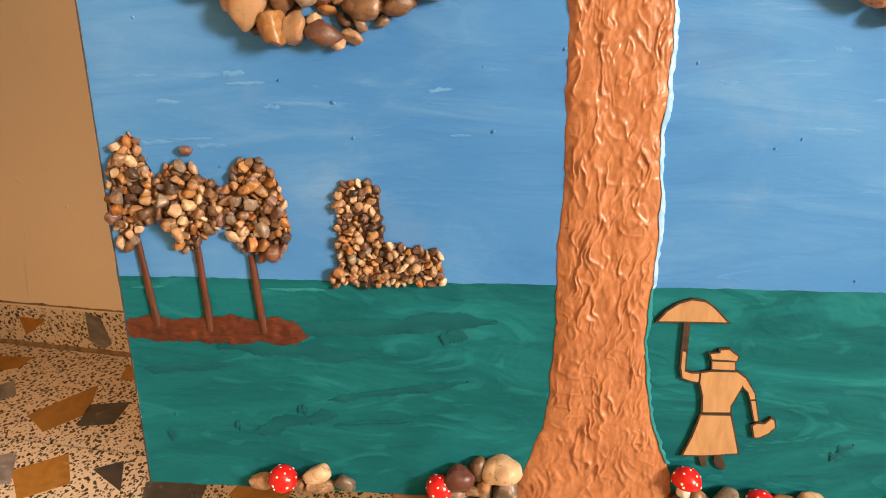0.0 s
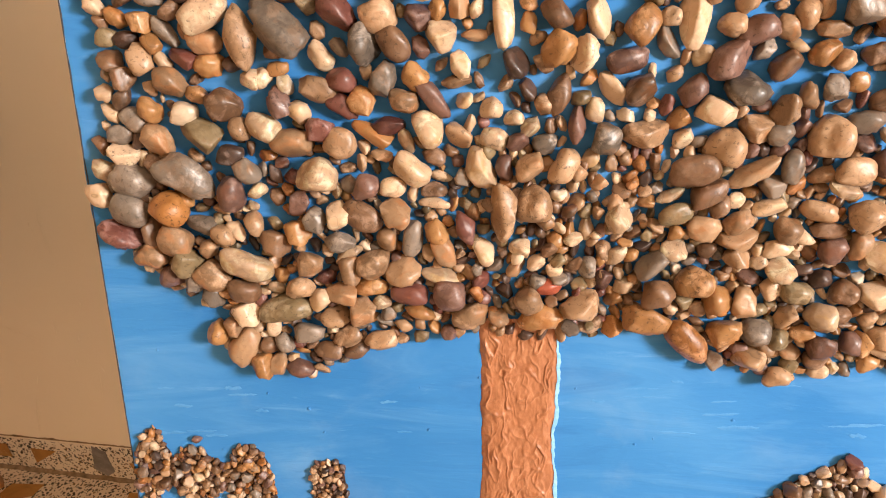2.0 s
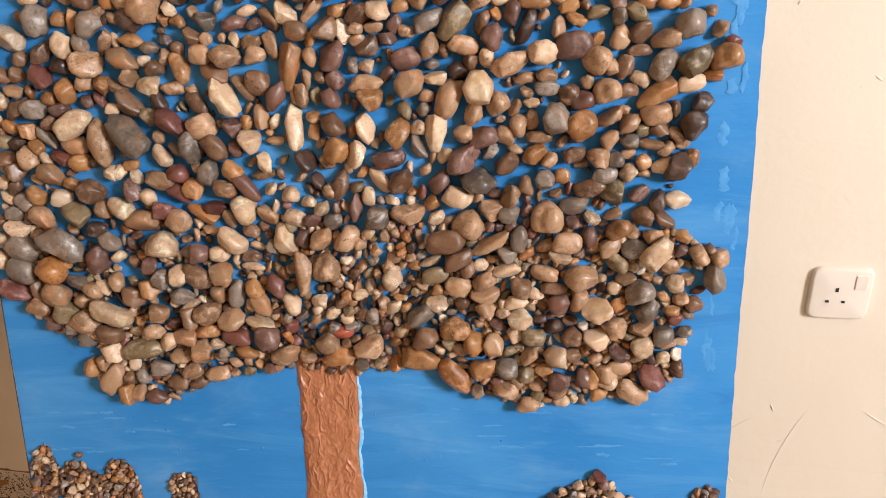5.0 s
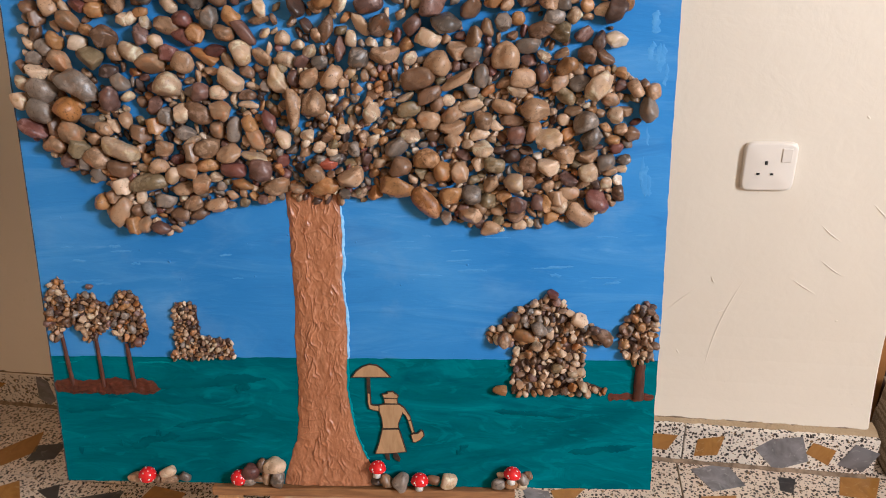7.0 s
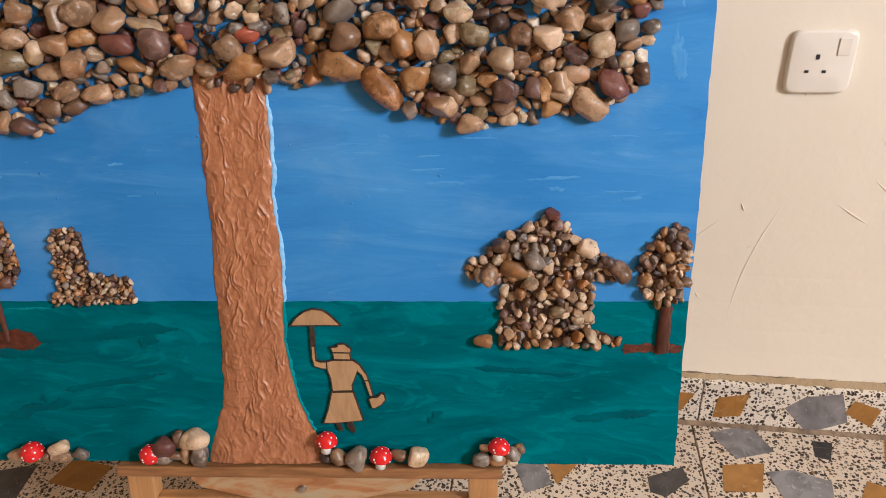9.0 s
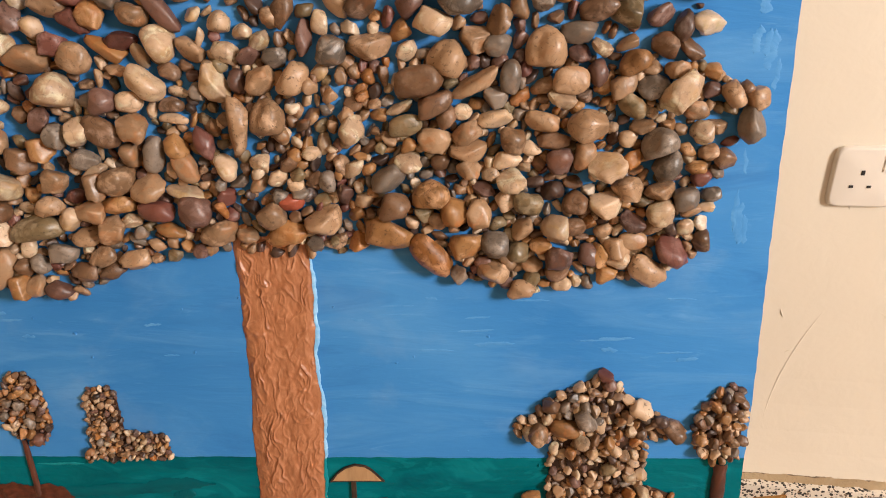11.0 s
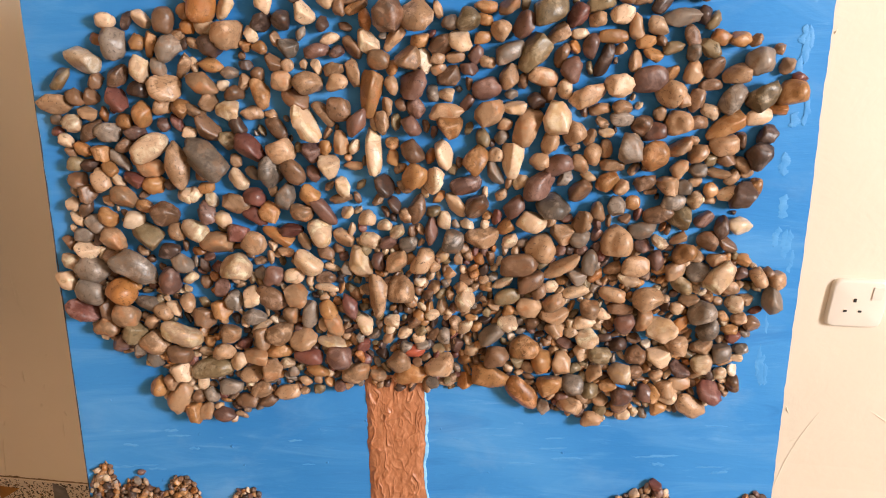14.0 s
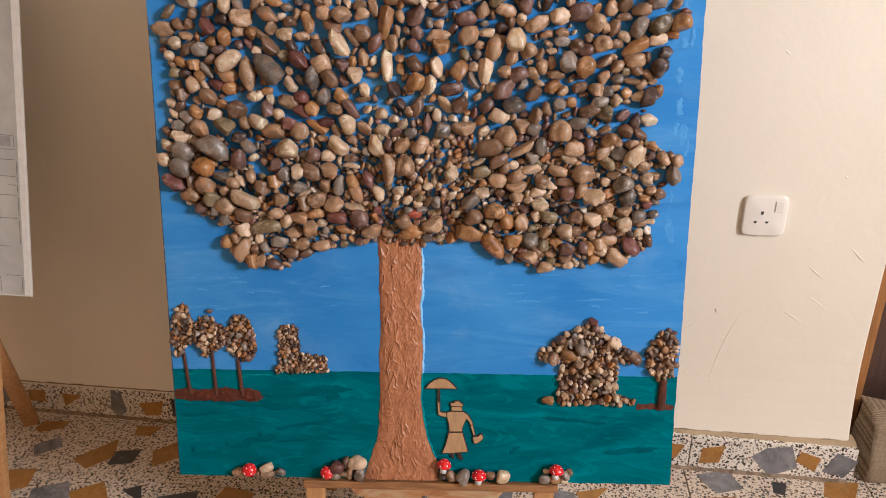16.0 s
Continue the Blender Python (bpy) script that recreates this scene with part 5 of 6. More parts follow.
bm = bmesh.new()
rows, cols = 400, 120
vs = {}
for j in range(rows + 1):
    v = 0.455 * j / rows + 0.001
    l, r = trunk_sides(v)
    for i in range(cols + 1):
        s = i / cols
        u = l + (r - l) * s
        wu = u + 0.0075 * noise.noise((u * 45, v * 40, 0)) + 0.0026 * noise.noise((u * 120, v * 110, 3))
        ridge = 0.0
        for k, (fu, fv, hgt, cut) in enumerate(((105, 30, 0.0023, 6.2), (185, 56, 0.0015, 5.2), (70, 74, 0.0015, 8.0))):
            n = noise.noise((wu * fu, v * fv, 3.1 * k + 0.3))
            keep = min(1, max(0, 0.42 + 1.8 * noise.noise((u * 55, v * 34, 9 + 5 * k))))
            ridge += 0.95 * hgt * keep * max(0, 1 - abs(n) * cut) ** 1.5
        lump = noise.noise((u * 55, v * 24, 5)) + 0.5 * noise.noise((u * 130, v * 60, 2)) + 0.25 * noise.noise((u * 300, v * 170, 2))
        h = 0.0050 * (1 - abs(2 * s - 1) ** 5) + (ridge + 0.0017 * lump) * (1 - abs(2 * s - 1) ** 8)
        vs[i, j] = bm.verts.new((u, v, max(h, 0) - (0.001 if i in (0, cols) else 0)))
for j in range(rows):
    for i in range(cols):
        bm.faces.new((vs[i, j], vs[i + 1, j], vs[i + 1, j + 1], vs[i, j + 1]))
part("tree_trunk", bm, TRUNK, picture, "orange-brown crumpled paper trunk", True)

# pale strokes along the trunk's edge
for name, material, v0, v1 in (("pale_blue_stroke", PALE_BLUE, HORIZON, 0.44), ("pale_teal_stroke", PALE_TEAL, 0.045, HORIZON)):
    bm = bmesh.new()
    prev = None
    for j in range(91):
        v = v0 + (v1 - v0) * j / 90
        r = trunk_sides(v)[1]
        w = (0.0014 if v > HORIZON else 0.0006) + 0.0040 * noise.noise((v * 36, 2, 2)) + 0.0016 * noise.noise((v * 190, 5, 2))
        ring = [bm.verts.new((r - 0.002, v, 0.0022)), bm.verts.new((r + w * 0.6, v, 0.0020)), bm.verts.new((r + max(w, 0.0), v, 0.0006))]
        if prev:
            bm.faces.new((prev[0], prev[1], ring[1], ring[0]))
            bm.faces.new((prev[1], prev[2], ring[2], ring[1]))
        prev = ring
    part(name, bm, material, picture, "", True)


def blob_strip(name, u0, u1, v_low, v_high, material, seed, thick=0.0022):
    """A ragged daub of thick paint."""
    bm = bmesh.new()
    n, m = 150, 10
    vs = {}
    for i in range(n + 1):
        s = i / n
        taper = min(1, 20 * s + 0.55, 12 * (1 - s) + 0.3)
        mid = (v_low + v_high) / 2 + 0.003 * noise.noise((s * 6, seed, 0))
        half = (v_high - v_low) / 2 * taper * (1 + 0.35 * noise.noise((s * 9, seed, 3)) + 0.16 * noise.noise((s * 30, seed, 6)))
        for j in range(m + 1):
            q = j / m * 2 - 1
            u, v = u0 + (u1 - u0) * s, mid + half * q
            h = thick * (1 - q ** 4) * min(1, 10 * s, 10 * (1 - s)) * (1 + 0.8 * noise.noise((u * 120, v * 160, seed)))
            vs[i, j] = bm.verts.new((u, v, max(h, 0.0004)))
    for i in range(n):
        for j in range(m):
            bm.faces.new((vs[i, j], vs[i + 1, j], vs[i + 1, j + 1], vs[i, j + 1]))
    return part(name, bm, material, picture, "", True)


def brush_stroke(a, b, w, material, seed, thick=0.0008):
    """A flat ragged stroke of paint from a to b."""
    bm = bmesh.new()
    n, m = 60, 4
    along = Vector((b[0] - a[0], b[1] - a[1], 0))
    side = Vector((-along.y, along.x, 0)).normalized()
    vs = {}
    for i in range(n + 1):
        s = i / n
        half = w * min(1, 9 * s + 0.1, 5 * (1 - s) + 0.12) * (1 + 0.5 * noise.noise((s * 5, seed, 1)) + 0.3 * noise.noise((s * 24, seed, 4)))
        c = Vector((a[0], a[1], 0)) + along * s + side * (0.9 * w * noise.noise((s * 3.2, seed, 8)))
        for j in range(m + 1):
            q = j / m * 2 - 1
            rag = side * (0.25 * w * noise.noise((s * 30, q * 5, seed)))
            p = c + side * (half * q) + rag
            vs[i, j] = bm.verts.new((p.x, p.y, 0.0002 + thick * (1 - abs(q) ** 4)))
    for i in range(n):
        for j in range(m):
            bm.faces.new((vs[i, j], vs[i + 1, j], vs[i + 1, j + 1], vs[i, j + 1]))
    bmesh.ops.recalc_face_normals(bm, faces=bm.faces)
    return part("brush_stroke", bm, material, picture, "", True)


for k, (a, b, w) in enumerate((((0.137, 0.164), (0.323, 0.171), 0.0075), ((0.275, 0.158), (0.300, 0.160), 0.006), ((0.080, 0.142), (0.212, 0.139), 0.0062), ((0.105, 0.063), (0.185, 0.079), 0.0062), ((0.176, 0.094), (0.300, 0.116), 0.0035),
                               ((0.180, 0.069), (0.255, 0.077), 0.0022), ((0.604, 0.055), (0.622, 0.070), 0.0042), ((0.012, 0.118), (0.090, 0.126), 0.004), ((0.148, 0.084), (0.157, 0.082), 0.0042), ((0.089, 0.065), (0.096, 0.063), 0.0042),
                               ((0.024, 0.053), (0.033, 0.051), 0.0045), ((0.66, 0.125), (0.78, 0.118), 0.0035), ((0.77, 0.060), (0.87, 0.072), 0.005))):
    brush_stroke(a, b, w, DEEP_TEAL, 1.7 * k + 0.4)
for k, (a, b, w) in enumerate((((0.128, 0.1965), (0.180, 0.198), 0.0014), ((0.010, 0.196), (0.040, 0.197), 0.0012))):
    brush_stroke(a, b, w, PALE_TEAL, 2.3 * k + 9.4)
SKY_DAB = paint("pale_sky_dab", (0.056, 0.235, 0.56), (0.100, 0.305, 0.615), 0.42, 60, (1, 1, 1), 0.3)
SKY_DAB.node_tree.nodes["Principled BSDF"].inputs["Specular IOR Level"].default_value = 0.15
dab_rng = random.Random(29)
for k in range(22):
    u, v = dab_rng.uniform(0.850, 0.884), dab_rng.uniform(0.44, 0.96)
    lean = dab_rng.uniform(-0.004, 0.004)
    brush_stroke((u, v), (min(u + lean, 0.887), v + dab_rng.uniform(0.015, 0.045)), dab_rng.uniform(0.0022, 0.0050), SKY_DAB, 3.1 * k + 40, 0.0002)
for k in range(16):
    u, v = dab_rng.uniform(0.47, 0.82), dab_rng.uniform(0.315, 0.395)
    brush_stroke((u, v), (u + dab_rng.uniform(0.012, 0.05), v + dab_rng.uniform(-0.002, 0.002)), dab_rng.uniform(0.0008, 0.0022), SKY_DAB, 3.1 * k + 140, 0.0002)
for k in range(10):
    u, v = dab_rng.uniform(0.02, 0.32), dab_rng.uniform(0.30, 0.385)
    brush_stroke((u, v), (u + dab_rng.uniform(0.012, 0.04), v + dab_rng.uniform(-0.002, 0.002)), dab_rng.uniform(0.0008, 0.0020), SKY_DAB, 3.1 * k + 240, 0.0002)
bm = bmesh.new()
lump_rng = random.Random(64)
lumps = [(0.465, 0.380), (0.545, 0.325), (0.527, 0.318), (0.310, 0.378), (0.318, 0.330), (0.60, 0.215), (0.70, 0.10)]
lumps += [(lump_rng.uniform(0.03, 0.87), lump_rng.uniform(0.05, 0.42)) for _ in range(16)]
for u, v in lumps:
    m = Matrix.Translation((u, v, 0.0004)) @ Matrix.Rotation(lump_rng.uniform(0, 3), 4, "Z") @ Matrix.Diagonal((1.0, 0.7, 0.55, 1))
    bmesh.ops.create_icosphere(bm, subdivisions=2, radius=lump_rng.uniform(0.0011, 0.0022), matrix=m)
tagged(part("paint_lump", bm, PAINT, picture, "", True), kind="stuff")
blob_strip("soil_daub", 0.001, 0.163, 0.146, 0.170, SOIL, 3.3, 0.003)
blob_strip("soil_daub", 0.825, 0.891, 0.145, 0.155, SOIL, 8.1, 0.0006)


def twig(a, b, w, seed):
    bm = bmesh.new()
    n, k = 24, 8
    prev = None
    for i in range(n + 1):
        s = i / n
        c = Vector((a[0] + (b[0] - a[0]) * s, a[1] + (b[1] - a[1]) * s, 0.001))
        ww = w * (1 + 0.15 * noise.noise((s * 6, seed, 0)) - 0.15 * s)
        ring = []
        for j in range(k + 1):
            t = math.pi * j / k
            ring.append(bm.verts.new((c.x + ww * math.cos(t), c.y, c.z + ww * 0.9 * math.sin(t) * (1 + 0.1 * noise.noise((s * 20, j, seed))))))
        if prev:
            for j in range(k):
                bm.faces.new((prev[j], prev[j + 1], ring[j + 1], ring[j]))
        prev = ring
    bmesh.ops.recalc_face_normals(bm, faces=bm.faces)
    return part("twig_trunk", bm, TWIG, picture, "brown painted twig", True)


twig((0.030, 0.160), (0.022, 0.245), 0.0033, 1)
twig((0.077, 0.158), (0.073, 0.245), 0.0033, 2)
twig((0.124, 0.158), (0.119, 0.228), 0.0036, 3)
twig((0.868, 0.147), (0.869, 0.202), 0.0080, 4)


def cluster(name, outline, classes, seed, singles, label, layers=1, colours=GRAVEL):
    """A relief of small pebbles glued into an outline."""
    rng = random.Random(seed)
    xs, ys = [p[0] for p in outline], [p[1] for p in outline]
    p = Packer(rng, 0.02)
    for lo, hi, tries in classes:
        p.fill((min(xs), min(ys), max(xs), max(ys)), lambda u, v: inside((u, v), outline), lo, hi, tries, lambda u, v: rng.uniform(0, 180), 0.83, (0.5, 0.9))
    stones = p.stones
    top = []
    if layers > 1:
        q = Packer(rng, 0.02)
        cx, cy = sum(xs) / len(xs), sum(ys) / len(ys)
        core = [(cx + (x - cx) * 0.86, cy + (y - cy) * 0.88) for x, y in outline]
        lo, hi, tries = classes[0]
        q.fill((min(xs), min(ys), max(xs), max(ys)), lambda u, v: inside((u, v), core), lo, hi, tries // 7, lambda u, v: rng.uniform(0, 180), 0.9)
        top = [(*s[:5], lo * 0.8) for s in q.stones]
    every = top + stones
    cx, cy = sum(xs) / len(xs), sum(ys) / len(ys)
    bm = bmesh.new()
    slab(bm, [(x + (cx - x) * 0.03, y + (cy - y) * 0.03) for x, y in outline], 0.0002, 0.0012)
    part("underpaint", bm, GLUE, picture)
    base = lay_many(name, every[singles:], picture, rng, label, colours, ANGULAR)
    for s in every[:singles]:
        lay_one(s, base, rng, rng.choice(colours), rng.choice(ANGULAR))
    return base


HOUSE = [(0.648, 0.236), (0.650, 0.243), (0.658, 0.255), (0.676, 0.268), (0.692, 0.283), (0.706, 0.292), (0.724, 0.300), (0.736, 0.309), (0.744, 0.298), (0.760, 0.291), (0.769, 0.279), (0.784, 0.266), (0.797, 0.261), (0.813, 0.253), (0.823, 0.243), (0.820, 0.233),
         (0.810, 0.230), (0.789, 0.235), (0.786, 0.225), (0.788, 0.200), (0.789, 0.172), (0.806, 0.167), (0.825, 0.158), (0.813, 0.155), (0.767, 0.152), (0.738, 0.153), (0.694, 0.153), (0.684, 0.156), (0.686, 0.199), (0.687, 0.230), (0.661, 0.233)]
house = cluster("pebble_house", HOUSE, ((0.0050, 0.0075, 700), (0.0040, 0.0058, 1800), (0.0028, 0.0040, 2500)), 41, 90, "small house of glued brown and grey pebbles", 2)
for tint, u, v, a, b, ang in (("g", 0.7221, 0.2585, 0.0125, 0.0112, 0), ("o", 0.7011, 0.2455, 0.0165, 0.0108, -5), ("t", 0.6734, 0.2411, 0.0120, 0.0100, 60), ("c", 0.7785, 0.2690, 0.0122, 0.0112, 50), ("b", 0.8152, 0.2446, 0.0150, 0.0102, -50), ("n", 0.7408, 0.3065, 0.0088, 0.0080, 0),
                              ("b", 0.6870, 0.2719, 0.0095, 0.0080, -20), ("o", 0.6681, 0.1607, 0.0108, 0.0078, 0), ("c", 0.7381, 0.2494, 0.0090, 0.0072, 70), ("t", 0.7626, 0.2537, 0.0080, 0.0065, 0), ("v", 0.7511, 0.1971, 0.0105, 0.0072, 10), ("m", 0.7143, 0.1821, 0.0070, 0.0065, 0),
                              ("c", 0.7142, 0.2400, 0.0075, 0.0050, 30), ("d", 0.8005, 0.2538, 0.0085, 0.0070, 0), ("c", 0.7723, 0.1876, 0.0075, 0.0065, 20)):
    lay_one((u, v, a * 0.9, b * 0.9, ang, 0.0015), house, one_rng, TINT[tint], one_rng.choice(ROUND + ANGULAR))
CHURCH = [(0.193, 0.276), (0.197, 0.286), (0.205, 0.291), (0.220, 0.291), (0.227, 0.285), (0.231, 0.240), (0.250, 0.236), (0.276, 0.233), (0.281, 0.205), (0.183, 0.203), (0.184, 0.209), (0.192, 0.212)]
cluster("pebble_church", CHURCH, ((0.0028, 0.0045, 2200), (0.0020, 0.0030, 4000)), 42, 60, "small church of glued yellow and brown gravel", 2)
GROVES = [[(0.011, 0.299), (0.016, 0.315), (0.027, 0.324), (0.034, 0.319), (0.035, 0.306), (0.041, 0.296), (0.043, 0.285), (0.040, 0.255), (0.027, 0.250), (0.018, 0.232), (0.010, 0.234), (0.008, 0.250), (0.004, 0.261), (0.006, 0.285)],
          [(0.047, 0.285), (0.056, 0.298), (0.069, 0.302), (0.078, 0.298), (0.083, 0.290), (0.096, 0.283), (0.095, 0.254), (0.085, 0.245), (0.068, 0.230), (0.062, 0.231), (0.056, 0.248), (0.045, 0.255)],
          [(0.104, 0.277), (0.112, 0.294), (0.117, 0.302), (0.130, 0.306), (0.138, 0.299), (0.145, 0.286), (0.146, 0.277), (0.150, 0.261), (0.152, 0.240), (0.141, 0.224), (0.128, 0.225), (0.114, 0.231), (0.104, 0.242), (0.101, 0.258)]]
for i, g in enumerate(GROVES):
    mu, mv = sum(p[0] for p in g) / len(g), sum(p[1] for p in g) / len(g)
    g = [(max(0.004, mu + (u - mu) * 1.10), mv + (v - mv) * 1.05 + 0.002) for u, v in g]
    cluster("small_tree_crown", g, ((0.0036, 0.0066, 700), (0.0028, 0.0042, 2000), (0.0020, 0.0030, 2500)), 51 + i, 40, "small tree crown of glued yellow and brown gravel", 2, GROVE)
RIGHT_TREE = [(0.836, 0.243), (0.839, 0.255), (0.846, 0.270), (0.853, 0.281), (0.865, 0.290), (0.872, 0.295), (0.882, 0.292), (0.887, 0.280), (0.888, 0.250), (0.887, 0.226), (0.885, 0.208), (0.872, 0.204), (0.858, 0.206), (0.842, 0.214), (0.838, 0.229)]
cluster("small_tree_crown", RIGHT_TREE, ((0.0046, 0.0070, 800), (0.0032, 0.0048, 1800)), 57, 40, "small tree crown of glued brown gravel", 2)
lay_one((0.074, 0.314, 0.0048, 0.0036, -20, 0), bpy.data.objects["tree_crown"], one_rng, "mauve", 5)

# pebbles along the foot of the picture
foot_rng = random.Random(77)
for colour, u, v, a, b, ang in (("cream", 0.163, 0.020, 0.012, 0.008, 30), ("tan", 0.165, 0.009, 0.013, 0.007, 0), ("grey", 0.189, 0.013, 0.009, 0.007, -30), ("tan", 0.111, 0.010, 0.011, 0.008, 20), ("brown", 0.146, 0.009, 0.007, 0.006, 60),
                                ("maroon", 0.292, 0.024, 0.012, 0.012, 60), ("grey", 0.287, 0.010, 0.011, 0.009, 20), ("brown", 0.302, 0.011, 0.005, 0.008, 90), ("tan", 0.314, 0.014, 0.012, 0.0065, 80)):
    lay_one((u, v, a, b, ang, 0), picture, foot_rng, colour, foot_rng.choice(ROUND))
for colour, u, v, a, b, ang in (("grey", 0.333, 0.014, 0.013, 0.010, 80), ("brown", 0.307, 0.034, 0.011, 0.0065, 80), ("cream", 0.329, 0.037, 0.0165, 0.0105, 5), ("dark", 0.483, 0.012, 0.008, 0.006, 0), ("tan", 0.499, 0.013, 0.011, 0.009, -40),
                                ("grey", 0.521, 0.014, 0.014, 0.012, 60), ("brown", 0.570, 0.014, 0.009, 0.008, 0), ("cream", 0.593, 0.014, 0.012, 0.0105, 0), ("grey", 0.667, 0.011, 0.010, 0.009, 0), ("cream", 0.671, 0.023, 0.006, 0.005, 0)):
    lay_one((u, v, a, b, ang, 0), picture, foot_rng, colour, foot_rng.choice(ROUND))
for colour, u, v, a, b, ang in (("ochre", 0.687, 0.011, 0.008, 0.010, 90), ("grey", 0.704, 0.018, 0.009, 0.008, -40), ("brown", 0.712, 0.023, 0.007, 0.005, -30), ("cream", 0.703, 0.008, 0.007, 0.006, 0)):
    lay_one((u, v, a, b, ang, 0), picture, foot_rng, colour, foot_rng.choice(ROUND))

# toadstools with red caps and white dots
bm = bmesh.new()
prof = [(0.0, 1.0), (0.25, 0.97), (0.5, 0.87), (0.72, 0.70), (0.88, 0.47), (0.97, 0.22), (1.0, 0.02), (0.93, -0.06), (0.6, -0.04), (0.3, -0.02)]
prev = None
for r, z in prof:
    ring = [bm.verts.new((0.0132 * r * math.cos(t * math.pi / 14), 0.0132 * r * math.sin(t * math.pi / 14), 0.0132 * z)) for t in range(28)]
    if prev:
        for i in range(28):
            bm.faces.new((prev[i], prev[(i + 1) % 28], ring[(i + 1) % 28], ring[i]))
    prev = ring
bmesh.ops.remove_doubles(bm, verts=bm.verts, dist=1e-6)
bmesh.ops.recalc_face_normals(bm, faces=bm.faces)
CAP = mesh_of("cap", bm, RED, smooth=True)
bm = bmesh.new()
bmesh.ops.create_cone(bm, cap_ends=True, segments=20, radius1=0.0062, radius2=0.0048, depth=0.013, matrix=Matrix.Translation((0, 0, -0.0065)))
STEM = mesh_of("stem", bm, WHITE, smooth=True)
bm = bmesh.new()
dot_rng = random.Random(3)
for k, (el, count) in enumerate(((85, 1), (55, 4), (26, 6), (6, 5))):
    for i in range(count):
        a, e = 2 * math.pi * (i + 0.5 * k) / count + dot_rng.uniform(-0.2, 0.2), radians(el + dot_rng.uniform(-5, 5))
        d = Vector((math.cos(a) * math.cos(e), math.sin(a) * math.cos(e), math.sin(e)))
        m = Matrix.Translation(d * 0.0131) @ d.to_track_quat("Z", "Y").to_matrix().to_4x4() @ Matrix.Diagonal((1, 1, 0.45, 1))
        bmesh.ops.create_icosphere(bm, subdivisions=2, radius=dot_rng.uniform(0.0008, 0.0014), matrix=m)
DOTS = mesh_of("dots", bm, WHITE, smooth=True)
for u, v, w, tilt, side, size in ((0.132, 0.017, 0.010, 30, 16, 1.0), (0.274, 0.015, 0.010, 34, 24, 0.95), (0.486, 0.034, 0.011, 4, 6, 0.98), (0.549, 0.014, 0.011, 6, 4, 1.02), (0.687, 0.028, 0.013, 2, 6, 1.0)):
    stool = new("toadstool", STEM)
    stool.parent = picture
    stool.matrix_basis = Matrix.Translation((u, v, w)) @ Matrix.Rotation(radians(-90 + tilt), 4, "X") @ Matrix.Rotation(radians(side), 4, "Y") @ Matrix.Scale(size, 4)
    tagged(stool, "red toadstool with white dots")
    for name, me in (("cap", CAP), ("dots", DOTS)):
        ob = new(name, me)
        ob.parent = stool

# flat plywood silhouette with an umbrella, edges burnt dark
bm = bmesh.new()


def plate(outline, inset=0.0015, z=0.0):
    cx, cy = sum(p[0] for p in outline) / len(outline), sum(p[1] for p in outline) / len(outline)
    slab(bm, outline, 0.0002, 0.0028 + z, 1)
    n = len(outline)
    inner = []
    area = sum(outline[i][0] * outline[(i + 1) % n][1] - outline[(i + 1) % n][0] * outline[i][1] for i in range(n))
    sgn = 1 if area > 0 else -1
    for i in range(n):
        p, q, r = Vector(outline[i - 1]), Vector(outline[i]), Vector(outline[(i + 1) % n])
        a, c = (q - p).normalized(), (r - q).normalized()
        n1, n2 = Vector((-a.y, a.x)) * sgn, Vector((-c.y, c.x)) * sgn
        m = (n1 + n2)
        m = m / max(m.dot(n1), 0.35)
        inner.append(tuple(q + m * inset))
    slab(bm, inner, 0.0027 + z, 0.0032 + z, 0)


plate([(0.4498, 0.1768), (0.4579, 0.1878), (0.467, 0.1949), (0.4776, 0.1986), (0.4887, 0.197), (0.4963, 0.1918), (0.5031, 0.1847), (0.5096, 0.1775), (0.4907, 0.1775), (0.4685, 0.1773)])
slab(bm, [(0.4731, 0.1772), (0.478, 0.1772), (0.4783, 0.1531), (0.4729, 0.1529)], 0.0002, 0.0028, 1)
plate([(0.4729, 0.1539), (0.4783, 0.1531), (0.4787, 0.1352), (0.4833, 0.1338), (0.4906, 0.134), (0.4906, 0.1237), (0.4833, 0.1244), (0.4753, 0.1273), (0.473, 0.1376)], 0.0014)
plate([(0.4896, 0.1342), (0.4976, 0.1359), (0.52, 0.1362), (0.5279, 0.1303), (0.5323, 0.1232), (0.5261, 0.1225), (0.5226, 0.1135), (0.5187, 0.1038), (0.519, 0.0966), (0.4943, 0.0958), (0.4931, 0.1123), (0.4896, 0.1237)], 0.0014)
plate([(0.4934, 0.0955), (0.5192, 0.0962), (0.5234, 0.0815), (0.5298, 0.0582), (0.5169, 0.0564), (0.4984, 0.0544), (0.4814, 0.0541), (0.4881, 0.0732)], 0.0014, 0.0003)
plate([(0.4975, 0.1451), (0.5173, 0.1448), (0.5182, 0.1361), (0.4984, 0.1364)], 0.0010, 0.0002)
plate([(0.4946, 0.1516), (0.503, 0.1529), (0.5027, 0.1554), (0.5115, 0.1562), (0.5145, 0.1533), (0.5198, 0.1494), (0.5182, 0.1443), (0.5074, 0.1449), (0.4975, 0.1451)], 0.0012, 0.0004)
plate([(0.5252, 0.1302), (0.5313, 0.1242), (0.5357, 0.1171), (0.5374, 0.1109), (0.5321, 0.1096), (0.5294, 0.1169), (0.5244, 0.1219)], 0.0009, 0.0002)
plate([(0.5321, 0.1098), (0.5375, 0.1104), (0.5422, 0.0904), (0.5377, 0.0893)], 0.0010)
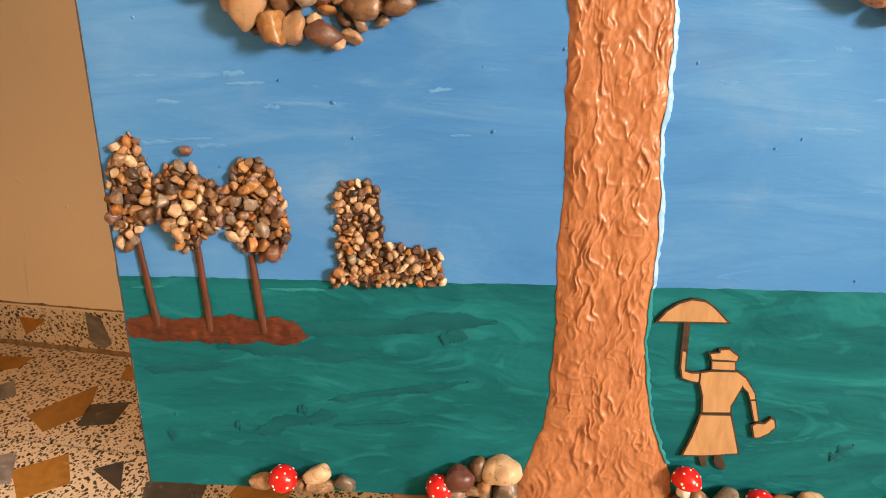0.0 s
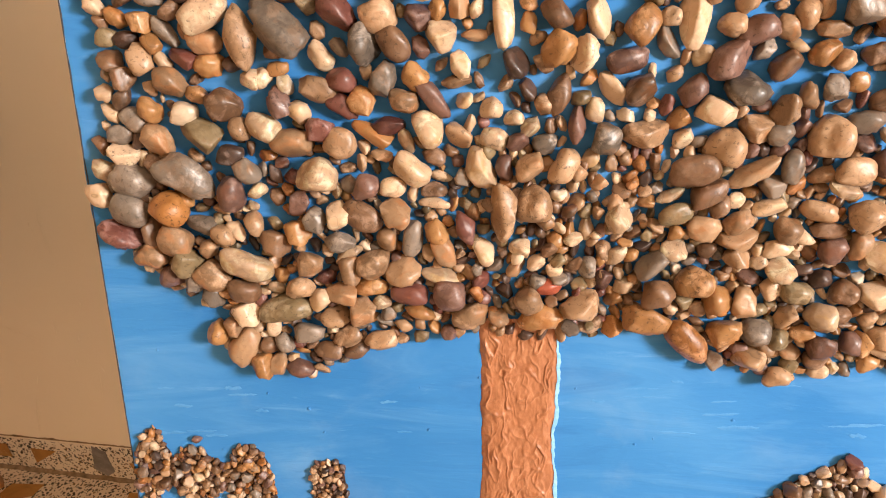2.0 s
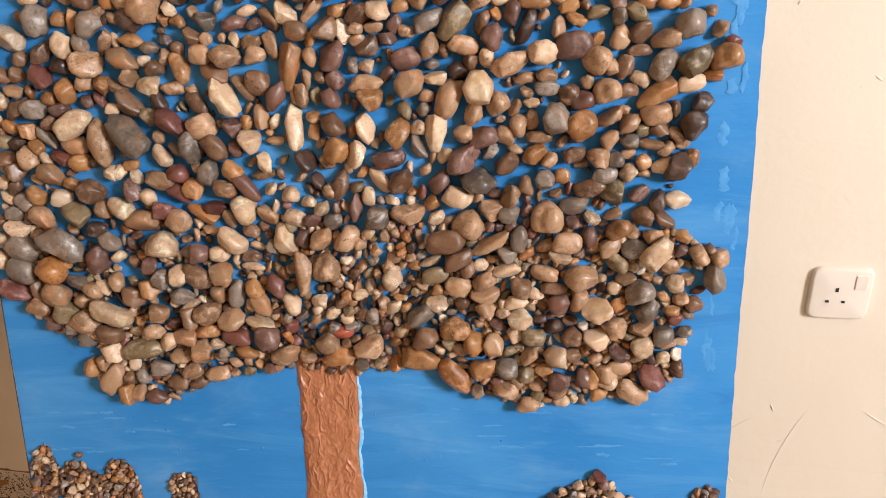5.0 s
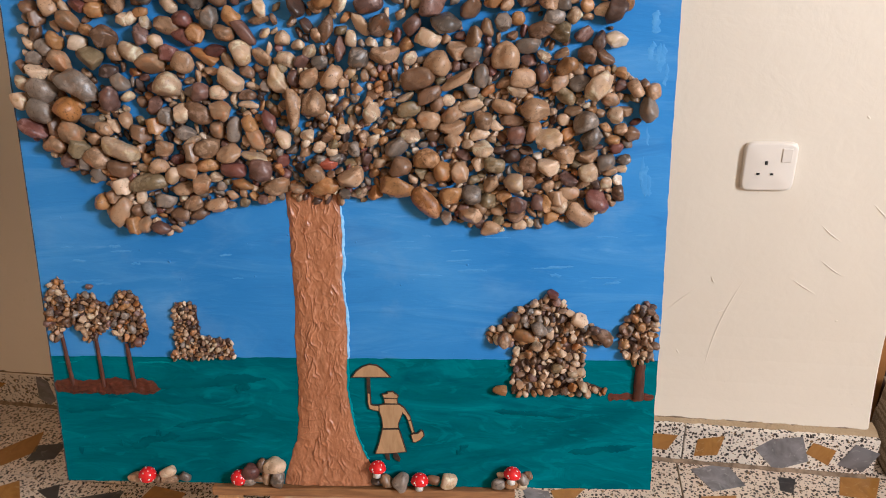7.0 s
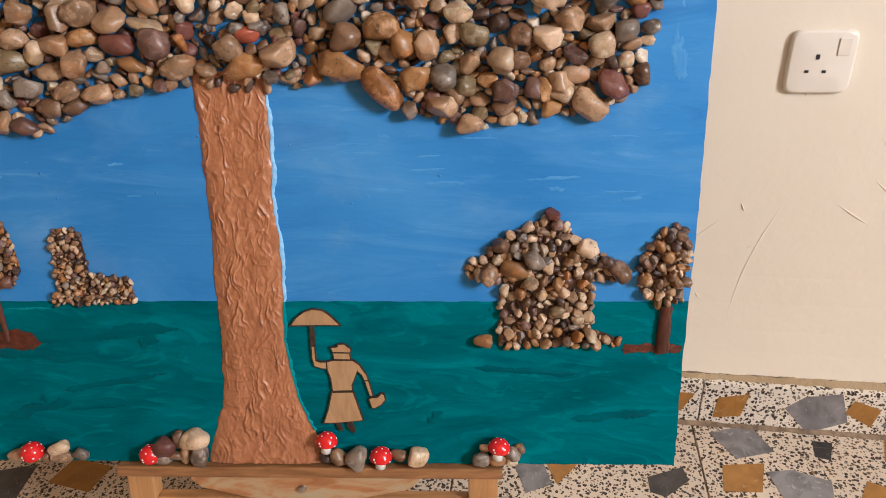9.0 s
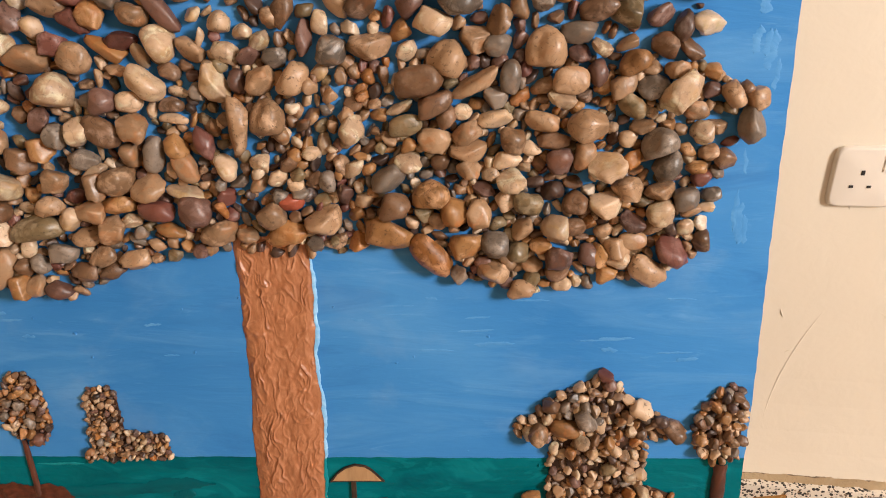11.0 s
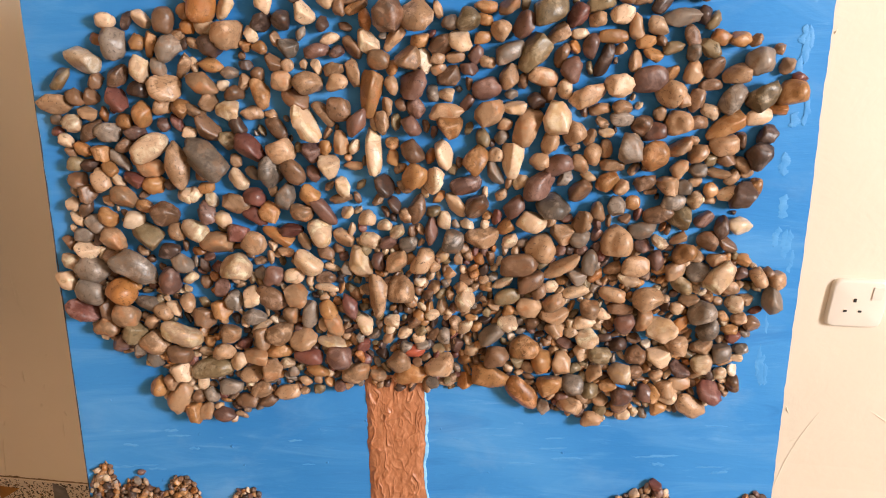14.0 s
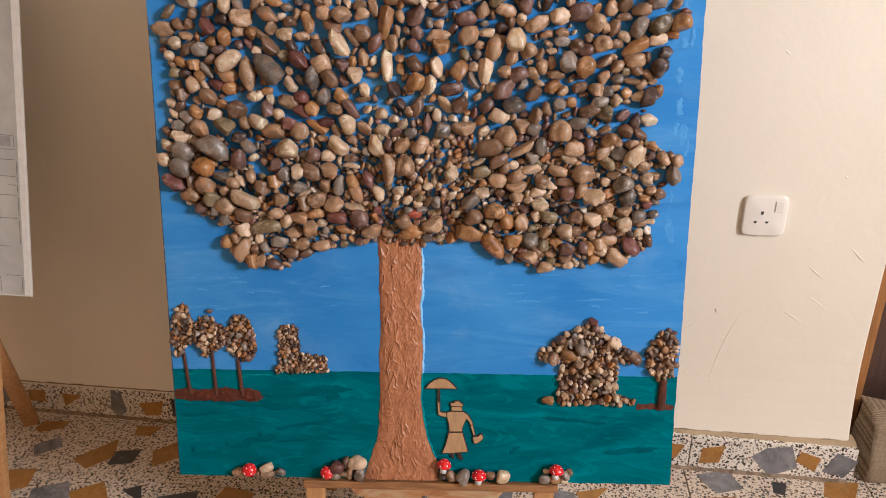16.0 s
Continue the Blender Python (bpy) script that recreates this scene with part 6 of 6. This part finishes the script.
plate([(0.5358, 0.0863), (0.54, 0.0892), (0.5464, 0.089), (0.5512, 0.0945), (0.5551, 0.0925), (0.5569, 0.0851), (0.5514, 0.0784), (0.5437, 0.0737), (0.5391, 0.074)], 0.0014)
slab(bm, [(0.4965, 0.0537), (0.503, 0.0552), (0.5041, 0.044), (0.4993, 0.0449)], 0.0002, 0.0026, 1)
slab(bm, [(0.5095, 0.0555), (0.5151, 0.0558), (0.5199, 0.0459), (0.5186, 0.0414), (0.5126, 0.0444), (0.5092, 0.0499)], 0.0002, 0.0026, 1)
part("plywood_silhouette", bm, (PLY, BURNT), picture, "flat plywood silhouette with umbrella and burnt edges")

# ---- the easel under the board ----
easel = new("easel")
easel.matrix_world = BOARD
tagged(easel, "varnished pine easel with a paint-stained bracket", "easel")
FOOT = -0.283
for u0, u1 in ((0.229, 0.262), (0.652, 0.688)):
    bm = bmesh.new()
    box(bm, (u0, FOOT, -0.035), (u1, 0.99, -0.0125), 0.002)
    part("leg", bm, PINE_UP, easel)
bm = bmesh.new()
box(bm, (0.262, -0.108, -0.034), (0.652, -0.062, -0.016), 0.002)
part("crossbar", bm, PINE, easel)
bm = bmesh.new()
box(bm, (0.230, -0.0155, -0.034), (0.692, -0.0015, 0.010), 0.002)
part("ledge", bm, LEDGE_WOOD, easel, "ledge smeared with brown paint")
bm = bmesh.new()
low = []
for i in range(25):
    s = i / 24
    drop = 0.030 + 0.024 * math.sin(math.pi * s) ** 1.6 + 0.002 * math.sin(9 * s)
    low.append((0.318 + 0.275 * s, -drop if 0.02 < s < 0.98 else -0.020))
slab(bm, low + [(0.593, -0.0158), (0.318, -0.0158)], -0.010, 0.006)
part("bracket", bm, BRACKET, easel, "paint-stained curved bracket", False)
bm = bmesh.new()
bmesh.ops.create_cone(bm, cap_ends=True, segments=20, radius1=0.0052, radius2=0.004, depth=0.004, matrix=Matrix.Translation((0.452, -0.032, 0.008)))
part("bolt", bm, STEEL, easel, "grey steel bolt head")
bm = bmesh.new()
box(bm, (0.440, -0.064, -0.014), (0.476, -0.050, 0.002), 0.002)
part("block", bm, PINE, easel)
# rear leg, hinged high behind the board
inv = BOARD.inverted()
bm = bmesh.new()
beam(bm, inv @ Vector((0.17, 0.93, 0.0)), inv @ Vector((0.17, 0.70, 1.05)), 0.034, 0.022, (0, 0, 1))
part("rear_leg", bm, PINE_UP, easel)

# ---- a second easel with a sketch, past the board's edge ----
easel2 = new("easel")
tagged(easel2, "varnished pine easel holding a grey sketch", "easel")
c0 = Vector((-0.705, 0.735, 0.481))
up2 = Vector((0.040, 0.118, 0.60)).normalized()
rt2 = Vector((0.985, 0.16, -0.05))
rt2 = (rt2 - up2 * rt2.dot(up2)).normalized()
CANVAS = Matrix((rt2, up2, rt2.cross(up2))).transposed().to_4x4()
CANVAS.translation = c0
for a, b, w in (((-0.835, 0.630, 0.0), (-0.755, 0.865, 1.25), 0.034), ((-1.28, 0.56, 0.0), (-1.10, 0.83, 1.25), 0.034)):
    bm = bmesh.new()
    beam(bm, a, b, w, 0.022, (0.15, -1, 0))
    part("leg", bm, PINE_UP, easel2)
bm = bmesh.new()
beam(bm, (-0.962, 0.912, 0.0), (-0.905, 0.795, 0.36), 0.036, 0.024, (0.6, -0.8, 0))
beam(bm, (-0.905, 0.795, 0.36), (-0.86, 0.80, 1.2), 0.036, 0.022, (0.6, -0.8, 0))
part("rear_leg", bm, PINE_UP, easel2)
bm = bmesh.new()
beam(bm, (-1.30, 0.665, 0.462), (-0.82, 0.745, 0.452), 0.03, 0.03, (0, -1, 0))
part("ledge", bm, PINE, easel2)

sketch = new("sketch_panel")
sketch.matrix_world = CANVAS
tagged(sketch, "grey pencil sketch on a white-edged panel, on an easel", "picture")
bm = bmesh.new()
box(bm, (-0.62, 0.0, -0.006), (0.0, 0.85, 0.0), 0.004)
part("panel", bm, WHITE, sketch, "white panel with rounded corners")
SKETCH, nt, b = mat("pencil_sketch", 0.7)
v = coords(nt)
wash = noise_tex(nt, v, 9, 5, 0.6, 0.8)
c = ramp(nt, wash, [(0.3, (0.36, 0.345, 0.315)), (0.7, (0.50, 0.48, 0.44))])
nt.links.new(c, b.inputs["Base Color"])
bump(nt, b, noise_tex(nt, v, 180, 3), 0.15, 0.0005)
PENCIL = paint("pencil_line", (0.10, 0.098, 0.09), (0.20, 0.195, 0.18), 0.7, 120)
SHADE = paint("pencil_shading", (0.24, 0.23, 0.21), (0.34, 0.325, 0.30), 0.7, 60)
bm = bmesh.new()
box(bm, (-0.60, 0.004, 0.0), (-0.015, 0.838, 0.0015))
part("drawing", bm, SKETCH, sketch, "grey pencil drawing of blocks")
draw_rng = random.Random(12)
lines, fills = bmesh.new(), bmesh.new()
v = 0.008
while v < 0.33:
    h = draw_rng.uniform(0.022, 0.060) * (1.0 if v < 0.2 else 0.6)
    u = -0.585 + draw_rng.uniform(0, 0.03)
    while u < -0.03:
        w = min(draw_rng.uniform(0.03, 0.10), -0.018 - u)
        if draw_rng.random() < 0.75:
            box(lines, (u, v + h - 0.0012, 0.0015), (u + w * 0.95, v + h, 0.0018))
        if draw_rng.random() < 0.6:
            box(lines, (u + w - 0.0012, v + 0.002, 0.0015), (u + w, v + h * 0.9, 0.0018))
        if draw_rng.random() < 0.35:
            box(fills, (u + 0.004, v + 0.004, 0.0015), (u + w * draw_rng.uniform(0.4, 0.9), v + h * draw_rng.uniform(0.4, 0.9), 0.0017))
        u += w + draw_rng.uniform(0.0, 0.03)
    v += h + draw_rng.uniform(0, 0.006)
tagged(part("pencil_lines", lines, PENCIL, sketch), kind="stuff")
tagged(part("pencil_shading", fills, SHADE, sketch), kind="stuff")

# ---- sacking-covered bundle by the door ----
BURLAP, nt, b = mat("woven_sacking", 0.9)
v = coords(nt, "Object")
wa = node(nt, "TexWave", Scale=170.0, Distortion=2.5, Detail=2.0)
wa.bands_direction = "X"
wb = node(nt, "TexWave", Scale=170.0, Distortion=2.5, Detail=2.0)
wb.bands_direction = "Z"
nt.links.new(v, wa.inputs[0])
nt.links.new(v, wb.inputs[0])
weave = calc(nt, "MULTIPLY", wa.outputs["Fac"], wb.outputs["Fac"])
c = ramp(nt, weave, [(0.05, (0.16, 0.11, 0.062)), (0.5, (0.38, 0.29, 0.19))])
c = mix(nt, c, (0.18, 0.12, 0.07), ramp(nt, noise_tex(nt, v, 9, 4), [(0.5, grey(0)), (0.72, grey(0.6))]))
nt.links.new(c, b.inputs["Base Color"])
bump(nt, b, weave, 0.5, 0.0015)
bm = bmesh.new()
nx, nz = 44, 24
vs = {}
for i in range(nx + 1):
    for j in range(nz + 1):
        x = 1.142 + 0.014 * j / nz + 0.62 * i / nx
        top = 0.148 - 0.08 * (i / nx)
        s = j / nz
        z = top * s + 0.003
        y = 0.945 + 0.05 * s * s + 0.012 * noise.noise((x * 9, z * 9, 0)) + 0.035 * (max(0, s - 0.85) / 0.15) ** 2
        vs[i, j] = bm.verts.new((x + 0.004 * noise.noise((z * 20, 3, 0)), y, z))
for i in range(nx):
    for j in range(nz):
        bm.faces.new((vs[i, j], vs[i + 1, j], vs[i + 1, j + 1], vs[i, j + 1]))
ex = bmesh.ops.extrude_edge_only(bm, edges=[e for e in bm.edges if len(e.link_faces) == 1])
for v_ in ex["geom"]:
    if isinstance(v_, bmesh.types.BMVert):
        v_.co.y = max(v_.co.y + 0.05, 1.06)
bmesh.ops.recalc_face_normals(bm, faces=bm.faces)
tagged(new("sacking_sheet", mesh_of("sacking_sheet", bm, BURLAP, smooth=True)), "bundle covered in coarse brown sacking, on the floor by the door", "sack")

# ---- floor and skirting pieces ----
floor = solid("floor", (-2.72, -4.62, -0.06), (EAST + 0.12, WALL_Y + 0.16, -0.004), GROUT, "cream terrazzo tile floor with amber and grey marble chips", "floor", "structure")
PITCH, GAP = 0.4085, 0.003
bm = bmesh.new()
box(bm, (GAP / 2, GAP / 2, -0.02), (PITCH - GAP / 2, PITCH - GAP / 2, 0.0), 0.0012)
TILE = mesh_of("tile", bm, TERRAZZO)
for i in range(-9, 12):
    for j in range(-14, 2):
        x, y = -0.489 + i * PITCH, 0.738 + (j - 1) * PITCH
        if -2.8 < x < EAST and -4.7 < y:
            t = new("tile", TILE)
            t.parent = floor
            t.location = (x, y, 0.0)

chip_rng = random.Random(19)
CHIPS = []
for k in range(9):
    rng = random.Random(100 + k)
    n = rng.choice((3, 4, 4, 4, 5))
    bm = bmesh.new()
    out = []
    for i in range(n):
        a = 2 * math.pi * (i + 0.5 + rng.uniform(-0.3, 0.3)) / n
        r = rng.uniform(0.78, 1.22)
        out.append((r * math.cos(a), r * 0.72 * math.sin(a)))
    slab(bm, out, -1.0, 0.0)
    CHIPS.append(bm)
CHIP_MESH = {}
for k, bm in enumerate(CHIPS):
    for key, m in (("a", AMBER), ("g", SLATE), ("k", COAL)):
        CHIP_MESH[k, key] = mesh_of("chip", bm.copy(), m)
    bm.free()


def chip(x, y, size, turn, key, shape, parent=floor, upright=False):
    ob = new("chip", CHIP_MESH[shape, key])
    ob.parent = parent
    if upright:
        ob.matrix_basis = Matrix.Translation((x, SKIRT_Y - 0.0008, y)) @ Matrix.Rotation(radians(90), 4, "X") @ Matrix.Rotation(radians(turn), 4, "Z") @ Matrix.Diagonal((size, size, 0.003, 1))
    else:
        ob.matrix_basis = Matrix.Translation((x, y, 0.0008)) @ Matrix.Rotation(radians(turn), 4, "Z") @ Matrix.Diagonal((size, size, 0.003, 1))


PLACED = [(0.799, 0.817, 0.047, 10, "a"), (0.884, 0.806, 0.050, -20, "g"), (1.001, 0.795, 0.046, 60, "a"), (0.817, 0.905, 0.050, 5, "g"), (0.518, 0.815, 0.046, 80, "a"), (0.677, 0.797, 0.038, 30, "k"),
          (0.450, 0.785, 0.042, 110, "g"), (-0.427, 0.675, 0.055, 10, "k"), (-0.289, 0.706, 0.052, -10, "a"), (-0.278, 0.628, 0.030, 30, "k"), (-0.160, 0.600, 0.05, 0, "a"), (0.945, 0.900, 0.026, 80, "k"),
          (0.137, 0.650, 0.045, 70, "k"), (0.240, 0.650, 0.050, 10, "a"), (-0.02, 0.632, 0.055, -20, "g")]
PLACED_2 = [(-0.719, 0.812, 0.055, 50, "a"), (-0.634, 0.814, 0.040, 5, "k"), (-0.848, 0.835, 0.042, 40, "g"), (-0.532, 0.834, 0.050, 45, "a"), (-0.860, 0.700, 0.05, 10, "a"), (-0.733, 0.668, 0.055, 25, "g"),
            (-0.640, 0.676, 0.050, 20, "a"), (-0.540, 0.690, 0.036, 0, "k"), (-0.900, 0.905, 0.040, 10, "a"), (-0.640, 0.925, 0.034, 5, "a"), (0.30, 0.80, 0.045, 0, "g"), (-0.10, 0.79, 0.05, 0, "a"), (1.08, 0.905, 0.05, 0, "a"), (1.08, 0.82, 0.05, -30, "k")]
spots = [(p[0], p[1]) for p in PLACED + PLACED_2]
for k, (x, y, size, turn, key) in enumerate(PLACED + PLACED_2):
    chip(x, y, size * 1.12, turn, key, k % 9)
for _ in range(900):
    x, y = chip_rng.uniform(-1.4, 1.9), chip_rng.uniform(-0.9, 0.90)
    jx, jy = (x + 0.489) % PITCH, (y - 0.738) % PITCH
    if min(jx, PITCH - jx, jy, PITCH - jy) > 0.05 and all((x - a) ** 2 + (y - c) ** 2 > 0.112 ** 2 for a, c in spots):
        spots.append((x, y))
        chip(x, y, chip_rng.uniform(0.034, 0.054), chip_rng.uniform(0, 360), chip_rng.choice("aaggk"), chip_rng.randrange(9))

# terrazzo skirting with a rough mortar ledge on top
SKIRT_Y, SKIRT_H = 0.954, 0.091
skirting = new("baseboard")
skirting.rotation_euler = (0, 0, -0.0135)
tagged(skirting, "terrazzo skirting with amber and grey marble chips under a rough mortar ledge", "skirting", "", "structure")
for k in range(-6, 4):
    x0, x1 = max(-2.1, 0.734 - PITCH + k * PITCH), min(1.102, 0.734 + k * PITCH)
    if x1 - x0 > 0.05:
        bm = bmesh.new()
        box(bm, (x0 + 0.0008, SKIRT_Y, 0.0015), (x1 - 0.0008, SKIRT_Y + 0.06, SKIRT_H), 0.0025)
        part("skirting_tile", bm, PALE_TERRAZZO, skirting)
bm = bmesh.new()
n = 800
prev = None
for i in range(n + 1):
    x = -2.1 + 3.2 * i / n
    r = [noise.noise((x * 45, q, 0)) + 0.7 * noise.noise((x * 150, q, 4)) for q in (0, 5, 9)]
    ring = [bm.verts.new((x, SKIRT_Y + 0.010 + 0.004 * r[0], SKIRT_H - 0.001)), bm.verts.new((x, SKIRT_Y + 0.014 + 0.004 * r[1], SKIRT_H + 0.002 + 0.002 * r[2])),
            bm.verts.new((x, SKIRT_Y + 0.024 + 0.004 * r[2], SKIRT_H + 0.006 + 0.003 * r[1])), bm.verts.new((x, SKIRT_Y + 0.05, SKIRT_H + 0.007 + 0.002 * r[0]))]
    if prev:
        for q in range(3):
            bm.faces.new((prev[q], ring[q], ring[q + 1], prev[q + 1]))
    prev = ring
bmesh.ops.recalc_face_normals(bm, faces=bm.faces)
part("mortar_ledge", bm, LEDGE, skirting, "rough beige mortar", True)
bm = bmesh.new()
prev = None
for i in range(n + 1):
    x = -2.1 + 3.19 * i / n
    r = [noise.noise((x * 30, q, 2)) for q in (0, 5)]
    ring = [bm.verts.new((x, SKIRT_Y - 0.007 + 0.003 * r[0], 0.0004)), bm.verts.new((x, SKIRT_Y - 0.002, 0.003)), bm.verts.new((x, SKIRT_Y + 0.0005, 0.007 + 0.003 * r[1]))]
    if prev:
        for q in range(2):
            bm.faces.new((prev[q], ring[q], ring[q + 1], prev[q + 1]))
    prev = ring
bmesh.ops.recalc_face_normals(bm, faces=bm.faces)
part("dirty_joint", bm, DIRT, skirting, "brown dusty joint", True)
for k, (x, z, size, turn, key) in enumerate([(0.784, 0.032, 0.034, 15, "a"), (0.925, 0.035, 0.046, 10, "g"), (1.000, 0.038, 0.030, -20, "a"), (1.070, 0.036, 0.036, 50, "g"), (-0.884, 0.036, 0.032, 60, "a"), (-0.747, 0.036, 0.036, 85, "g"),
                                              (-0.655, 0.036, 0.034, 10, "a"), (-0.572, 0.036, 0.032, 80, "k"), (-0.98, 0.040, 0.03, 0, "a"), (0.690, 0.036, 0.030, 0, "a"), (-1.1, 0.036, 0.034, 0, "g"), (-0.45, 0.036, 0.034, 0, "a")]):
    chip(x, z + 0.010, size * 1.18, turn, key, k % 9, skirting, True)
